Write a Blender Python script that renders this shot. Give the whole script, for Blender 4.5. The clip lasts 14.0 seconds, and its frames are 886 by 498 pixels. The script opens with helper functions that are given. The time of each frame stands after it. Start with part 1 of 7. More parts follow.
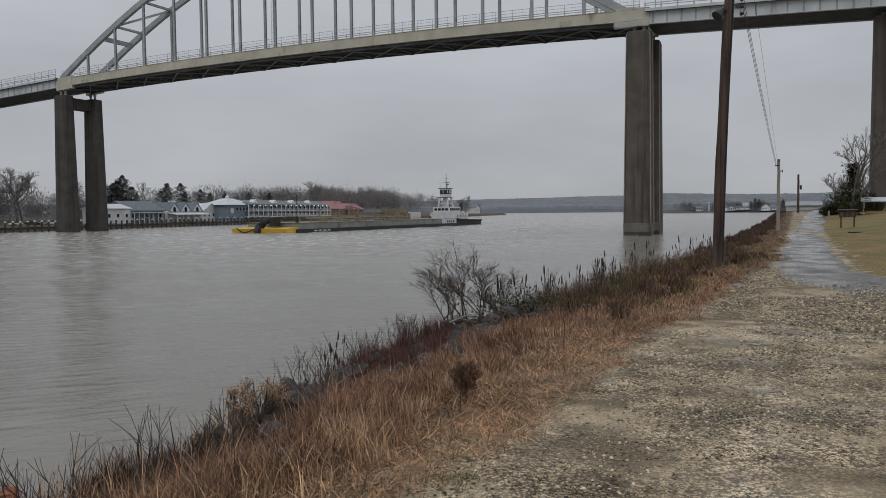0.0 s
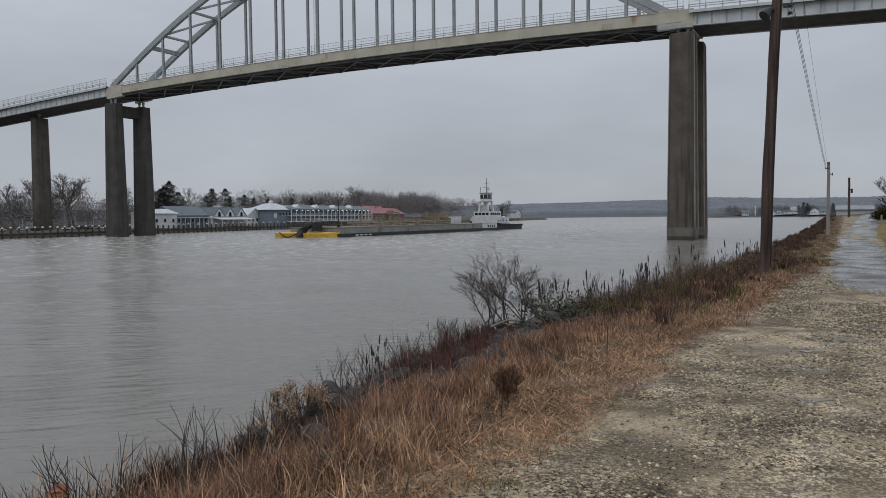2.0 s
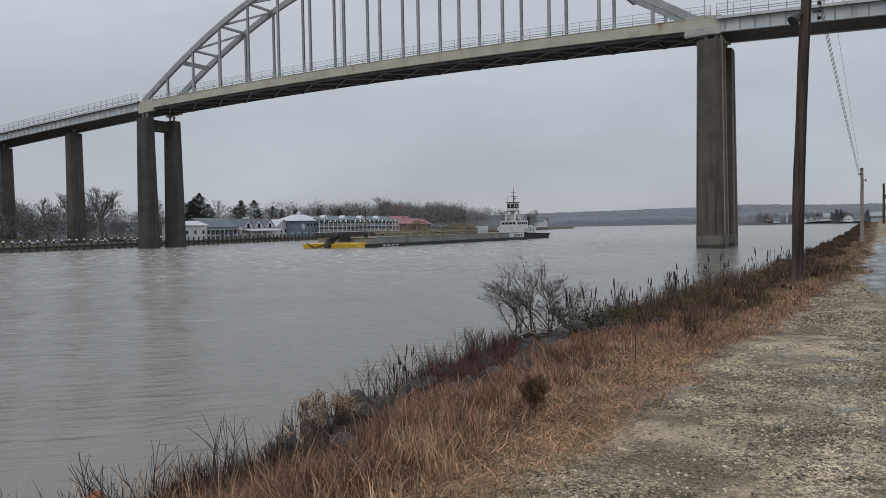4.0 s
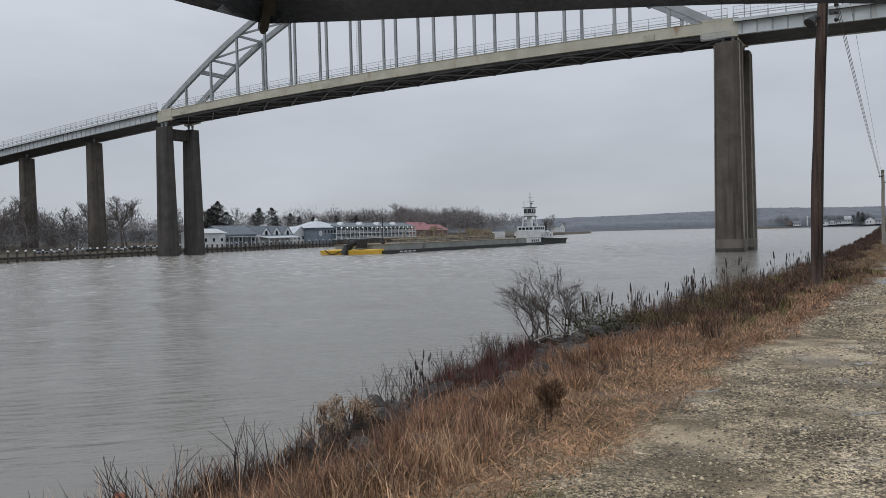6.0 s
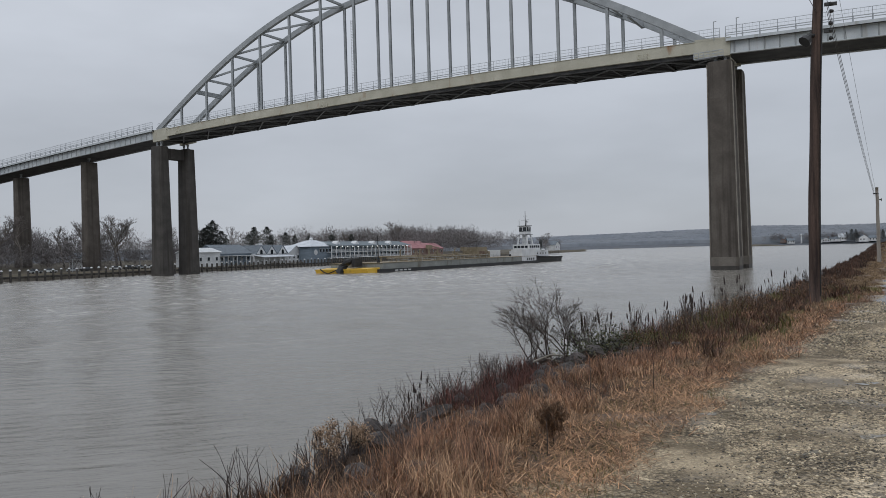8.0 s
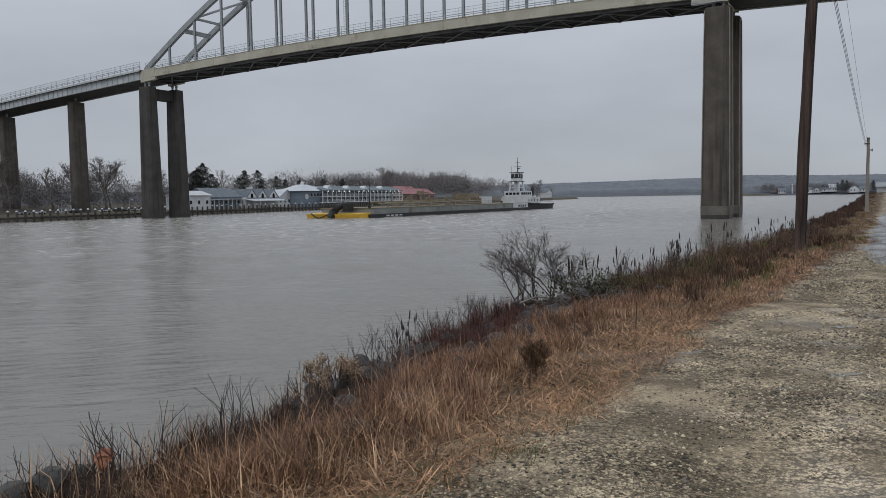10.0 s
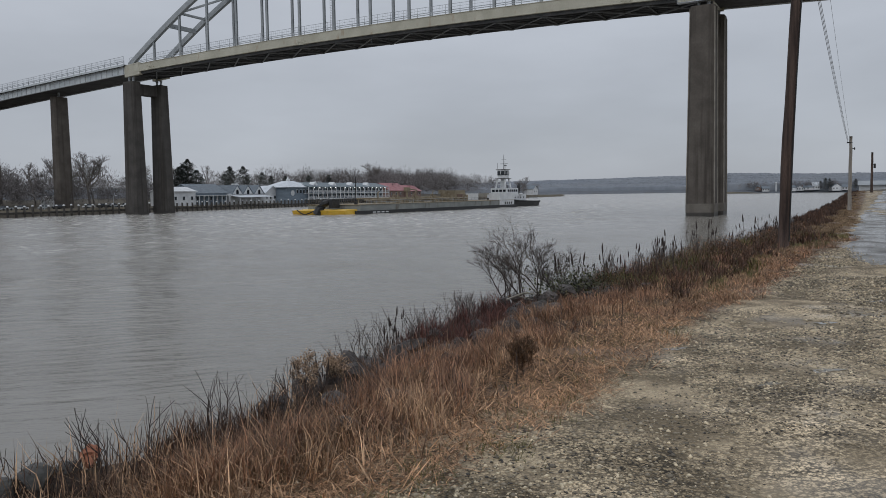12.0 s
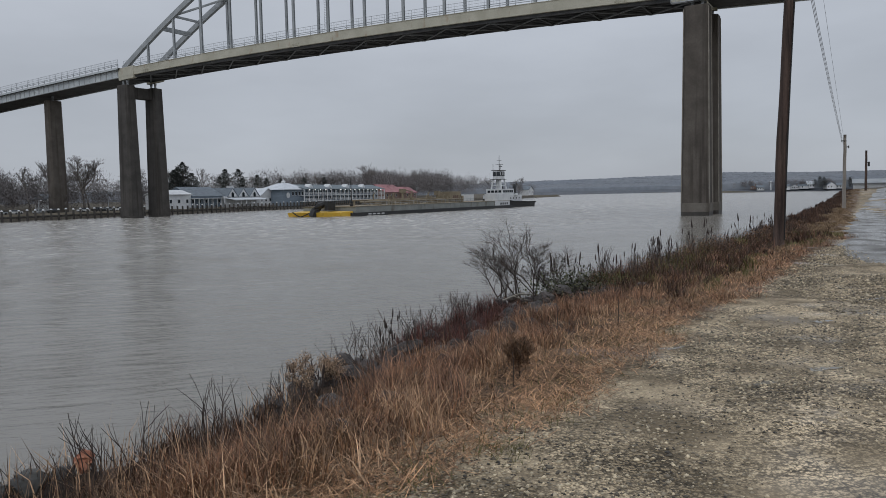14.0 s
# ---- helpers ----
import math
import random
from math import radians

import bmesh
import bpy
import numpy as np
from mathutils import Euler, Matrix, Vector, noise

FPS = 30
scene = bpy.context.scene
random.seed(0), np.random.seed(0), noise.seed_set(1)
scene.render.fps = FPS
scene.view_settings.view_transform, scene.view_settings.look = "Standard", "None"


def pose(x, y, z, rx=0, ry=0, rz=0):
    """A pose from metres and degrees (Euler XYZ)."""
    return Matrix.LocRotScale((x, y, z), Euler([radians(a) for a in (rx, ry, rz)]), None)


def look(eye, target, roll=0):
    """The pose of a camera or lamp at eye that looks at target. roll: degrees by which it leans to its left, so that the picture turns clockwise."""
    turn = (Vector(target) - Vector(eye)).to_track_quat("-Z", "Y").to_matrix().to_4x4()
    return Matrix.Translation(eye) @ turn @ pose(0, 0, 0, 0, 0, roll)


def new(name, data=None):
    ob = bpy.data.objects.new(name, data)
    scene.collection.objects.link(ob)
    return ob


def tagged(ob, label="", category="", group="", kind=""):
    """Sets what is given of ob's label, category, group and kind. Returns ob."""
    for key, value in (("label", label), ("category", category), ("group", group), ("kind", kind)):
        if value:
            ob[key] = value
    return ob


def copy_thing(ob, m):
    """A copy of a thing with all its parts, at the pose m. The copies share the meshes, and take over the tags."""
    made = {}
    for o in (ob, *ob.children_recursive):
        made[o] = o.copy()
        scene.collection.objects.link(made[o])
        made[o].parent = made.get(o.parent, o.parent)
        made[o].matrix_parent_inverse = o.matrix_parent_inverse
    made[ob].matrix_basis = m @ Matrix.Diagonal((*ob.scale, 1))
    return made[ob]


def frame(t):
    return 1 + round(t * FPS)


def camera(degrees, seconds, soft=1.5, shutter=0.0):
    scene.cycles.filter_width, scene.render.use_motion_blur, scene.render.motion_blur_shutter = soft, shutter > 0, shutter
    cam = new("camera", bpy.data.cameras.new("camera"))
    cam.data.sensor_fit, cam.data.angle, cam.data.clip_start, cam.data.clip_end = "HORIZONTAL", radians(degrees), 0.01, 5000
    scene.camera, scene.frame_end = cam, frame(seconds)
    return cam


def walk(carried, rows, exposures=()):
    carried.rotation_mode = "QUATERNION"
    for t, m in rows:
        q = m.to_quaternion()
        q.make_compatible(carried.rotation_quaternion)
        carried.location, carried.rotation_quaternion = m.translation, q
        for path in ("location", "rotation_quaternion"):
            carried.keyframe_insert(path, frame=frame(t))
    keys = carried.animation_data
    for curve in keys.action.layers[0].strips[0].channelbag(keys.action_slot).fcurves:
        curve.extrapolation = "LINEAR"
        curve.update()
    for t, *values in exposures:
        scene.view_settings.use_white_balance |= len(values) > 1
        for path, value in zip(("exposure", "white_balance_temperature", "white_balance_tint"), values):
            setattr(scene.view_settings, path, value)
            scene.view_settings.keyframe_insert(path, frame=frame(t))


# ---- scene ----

# The path: a camera held at eye height on the bank, panning slowly.
cam = camera(61.0, 14.0, soft=0.3)
walk(cam, [
    (0.0, pose(-0.016, 0.053, 1.600, 87.088, 0.600, 0.000)),
    (0.5, pose(-0.022, 0.063, 1.598, 86.971, 0.655, 0.886)),
    (1.0, pose(-0.024, 0.074, 1.592, 87.171, 0.566, 1.577)),
    (1.5, pose(-0.025, 0.083, 1.590, 87.260, 0.574, 2.427)),
    (2.0, pose(-0.027, 0.079, 1.589, 87.475, 0.664, 3.078)),
    (2.5, pose(-0.024, 0.093, 1.590, 87.634, 0.830, 3.373)),
    (3.0, pose(-0.025, 0.082, 1.590, 87.909, 0.912, 4.179)),
    (4.2, pose(-0.015, 0.035, 1.589, 88.31, 1.14, 5.25)),
    (5.5, pose(0.000, -0.020, 1.589, 88.703, 1.375, 6.211)),
    (6.0, pose(0.000, -0.021, 1.591, 88.726, 1.539, 6.399)),
    (6.5, pose(0.011, -0.023, 1.595, 89.123, 1.831, 6.457)),
    (7.0, pose(0.012, -0.027, 1.602, 89.647, 2.007, 6.452)),
    (7.5, pose(-0.016, 0.048, 1.607, 90.000, 2.019, 6.276)),
    (8.0, pose(-0.040, 0.112, 1.601, 90.123, 1.710, 6.040)),
    (8.5, pose(-0.040, 0.097, 1.571, 88.185, 1.231, 5.947)),
    (8.7, pose(-0.021, 0.065, 1.559, 87.299, 1.244, 5.927)),
    (9.3, pose(-0.008, 0.02, 1.556, 86.30, 1.16, 5.72)),
    (10.1, pose(-0.003, -0.01, 1.553, 85.98, 1.03, 5.36)),
    (11.0, pose(-0.007, -0.028, 1.551, 85.857, 0.929, 4.970)),
    (11.5, pose(-0.014, -0.015, 1.548, 85.757, 0.825, 4.661)),
    (12.0, pose(-0.012, -0.020, 1.551, 85.748, 0.855, 4.370)),
    (12.5, pose(-0.011, -0.015, 1.546, 85.648, 0.929, 4.235)),
    (13.0, pose(-0.005, -0.017, 1.552, 85.682, 1.055, 4.122)),
    (13.5, pose(-0.007, -0.006, 1.551, 85.724, 1.149, 4.069)),
    (14.0, pose(-0.008, -0.000, 1.549, 85.833, 1.270, 4.036)),
], exposures=[(0.0, -0.42, 6500, 10), (1.5, -0.40, 6300, 10), (3.0, -0.38, 6250, 10), (5.3, -0.16, 6250, 10), (6.5, -0.18, 6300, 10), (7.0, -0.14, 6350, 10), (7.5, 0.07, 6400, 10), (7.7, -0.05, 6350, 10), (8.0, -0.26, 6250, 10), (8.5, -0.38, 6250, 10), (14.0, -0.38, 6200, 10)])

# ---- overcast daylight ----
world = bpy.data.worlds.new("overcast_sky")
scene.world = world
world.use_nodes = True
wn, wl = world.node_tree.nodes, world.node_tree.links
wn.clear()
w_out = wn.new("ShaderNodeOutputWorld")
w_bg = wn.new("ShaderNodeBackground")
w_co = wn.new("ShaderNodeTexCoord")
w_sep = wn.new("ShaderNodeSeparateXYZ")
w_map = wn.new("ShaderNodeMapRange")          # brighter towards the zenith, as an overcast sky is
w_map.inputs["From Min"].default_value, w_map.inputs["From Max"].default_value = 0.0, 1.0
w_map.inputs["To Min"].default_value, w_map.inputs["To Max"].default_value = 0.94, 1.9
w_stretch = wn.new("ShaderNodeMapping")
w_stretch.inputs["Scale"].default_value = (1.0, 1.0, 3.2)
w_noise = wn.new("ShaderNodeTexNoise")
w_noise.inputs["Scale"].default_value, w_noise.inputs["Detail"].default_value = 2.6, 5.0
w_cl = wn.new("ShaderNodeMapRange")
w_cl.inputs["From Min"].default_value, w_cl.inputs["From Max"].default_value = 0.3, 0.7
w_cl.inputs["To Min"].default_value, w_cl.inputs["To Max"].default_value = 0.88, 1.10
w_mul = wn.new("ShaderNodeMath")
w_mul.operation = "MULTIPLY"
w_col = wn.new("ShaderNodeVectorMath")
w_col.operation = "SCALE"
w_col.inputs[0].default_value = (0.52, 0.54, 0.575)
w_sky = wn.new("ShaderNodeTexSky")
w_sky.sky_type, w_sky.sun_disc = "NISHITA", False
w_sky.sun_elevation, w_sky.sun_rotation = radians(38), radians(200)
w_skys = wn.new("ShaderNodeVectorMath")
w_skys.operation = "SCALE"
w_skys.inputs["Scale"].default_value = 0.006
w_add = wn.new("ShaderNodeVectorMath")
wl.new(w_co.outputs["Generated"], w_sep.inputs[0])
wl.new(w_sep.outputs["Z"], w_map.inputs["Value"])
wl.new(w_co.outputs["Generated"], w_stretch.inputs["Vector"])
wl.new(w_stretch.outputs["Vector"], w_noise.inputs["Vector"])
wl.new(w_noise.outputs["Fac"], w_cl.inputs["Value"])
wl.new(w_map.outputs["Result"], w_mul.inputs[0])
wl.new(w_cl.outputs["Result"], w_mul.inputs[1])
wl.new(w_mul.outputs["Value"], w_col.inputs["Scale"])
wl.new(w_sky.outputs["Color"], w_skys.inputs[0])
wl.new(w_col.outputs["Vector"], w_add.inputs[0])
wl.new(w_skys.outputs["Vector"], w_add.inputs[1])
wl.new(w_add.outputs["Vector"], w_bg.inputs["Color"])
wl.new(w_bg.outputs["Background"], w_out.inputs["Surface"])
w_bg.inputs["Strength"].default_value = 1.0

sun = new("sun", bpy.data.lights.new("sun", "SUN"))
sun.data.energy, sun.data.angle, sun.data.color = 0.6, radians(35), (1.0, 0.97, 0.93)
sun.matrix_world = look((0, -60, 60), (10, 0, 0))

# ---- materials ----


def mat(name, a, b, scale=3.0, rough=0.75, bump=0.25, fine=45.0, metal=0.0, vary="", speck=0.25, wet=0.0, stretch=(1, 1, 1), dist=0.01, streak=None, spec=0.5):
    """Two colours mixed by a broad noise, speckled by a fine one; vary: 'island' or 'object'; wet: gloss in patches;
    streak: a third colour running down in stains."""
    m = bpy.data.materials.new(name)
    m.use_nodes = True
    n, l = m.node_tree.nodes, m.node_tree.links
    b_ = n["Principled BSDF"]
    geo = n.new("ShaderNodeNewGeometry")
    mp = n.new("ShaderNodeMapping")
    mp.inputs["Scale"].default_value = stretch
    l.new(geo.outputs["Position"], mp.inputs["Vector"])
    n1, n2 = n.new("ShaderNodeTexNoise"), n.new("ShaderNodeTexNoise")
    n1.inputs["Scale"].default_value, n1.inputs["Detail"].default_value = scale, 5
    n2.inputs["Scale"].default_value, n2.inputs["Detail"].default_value = fine, 3
    l.new(mp.outputs["Vector"], n1.inputs["Vector"])
    l.new(mp.outputs["Vector"], n2.inputs["Vector"])
    ramp = n.new("ShaderNodeMapRange")
    ramp.inputs["From Min"].default_value, ramp.inputs["From Max"].default_value = 0.32, 0.68
    l.new(n1.outputs["Fac"], ramp.inputs["Value"])
    mix = n.new("ShaderNodeMix")
    mix.data_type = "RGBA"
    mix.inputs["A"].default_value, mix.inputs["B"].default_value = (*a, 1), (*b, 1)
    fac = ramp.outputs["Result"]
    if vary:
        src = geo.outputs["Random Per Island"] if vary == "island" else n.new("ShaderNodeObjectInfo").outputs["Random"]
        av = n.new("ShaderNodeMath")
        av.operation = "MULTIPLY_ADD"
        av.inputs[1].default_value = 0.75
        hlf = n.new("ShaderNodeMath")
        hlf.operation = "MULTIPLY"
        hlf.inputs[1].default_value = 0.25
        l.new(fac, hlf.inputs[0])
        if vary == "island":
            pw = n.new("ShaderNodeMath")
            pw.operation = "POWER"
            pw.inputs[1].default_value = 2.0
            l.new(src, pw.inputs[0])
            src = pw.outputs["Value"]
        l.new(src, av.inputs[0])
        l.new(hlf.outputs["Value"], av.inputs[2])
        fac = av.outputs["Value"]
    l.new(fac, mix.inputs["Factor"])
    col = mix.outputs["Result"]
    if streak:
        ms = n.new("ShaderNodeMapping")
        ms.inputs["Scale"].default_value = streak[1]
        l.new(geo.outputs["Position"], ms.inputs["Vector"])
        n3 = n.new("ShaderNodeTexNoise")
        n3.inputs["Scale"].default_value, n3.inputs["Detail"].default_value = 1.0, 4
        l.new(ms.outputs["Vector"], n3.inputs["Vector"])
        r3 = n.new("ShaderNodeMapRange")
        r3.inputs["From Min"].default_value, r3.inputs["From Max"].default_value = streak[2], streak[2] + 0.16
        r3.inputs["To Max"].default_value = 0.85
        l.new(n3.outputs["Fac"], r3.inputs["Value"])
        m3 = n.new("ShaderNodeMix")
        m3.data_type = "RGBA"
        m3.inputs["B"].default_value = (*streak[0], 1)
        l.new(r3.outputs["Result"], m3.inputs["Factor"])
        l.new(col, m3.inputs["A"])
        col = m3.outputs["Result"]
    sp = n.new("ShaderNodeMapRange")
    sp.inputs["From Min"].default_value, sp.inputs["From Max"].default_value = 0.25, 0.75
    sp.inputs["To Min"].default_value, sp.inputs["To Max"].default_value = 1 - speck, 1 + speck
    l.new(n2.outputs["Fac"], sp.inputs["Value"])
    sc = n.new("ShaderNodeVectorMath")
    sc.operation = "SCALE"
    l.new(col, sc.inputs[0])
    l.new(sp.outputs["Result"], sc.inputs["Scale"])
    l.new(sc.outputs["Vector"], b_.inputs["Base Color"])
    b_.inputs["Metallic"].default_value = metal
    b_.inputs["Specular IOR Level"].default_value = spec
    if wet:
        rw = n.new("ShaderNodeMapRange")
        rw.inputs["From Min"].default_value, rw.inputs["From Max"].default_value = 0.38, 0.56
        rw.inputs["To Min"].default_value, rw.inputs["To Max"].default_value = rough, rough * (1 - wet)
        l.new(n1.outputs["Fac"], rw.inputs["Value"])
        l.new(rw.outputs["Result"], b_.inputs["Roughness"])
    else:
        b_.inputs["Roughness"].default_value = rough
    if bump:
        bp = n.new("ShaderNodeBump")
        bp.inputs["Strength"].default_value, bp.inputs["Distance"].default_value = bump, dist
        l.new(n2.outputs["Fac"], bp.inputs["Height"])
        l.new(bp.outputs["Normal"], b_.inputs["Normal"])
    return m




def gravel_material():
    """Wet mixed gravel: two sizes of rounded stones by cell, thinning out into packed tan mud with shallow wet patches."""
    m = bpy.data.materials.new("wet_gravel")
    m.use_nodes = True
    n, l = m.node_tree.nodes, m.node_tree.links
    p = n["Principled BSDF"]
    geo = n.new("ShaderNodeNewGeometry")
    def math_node(op, x, y):
        q = n.new("ShaderNodeMath")
        q.operation = op
        for k, v in enumerate((x, y)):
            if isinstance(v, (int, float)):
                q.inputs[k].default_value = v
            else:
                l.new(v, q.inputs[k])
        return q.outputs["Value"]
    def noise_node(scale, detail):
        t = n.new("ShaderNodeTexNoise")
        t.inputs["Scale"].default_value, t.inputs["Detail"].default_value = scale, detail
        l.new(geo.outputs["Position"], t.inputs["Vector"])
        return t.outputs["Fac"]
    def ramp(v, a, b, c, d):
        r = n.new("ShaderNodeMapRange")
        for k, x in zip(("From Min", "From Max", "To Min", "To Max"), (a, b, c, d)):
            r.inputs[k].default_value = x
        l.new(v, r.inputs["Value"])
        return r.outputs["Result"]
    mud = n.new("ShaderNodeMix")
    mud.data_type = "RGBA"
    mud.inputs["A"].default_value, mud.inputs["B"].default_value = (0.20, 0.156, 0.098, 1), (0.50, 0.40, 0.265, 1)
    broad = noise_node(1.5, 6)
    l.new(ramp(broad, 0.40, 0.60, 0, 1), mud.inputs["Factor"])
    stony = ramp(noise_node(1.3, 4), 0.36, 0.62, 0.25, 1.0)
    tint = None
    heights = []
    for scale, lo, hi in ((34.0, 0.22, 1.7), (70.0, 0.4, 1.5)):
        v = n.new("ShaderNodeTexVoronoi")
        v.inputs["Scale"].default_value = scale
        l.new(geo.outputs["Position"], v.inputs["Vector"])
        sep = n.new("ShaderNodeSeparateColor")
        l.new(v.outputs["Color"], sep.inputs["Color"])
        val = ramp(sep.outputs["Red"], 0, 1, lo, hi)
        # shade between the stones, painted in as darker cell edges
        gap_shade = ramp(v.outputs["Distance"], 0.35, 0.62, 1.0, 0.35)
        val = math_node("MULTIPLY", val, gap_shade)
        tint = val if tint is None else math_node("MULTIPLY", tint, val)
        heights.append(math_node("SUBTRACT", 1.0, v.outputs["Distance"]))
    mixv = n.new("ShaderNodeMix")
    mixv.inputs["A"].default_value = 1.0
    l.new(stony, mixv.inputs["Factor"])
    l.new(math_node("MINIMUM", math_node("MULTIPLY", tint, 2.4), 1.75), mixv.inputs["B"])
    sc = n.new("ShaderNodeVectorMath")
    sc.operation = "SCALE"
    l.new(mud.outputs["Result"], sc.inputs[0])
    l.new(mixv.outputs["Result"], sc.inputs["Scale"])
    # rotted straw and soil spread in from the grass
    litter = n.new("ShaderNodeAttribute")
    litter.attribute_name = "litter"
    straw = n.new("ShaderNodeMix")
    straw.data_type = "RGBA"
    straw.inputs["A"].default_value, straw.inputs["B"].default_value = (0.028, 0.017, 0.01, 1), (0.24, 0.14, 0.07, 1)
    l.new(ramp(noise_node(26.0, 4), 0.38, 0.66, 0, 1), straw.inputs["Factor"])
    reach = math_node("ADD", litter.outputs["Fac"], math_node("MULTIPLY", math_node("SUBTRACT", noise_node(3.2, 6), 0.5), 1.5))
    cover = n.new("ShaderNodeMix")
    cover.data_type = "RGBA"
    l.new(ramp(reach, 0.35, 0.75, 0, 1), cover.inputs["Factor"])
    l.new(sc.outputs["Vector"], cover.inputs["A"])
    l.new(straw.outputs["Result"], cover.inputs["B"])
    l.new(cover.outputs["Result"], p.inputs["Base Color"])
    l.new(ramp(noise_node(0.8, 4), 0.52, 0.64, 0.8, 0.3), p.inputs["Roughness"])
    p.inputs["Specular IOR Level"].default_value = 0.3
    bp_ = n.new("ShaderNodeBump")
    bp_.inputs["Distance"].default_value = 0.02
    l.new(ramp(noise_node(0.8, 4), 0.52, 0.62, 0.9, 0.04), bp_.inputs["Strength"])
    l.new(math_node("ADD", heights[0], math_node("MULTIPLY", heights[1], 0.5)), bp_.inputs["Height"])
    l.new(bp_.outputs["Normal"], p.inputs["Normal"])
    return m


GRAVEL = gravel_material()
# soil and litter, darkened further for the shade under the grass
EARTH = mat("shaded_litter_earth", (0.018, 0.012, 0.008), (0.085, 0.05, 0.028), 2.2, 0.9, 0.9, 35, speck=0.5, dist=0.03)
LAWN = mat("winter_lawn", (0.115, 0.12, 0.032), (0.27, 0.165, 0.065), 0.45, 0.9, 0.8, 30, speck=0.4, dist=0.03)
# ground below the ridge, tinted blue-grey for the same distance haze
WOODFLOOR = mat("hazy_wood_floor", (0.10, 0.11, 0.125), (0.125, 0.135, 0.15), 0.02, 0.95, 0, 0.3)
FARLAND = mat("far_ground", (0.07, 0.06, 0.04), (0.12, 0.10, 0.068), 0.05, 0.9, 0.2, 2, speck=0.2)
ASPHALT = mat("wet_asphalt", (0.075, 0.069, 0.06), (0.17, 0.155, 0.13), 0.9, 0.5, 0.5, 70, wet=0.75, speck=0.3, dist=0.006)
STONES = mat("gravel_stones", (0.05, 0.043, 0.034), (0.84, 0.70, 0.48), 6, 0.6, 0.2, 90, vary="island", speck=0.25)
ROCK = mat("riprap_rock", (0.018, 0.015, 0.014), (0.105, 0.09, 0.082), 4.0, 0.75, 1.0, 30, speck=0.45, dist=0.03)
STRAW = mat("straw_grass", (0.035, 0.018, 0.011), (0.86, 0.55, 0.32), 2.0, 0.7, 0, 30, vary="island")
RUST = mat("rust_grass", (0.028, 0.013, 0.01), (0.62, 0.335, 0.19), 2.0, 0.7, 0, 30, vary="island")
MATTED = mat("matted_grass", (0.045, 0.021, 0.012), (0.95, 0.57, 0.31), 1.4, 0.75, 0, 30, vary="island")
PALEST = mat("pale_straw", (0.08, 0.05, 0.028), (0.50, 0.35, 0.20), 1.4, 0.75, 0, 30, vary="island")
GREENGR = mat("green_grass", (0.07, 0.075, 0.02), (0.24, 0.20, 0.07), 1.4, 0.75, 0, 30, vary="island")
WEED = mat("dark_weeds", (0.012, 0.008, 0.007), (0.19, 0.10, 0.06), 2.0, 0.8, 0, 30, vary="island")
BRAMBLE = mat("red_bramble", (0.03, 0.012, 0.01), (0.20, 0.075, 0.055), 2.0, 0.8, 0, 30, vary="island")
# far fir needles, their green greyed to carry distance haze
FIRLEAF = mat("hazy_fir_needles", (0.06, 0.066, 0.06), (0.12, 0.128, 0.115), 2.0, 0.8, 0, 30, vary="island")
EVERG = mat("evergreen_leaf", (0.022, 0.026, 0.011), (0.085, 0.082, 0.03), 2.0, 0.8, 0, 30, vary="island")
TWIG = mat("bare_twig", (0.03, 0.022, 0.019), (0.10, 0.075, 0.062), 5.0, 0.85, 0, 60)
SEED = mat("seed_head", (0.02, 0.014, 0.012), (0.05, 0.035, 0.028), 9.0, 0.9, 0.5, 80)
TANHEAD = mat("dry_flower", (0.2, 0.125, 0.075), (0.58, 0.42, 0.28), 8.0, 0.9, 0, 60, vary="island")
CONC = mat("weathered_concrete", (0.072, 0.061, 0.051), (0.118, 0.103, 0.087), 0.35, 0.85, 0.2, 3, streak=((0.048, 0.039, 0.032), (0.9, 0.9, 0.03), 0.50), speck=0.12, dist=0.02)
# a darker tone of the pier concrete, for the far pier
CONCD = mat("darker_concrete", (0.045, 0.041, 0.037), (0.08, 0.073, 0.066), 0.35, 0.85, 0.2, 3, streak=((0.035, 0.03, 0.026), (0.9, 0.9, 0.03), 0.50), speck=0.12, dist=0.02)
CONCM = mat("collar_concrete", (0.125, 0.111, 0.094), (0.18, 0.163, 0.14), 0.6, 0.85, 0.2, 4, streak=((0.09, 0.075, 0.06), (0.8, 0.8, 0.1), 0.55), speck=0.1)
WETCONC = mat("wet_concrete", (0.035, 0.031, 0.027), (0.06, 0.054, 0.047), 0.8, 0.5, 0.2, 4)
CONCL = mat("pale_concrete", (0.20, 0.18, 0.15), (0.29, 0.265, 0.23), 0.6, 0.85, 0.3, 6, streak=((0.16, 0.14, 0.11), (0.8, 0.8, 0.1), 0.55))
CREAM = mat("cream_steel_paint", (0.40, 0.38, 0.30), (0.52, 0.50, 0.41), 0.25, 0.6, 0.1, 8, streak=((0.27, 0.14, 0.06), (0.55, 0.55, 0.22), 0.60), speck=0.12)
STEELG = mat("grey_steel_paint", (0.27, 0.29, 0.30), (0.37, 0.39, 0.40), 0.4, 0.6, 0.1, 8, speck=0.1)
STEELW = mat("pale_steel_paint", (0.45, 0.49, 0.51), (0.58, 0.61, 0.62), 0.3, 0.6, 0.1, 8, streak=((0.30, 0.27, 0.23), (0.6, 0.6, 0.1), 0.6), speck=0.1)
LATERAL = mat("soffit_bracing", (0.13, 0.135, 0.14), (0.20, 0.205, 0.21), 0.4, 0.7, 0.1, 6)
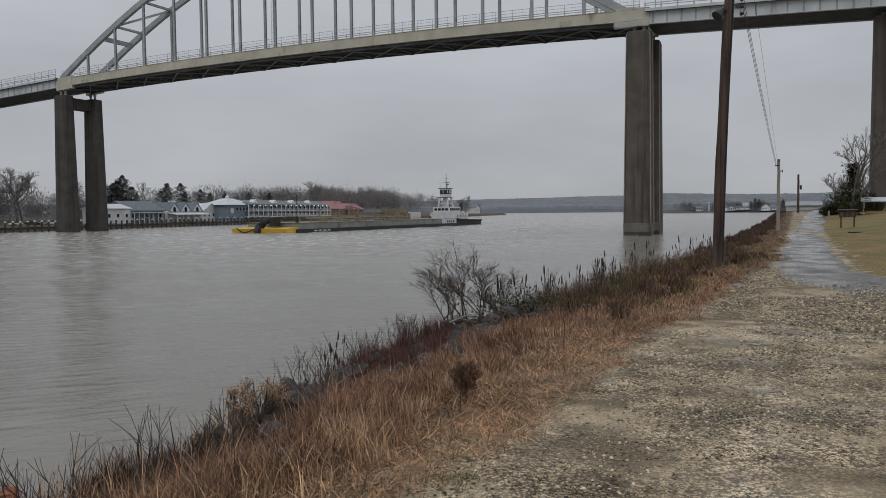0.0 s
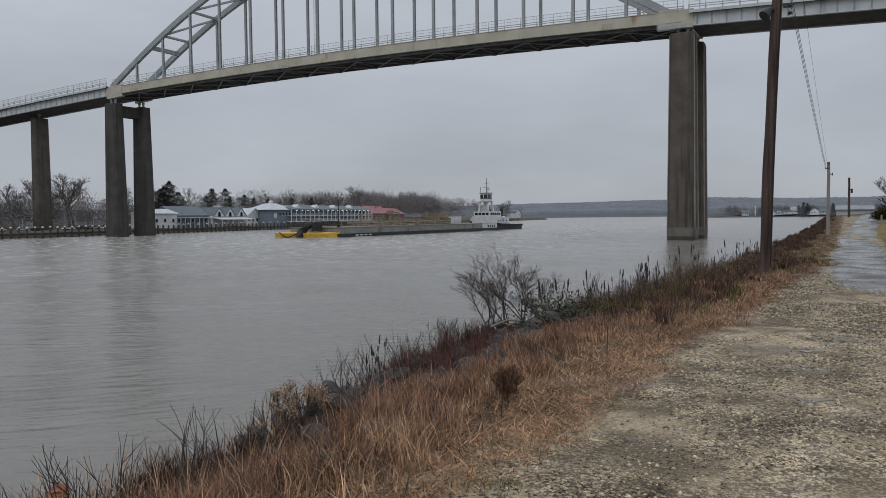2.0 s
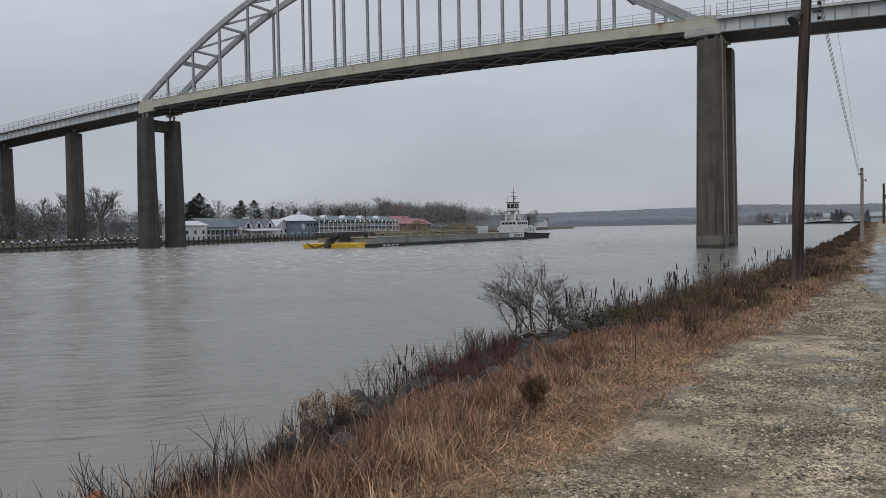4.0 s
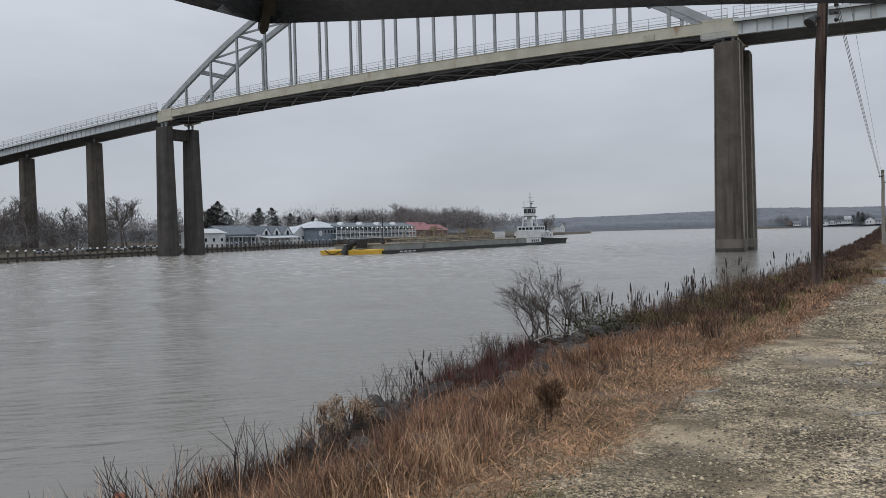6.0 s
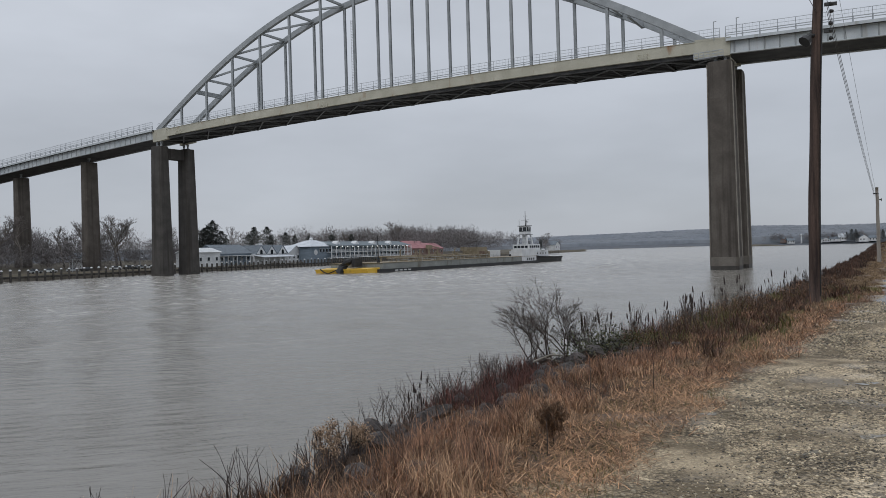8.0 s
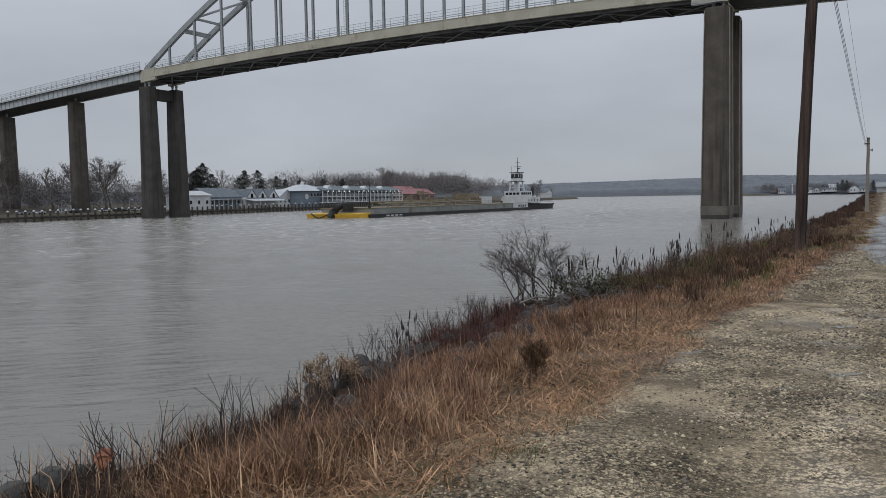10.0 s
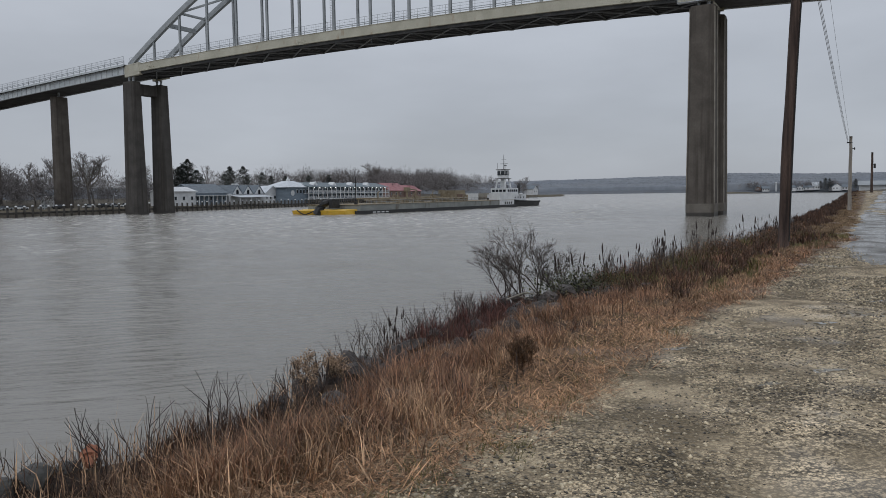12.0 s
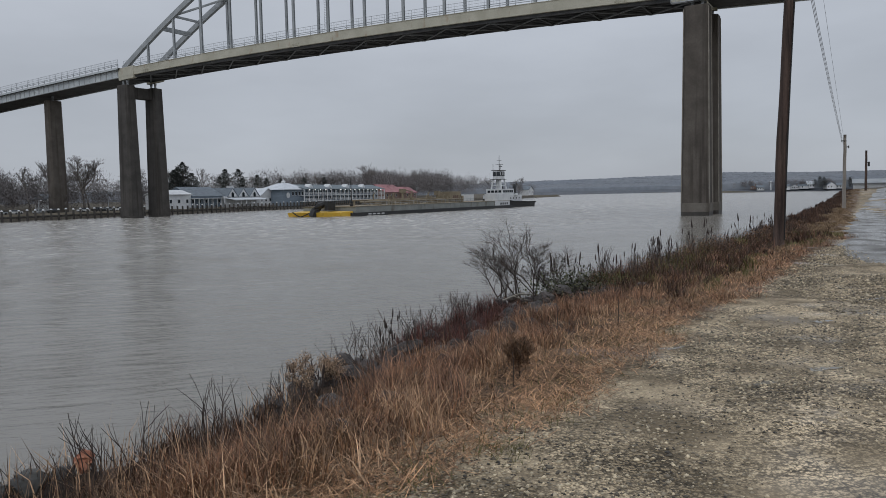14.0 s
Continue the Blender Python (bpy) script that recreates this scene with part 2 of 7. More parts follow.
PALEPOLE = mat("bleached_pole", (0.20, 0.18, 0.155), (0.34, 0.31, 0.275), 2.0, 0.85, 0.6, 30, stretch=(6, 6, 0.35), speck=0.3)
# underside colour, darkened to stand in for shade below the deck
SHADED_UNDER = mat("shaded_deck_soffit", (0.05, 0.052, 0.055), (0.10, 0.10, 0.10), 0.4, 0.8, 0.2, 6)
RAILM = mat("galvanised_rail", (0.34, 0.36, 0.38), (0.46, 0.48, 0.50), 2.0, 0.5, 0, 20, metal=0.4)
POLEW = mat("weathered_pole", (0.02, 0.012, 0.01), (0.11, 0.072, 0.056), 2.0, 0.85, 0.8, 30, stretch=(6, 6, 0.35), speck=0.4, dist=0.01)
BLACKM = mat("black_metal", (0.012, 0.012, 0.013), (0.03, 0.03, 0.03), 3.0, 0.5, 0.1, 30)
DARKR = mat("black_rubber", (0.012, 0.012, 0.013), (0.028, 0.027, 0.026), 2.0, 0.8, 0.2, 8)
WIREM = mat("cable", (0.05, 0.05, 0.055), (0.08, 0.08, 0.085), 2.0, 0.6, 0, 30)
HULLG = mat("grey_hull", (0.20, 0.21, 0.20), (0.29, 0.30, 0.28), 0.35, 0.7, 0.15, 5, streak=((0.13, 0.11, 0.085), (0.5, 0.5, 0.15), 0.56), speck=0.15)
YELLOW = mat("yellow_paint", (0.68, 0.40, 0.03), (0.76, 0.50, 0.07), 0.4, 0.55, 0.1, 6, streak=((0.32, 0.17, 0.04), (0.6, 0.6, 0.2), 0.63), speck=0.12)
DECKT = mat("tan_deck_steel", (0.20, 0.165, 0.11), (0.30, 0.25, 0.17), 0.5, 0.8, 0.2, 6)
WHITE = mat("white_paint", (0.56, 0.57, 0.58), (0.70, 0.71, 0.71), 0.5, 0.6, 0.1, 8, speck=0.06)
SLATE = mat("slate_roof", (0.11, 0.13, 0.15), (0.19, 0.22, 0.245), 0.7, 0.75, 0.4, 6, stretch=(1, 1, 3))
TEAL = mat("teal_metal_roof", (0.07, 0.10, 0.115), (0.12, 0.155, 0.17), 0.5, 0.5, 0.2, 6)
REDROOF = mat("red_metal_roof", (0.29, 0.115, 0.12), (0.40, 0.19, 0.195), 0.4, 0.6, 0.2, 6)
PALEROOF = mat("pale_roof", (0.50, 0.53, 0.56), (0.62, 0.65, 0.68), 0.5, 0.6, 0.1, 6)
BLUEWALL = mat("blue_grey_siding", (0.14, 0.18, 0.22), (0.21, 0.255, 0.30), 0.6, 0.75, 0.3, 6, stretch=(0.3, 0.3, 6))
BRICKW = mat("brown_wall", (0.15, 0.10, 0.08), (0.22, 0.15, 0.12), 0.7, 0.8, 0.3, 6)
PILEW = mat("wet_pile_timber", (0.035, 0.032, 0.028), (0.10, 0.09, 0.08), 1.0, 0.8, 0.4, 10)
TIMBER = mat("grey_timber", (0.10, 0.085, 0.07), (0.20, 0.175, 0.145), 1.0, 0.85, 0.4, 10)
BARK = mat("tree_bark", (0.13, 0.115, 0.10), (0.22, 0.195, 0.17), 0.6, 0.9, 0.4, 6)
CROWN = mat("bare_crown", (0.14, 0.122, 0.11), (0.21, 0.185, 0.17), 0.2, 0.9, 0, 3, vary="island")
WOODS = mat("far_bare_woods", (0.16, 0.146, 0.142), (0.20, 0.184, 0.179), 0.02, 0.95, 0, 0.5, vary="island")
SCRUBM = mat("dark_scrub", (0.12, 0.109, 0.106), (0.155, 0.141, 0.137), 0.05, 0.95, 0, 0.5, vary="island")
# ridge woods: the pale blue-grey is distance haze put into the colour
WOODSF = mat("hazy_distant_woods", (0.21, 0.232, 0.265), (0.245, 0.26, 0.28), 0.008, 0.95, 0, 0.12, speck=0.12)
CANVAS = mat("black_umbrella_cloth", (0.185, 0.192, 0.205), (0.23, 0.238, 0.25), 12, 0.8, 0.15, 400, speck=0.15)
ORANGE = mat("orange_cloth", (0.24, 0.08, 0.05), (0.42, 0.18, 0.105), 9, 0.8, 0.5, 60)


def simple_glass(name, col, rough=0.08):
    m = bpy.data.materials.new(name)
    m.use_nodes = True
    p = m.node_tree.nodes["Principled BSDF"]
    p.inputs["Base Color"].default_value = (*col, 1)
    p.inputs["Roughness"].default_value = rough
    return m


GLASS = simple_glass("dark_window_glass", (0.02, 0.025, 0.03))
BULB = bpy.data.materials.new("lit_bulb")
BULB.use_nodes = True
BULB.node_tree.nodes["Principled BSDF"].inputs["Emission Color"].default_value = (1.0, 0.97, 0.9, 1)
BULB.node_tree.nodes["Principled BSDF"].inputs["Emission Strength"].default_value = 3.0

# murky canal water: small chop on a slow swell, with smoother slicks
WATER = bpy.data.materials.new("murky_water")
WATER.use_nodes = True
n, l = WATER.node_tree.nodes, WATER.node_tree.links
wb = n["Principled BSDF"]
wb.inputs["IOR"].default_value = 1.33
wb.inputs["Specular IOR Level"].default_value = 0.8
geo = n.new("ShaderNodeNewGeometry")
rot = n.new("ShaderNodeMapping")
rot.inputs["Rotation"].default_value = (0, 0, radians(-20))
l.new(geo.outputs["Position"], rot.inputs["Vector"])
def wave(scale, detail, stretch):
    mp = n.new("ShaderNodeMapping")
    mp.inputs["Scale"].default_value = stretch
    l.new(rot.outputs["Vector"], mp.inputs["Vector"])
    t = n.new("ShaderNodeTexNoise")
    t.inputs["Scale"].default_value, t.inputs["Detail"].default_value = scale, detail
    l.new(mp.outputs["Vector"], t.inputs["Vector"])
    return t.outputs["Fac"]
chop, swell, slick = wave(1.3, 7, (0.5, 1.6, 1)), wave(0.22, 3, (0.5, 1.5, 1)), wave(0.03, 5, (0.6, 2.4, 1))
sl = n.new("ShaderNodeMapRange")
sl.inputs["From Min"].default_value, sl.inputs["From Max"].default_value = 0.40, 0.62
l.new(slick, sl.inputs["Value"])
st = n.new("ShaderNodeMapRange")
st.inputs["To Min"].default_value, st.inputs["To Max"].default_value = 0.55, 1.0
l.new(sl.outputs["Result"], st.inputs["Value"])
b1, b2 = n.new("ShaderNodeBump"), n.new("ShaderNodeBump")
b1.inputs["Distance"].default_value, b2.inputs["Distance"].default_value = 0.34, 0.4
away, calm_, soft_ = n.new("ShaderNodeVectorMath"), n.new("ShaderNodeMapRange"), n.new("ShaderNodeMath")
away.operation, soft_.operation = "DOT_PRODUCT", "MULTIPLY"
away.inputs[1].default_value = (-0.905, 0.425, 0.0)
l.new(geo.outputs["Position"], away.inputs[0])
l.new(away.outputs["Value"], calm_.inputs["Value"])
for k, x in zip(("From Min", "From Max", "To Min", "To Max"), (6.0, 60.0, 0.2, 1.0)):
    calm_.inputs[k].default_value = x
l.new(st.outputs["Result"], soft_.inputs[0])
l.new(calm_.outputs["Result"], soft_.inputs[1])
l.new(soft_.outputs["Value"], b1.inputs["Strength"])
half = n.new("ShaderNodeMath")
half.operation = "MULTIPLY"
half.inputs[1].default_value = 0.5
l.new(calm_.outputs["Result"], half.inputs[0])
l.new(half.outputs["Value"], b2.inputs["Strength"])
l.new(chop, b1.inputs["Height"])
l.new(swell, b2.inputs["Height"])
l.new(b2.outputs["Normal"], b1.inputs["Normal"])
l.new(b1.outputs["Normal"], wb.inputs["Normal"])
wb.inputs["Roughness"].default_value = 0.21
# broken streaks of pale foam drifting on the murky water
foam, drift = wave(0.9, 6, (0.7, 1.5, 1)), wave(0.05, 3, (0.5, 1.6, 1))
fr, dr, fm, wc = n.new("ShaderNodeMapRange"), n.new("ShaderNodeMapRange"), n.new("ShaderNodeMath"), n.new("ShaderNodeMix")
fr.inputs["From Min"].default_value, fr.inputs["From Max"].default_value = 0.51, 0.74
dr.inputs["From Min"].default_value, dr.inputs["From Max"].default_value = 0.38, 0.6
fm.operation, wc.data_type = "MULTIPLY", "RGBA"
wc.inputs["A"].default_value, wc.inputs["B"].default_value = (0.205, 0.190, 0.163, 1), (0.54, 0.516, 0.47, 1)
l.new(foam, fr.inputs["Value"])
l.new(drift, dr.inputs["Value"])
l.new(fr.outputs["Result"], fm.inputs[0])
l.new(dr.outputs["Result"], fm.inputs[1])
# short broken crests out in mid-channel, paled to stand in for reflected sky
chan, cr, cm_, crest_sheen, both = n.new("ShaderNodeVectorMath"), n.new("ShaderNodeMapRange"), n.new("ShaderNodeMath"), n.new("ShaderNodeMapRange"), n.new("ShaderNodeMath")
chan.operation = "DOT_PRODUCT"
chan.inputs[1].default_value = (-0.905, 0.425, 0.0)
l.new(geo.outputs["Position"], chan.inputs[0])
cr.inputs["From Min"].default_value, cr.inputs["From Max"].default_value = 10.0, 70.0
l.new(chan.outputs["Value"], cr.inputs["Value"])
crest_sheen.inputs["From Min"].default_value, crest_sheen.inputs["From Max"].default_value = 0.50, 0.67
crest_sheen.inputs["To Min"].default_value = 0.2
l.new(wave(0.6, 7, (0.9, 0.7, 1)), crest_sheen.inputs["Value"])
cm_.operation, both.operation = "MULTIPLY", "MAXIMUM"
reach_, rr_, cs_ = n.new("ShaderNodeVectorMath"), n.new("ShaderNodeMapRange"), n.new("ShaderNodeMath")
reach_.operation, cs_.operation = "DOT_PRODUCT", "MULTIPLY"
reach_.inputs[1].default_value = (0.425, 0.905, 0.0)
l.new(geo.outputs["Position"], reach_.inputs[0])
l.new(reach_.outputs["Value"], rr_.inputs["Value"])
for k, x in zip(("From Min", "From Max", "To Min", "To Max"), (35.0, 110.0, 0.25, 1.0)):
    rr_.inputs[k].default_value = x
l.new(cr.outputs["Result"], cs_.inputs[0])
l.new(rr_.outputs["Result"], cs_.inputs[1])
l.new(cs_.outputs["Value"], cm_.inputs[0])
l.new(crest_sheen.outputs["Result"], cm_.inputs[1])
calmf = n.new("ShaderNodeMath")
calmf.operation = "MULTIPLY"
l.new(fm.outputs["Value"], calmf.inputs[0])
l.new(cr.outputs["Result"], calmf.inputs[1])
l.new(calmf.outputs["Value"], both.inputs[0])
l.new(cm_.outputs["Value"], both.inputs[1])
l.new(both.outputs["Value"], wc.inputs["Factor"])
l.new(wc.outputs["Result"], wb.inputs["Base Color"])

# ---- builders ----
rng = np.random.default_rng(5)


def mesh_of(bm, name, material, smooth=False):
    me = bpy.data.meshes.new(name)
    bm.to_mesh(me)
    bm.free()
    for m in (material if isinstance(material, (list, tuple)) else [material]):
        me.materials.append(m)
    if smooth:
        me.polygons.foreach_set("use_smooth", [True] * len(me.polygons))
    return me


def part(name, bm, material, parent=None, label="", smooth=False):
    ob = new(name, bm if isinstance(bm, bpy.types.Mesh) else mesh_of(bm, name, material, smooth))
    if parent is not None:
        ob.parent = parent
    if label:
        ob["label"] = label
    return ob


def thing(name, label, category, m=None, group="", kind=""):
    ob = new(name)
    if m is not None:
        ob.matrix_world = m
    return tagged(ob, label, category, group, kind)


def tri_mesh(name, verts, tris, material):
    me = bpy.data.meshes.new(name)
    v, t = np.asarray(verts, np.float32), np.asarray(tris, np.int32)
    me.vertices.add(len(v))
    me.vertices.foreach_set("co", v.ravel())
    me.loops.add(t.size)
    me.loops.foreach_set("vertex_index", t.ravel())
    me.polygons.add(len(t))
    me.polygons.foreach_set("loop_start", np.arange(0, t.size, 3, dtype=np.int32))
    me.update(calc_edges=True)
    me.materials.append(material)
    return me


def beam(bm, p0, p1, w, h, up=(0, 0, 1), taper=1.0):
    """A box along p0-p1: w across, h along up; taper scales its far end."""
    p0, p1, up = Vector(p0), Vector(p1), Vector(up)
    d = (p1 - p0).normalized()
    side = d.cross(up)
    if side.length < 1e-4:
        side = d.cross(Vector((1, 0, 0)))
    side.normalize()
    upn = side.cross(d)
    vs = []
    for p, k in ((p0, 1.0), (p1, taper)):
        for a, b in ((-1, -1), (1, -1), (1, 1), (-1, 1)):
            vs.append(bm.verts.new(p + side * (a * w / 2 * k) + upn * (b * h / 2 * k)))
    for q in ((3, 2, 1, 0), (4, 5, 6, 7), (0, 1, 5, 4), (1, 2, 6, 5), (2, 3, 7, 6), (3, 0, 4, 7)):
        bm.faces.new([vs[i] for i in q])


def sweep(bm, pts, w, h):
    """One connected box beam through the points, its sides upright: w across, h high."""
    pts = [Vector(p) for p in pts]
    rings = []
    for i, p in enumerate(pts):
        d = pts[min(i + 1, len(pts) - 1)] - pts[max(i - 1, 0)]
        side = Vector((d.y, -d.x, 0)).normalized() * (w / 2)
        up = d.normalized().cross(side).normalized() * (h / 2)
        up = up if up.z > 0 else -up
        rings.append([bm.verts.new(p + side * a + up * b) for a, b in ((-1, -1), (1, -1), (1, 1), (-1, 1))])
    for r0, r1 in zip(rings, rings[1:]):
        for k in range(4):
            bm.faces.new((r0[k], r0[(k + 1) % 4], r1[(k + 1) % 4], r1[k]))
    bm.faces.new(rings[0][::-1])
    bm.faces.new(rings[-1])
    bmesh.ops.recalc_face_normals(bm, faces=bm.faces[:])


def box(bm, x0, x1, y0, y1, z0, z1):
    beam(bm, ((x0 + x1) / 2, (y0 + y1) / 2, z0), ((x0 + x1) / 2, (y0 + y1) / 2, z1), abs(x1 - x0), abs(y1 - y0), (0, 1, 0))


def tube(bm, pts, radii, sides=8, cap=True):
    rings = []
    for i, p in enumerate(pts):
        p = Vector(p)
        d = (Vector(pts[min(i + 1, len(pts) - 1)]) - Vector(pts[max(i - 1, 0)])).normalized()
        a = d.cross(Vector((0, 1, 0)) if abs(d.z) > 0.8 else Vector((0, 0, 1)))
        a.normalize()
        b = d.cross(a)
        r = radii[i] if isinstance(radii, (list, tuple)) else radii
        rings.append([bm.verts.new(p + (a * math.cos(t) + b * math.sin(t)) * r) for t in [2 * math.pi * k / sides for k in range(sides)]])
    for r0, r1 in zip(rings, rings[1:]):
        for k in range(sides):
            bm.faces.new((r0[k], r0[(k + 1) % sides], r1[(k + 1) % sides], r1[k]))
    if cap:
        bm.faces.new(rings[0])
        bm.faces.new(rings[-1][::-1])


def prism(bm, poly, z0, z1):
    lo = [bm.verts.new((x, y, z0)) for x, y in poly]
    hi = [bm.verts.new((x, y, z1)) for x, y in poly]
    k = len(poly)
    for i in range(k):
        bm.faces.new((lo[i], lo[(i + 1) % k], hi[(i + 1) % k], hi[i]))
    bm.faces.new(lo[::-1])
    bm.faces.new(hi)


def bevel(bm, w, seg=1):
    bmesh.ops.bevel(bm, geom=[e for e in bm.edges if e.is_manifold and e.calc_face_angle(0) > 0.6], offset=w, segments=seg, affect="EDGES", profile=0.5)
    return bm


B = bmesh.new

# ---- the plan: s runs along the near bank, c across it to the land side ----
US, UC = np.array((0.425, 0.905)), np.array((0.905, -0.425))
WATER_Z = -3.63


def at_sc(s, c):
    return US[0] * s + UC[0] * c, US[1] * s + UC[1] * c


def to_sc(x, y):
    return x * US[0] + y * US[1], x * UC[0] + y * UC[1]


def near_edge(s):
    return -4.1 + 1.1 * sstep(13, 26, s) + 0.0016 * np.maximum(s - 150, 0) ** 2 + 0.25 * np.sin(s * 0.55) + 0.12 * np.sin(s * 1.7 + 1)


def far_edge(s):
    return -213.0 - 0.108 * (s - 148.0)


def sstep(a, b, v):
    t = np.clip((v - a) / (b - a), 0, 1)
    return t * t * (3 - 2 * t)


def far_reach(x, y):
    """Distance, drawn in where the far shore comes nearer towards the right bank."""
    return np.hypot(x, y) * (1 + 0.5 * sstep(radians(13.5), radians(16.5), np.arctan2(x, np.maximum(y, 1.0))) * (y > 300))


def ground_z(x, y):
    x, y = np.asarray(x, float), np.asarray(y, float)
    s, c = to_sc(x, y)
    d = c - near_edge(s)
    near = np.where(d > 0, 0.0, np.maximum(-7.0, d * 0.85))
    near = near - 0.10 * (1 - sstep(0, 1.2, d)) * (d > 0)
    near = near + (0.02 * np.sin(x * 1.9 + y * 0.7) + 0.015 * np.sin(y * 3.1 - x)) * (d > 0)
    near = near + 0.75 * sstep(1.9, 9.0, c) * sstep(15, 34, s)
    near = near + 0.9 * sstep(80, 130, s) * sstep(-4, 3, d)
    df = far_edge(s) - c
    far = np.where(s < 760, np.clip(-7 + df * 1.4, -7, -1.7) + 2.4 * sstep(20, 90, df), -7.0)
    r = far_reach(x, y)
    hills = -7 + 8.5 * sstep(1290, 1330, r) + (13 + 9 * sstep(60, 340, x) - 8 * sstep(1.0, 1.5, r / np.maximum(np.hypot(x, y), 1)) + 2.5 * np.sin(x * 0.006 + 1) + 1.5 * np.sin(x * 0.017 + y * 0.004)) * sstep(1340, 1650, r)
    return np.maximum(np.maximum(near, far), hills)


def gz(x, y):
    return float(ground_z(x, y))


def spread(stops):
    out = []
    for a, b, k in stops:
        out += list(np.linspace(a, b, k, endpoint=False))
    return np.array(out + [stops[-1][1]])


ss = spread(((-600, -60, 14), (-60, -6, 18), (-6, 26, 110), (26, 70, 60), (70, 200, 40), (200, 800, 60), (800, 1200, 12), (1200, 1800, 24), (1800, 4200, 10)))
cs = spread(((-3200, -1400, 12), (-1400, -420, 24), (-420, -200, 70), (-200, -14, 14), (-14, 8, 90), (8, 40, 24), (40, 300, 20), (300, 1500, 24), (1500, 3000, 8)))
SS, CC = np.meshgrid(ss, cs, indexing="ij")
GX, GY = at_sc(SS, CC)
GZ = ground_z(GX, GY)
idx = np.arange(SS.size).reshape(SS.shape)
quads = np.stack([idx[:-1, :-1], idx[1:, :-1], idx[1:, 1:], idx[:-1, 1:]], -1).reshape(-1, 4)
tris = np.concatenate([quads[:, (0, 2, 1)], quads[:, (0, 3, 2)]])
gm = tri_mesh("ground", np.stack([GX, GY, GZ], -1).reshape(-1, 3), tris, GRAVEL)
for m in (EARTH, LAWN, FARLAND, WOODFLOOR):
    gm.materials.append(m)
cen = np.stack([GX, GY, GZ], -1).reshape(-1, 3)[tris].mean(1)
fs, fc = to_sc(cen[:, 0], cen[:, 1])
jit = rng.normal(0, 0.12, len(tris))
grass_edge = np.interp(fs, (-6, 2.5, 5, 9, 15, 22, 60), (-2.9, -2.65, -2.2, -1.75, -1.1, -0.6, -0.5))
mi = np.where(fc + jit < grass_edge - 0.9, 1, 0)
mi = np.where((fc + jit > 1.55) & (fs > 17.5 + (fc - 1.5) * 0.15), 2, mi)
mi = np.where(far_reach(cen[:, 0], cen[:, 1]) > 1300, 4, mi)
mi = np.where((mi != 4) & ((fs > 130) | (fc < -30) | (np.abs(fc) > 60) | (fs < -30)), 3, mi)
gm.polygons.foreach_set("material_index", mi.astype(np.int32))
ledge = np.interp(SS, (-6, 2.5, 5, 9, 15, 22, 60), (-2.9, -2.65, -2.2, -1.75, -1.1, -0.6, -0.5))
gm.attributes.new("litter", "FLOAT", "POINT").data.foreach_set("value", np.clip(0.5 + (ledge - CC) / 0.9, 0, 1.6).ravel().astype(np.float32))
gm.polygons.foreach_set("use_smooth", [True] * len(tris))
tagged(new("ground", gm), "wet gravel bank with dry grass verge and winter lawn", "ground", kind="structure")

bm = B()
prism(bm, [at_sc(s, c) for s, c in ((-600, -1400), (1700, -1700), (1700, 1400), (300, 400), (40, 12), (-600, 12))], WATER_Z - 1.2, WATER_Z - 0.6)
bmesh.ops.triangulate(bm, faces=bm.faces[:])
bm.to_mesh(wm := bpy.data.meshes.new("deep"))
bm.free()
flat_v = np.array([v.co for v in wm.vertices])
flat_t = np.array([p.vertices for p in wm.polygons])
# wind chop: many short crested wave trains, fading where the mesh grows too coarse for them
NR, NA = 440, 480
rr = 5.5 * (1250 / 5.5) ** (np.arange(NR) / (NR - 1))
aa = np.radians(np.linspace(-52, 44, NA))
RR, AA = np.meshgrid(rr, aa, indexing="ij")
WX, WY = RR * np.sin(AA), RR * np.cos(AA)
gust = 0.55 + 0.45 * np.sin(WX * 0.045 + 0.6 * np.sin(WY * 0.021)) * np.sin(WY * 0.033 + 1.3 * np.sin(WX * 0.017)) + 0.35 * np.sin(WX * 0.16 + WY * 0.07) * np.sin(WY * 0.11 - WX * 0.05)
calm = 0.22 + 1.0 * sstep(8, 60, -(WX * UC[0] + WY * UC[1]))
gust = np.clip(gust, 0.1, 1.4) * (0.22 + 1.0 * sstep(8, 60, -(WX * UC[0] + WY * UC[1])))      # calm beside the bank, rougher in mid-channel
WZ = np.zeros_like(WX)
cell = RR * 0.0123
for lam, steep, k in ((0.45, 0.05, 5), (0.75, 0.045, 6), (1.3, 0.03, 6), (2.6, 0.022, 6), (4.5, 0.022, 6), (8.0, 0.024, 5), (15.0, 0.018, 4)):
    for _ in range(k):
        th, ph, la = rng.normal(radians(65), 0.85), rng.uniform(0, 6.28), lam * rng.uniform(0.8, 1.25)
        q = 2 * math.pi / la
        arg = q * (WX * math.cos(th) + WY * math.sin(th)) + ph + 1.2 * np.sin(WX * 0.21 / lam + ph) + 0.9 * np.sin(WY * 0.17 / lam - ph)
        WZ += (1 - np.abs(np.sin(arg / 2))) * (steep * la / math.pi) * np.clip(la / (2.2 * cell) - 0.6, 0, 1) * (gust if lam < 6 else calm)
WZ -= WZ.mean()
wid = np.arange(WX.size).reshape(WX.shape) + len(flat_v)
wq = np.stack([wid[:-1, :-1], wid[1:, :-1], wid[1:, 1:], wid[:-1, 1:]], -1).reshape(-1, 4)
wv = np.concatenate([flat_v, np.stack([WX, WY, WATER_Z + WZ], -1).reshape(-1, 3)])
wt = np.concatenate([flat_t, wq[:, (0, 2, 1)], wq[:, (0, 3, 2)]])
wmesh = tri_mesh("water", wv, wt, WATER)
wmesh.polygons.foreach_set("use_smooth", [True] * len(wt))
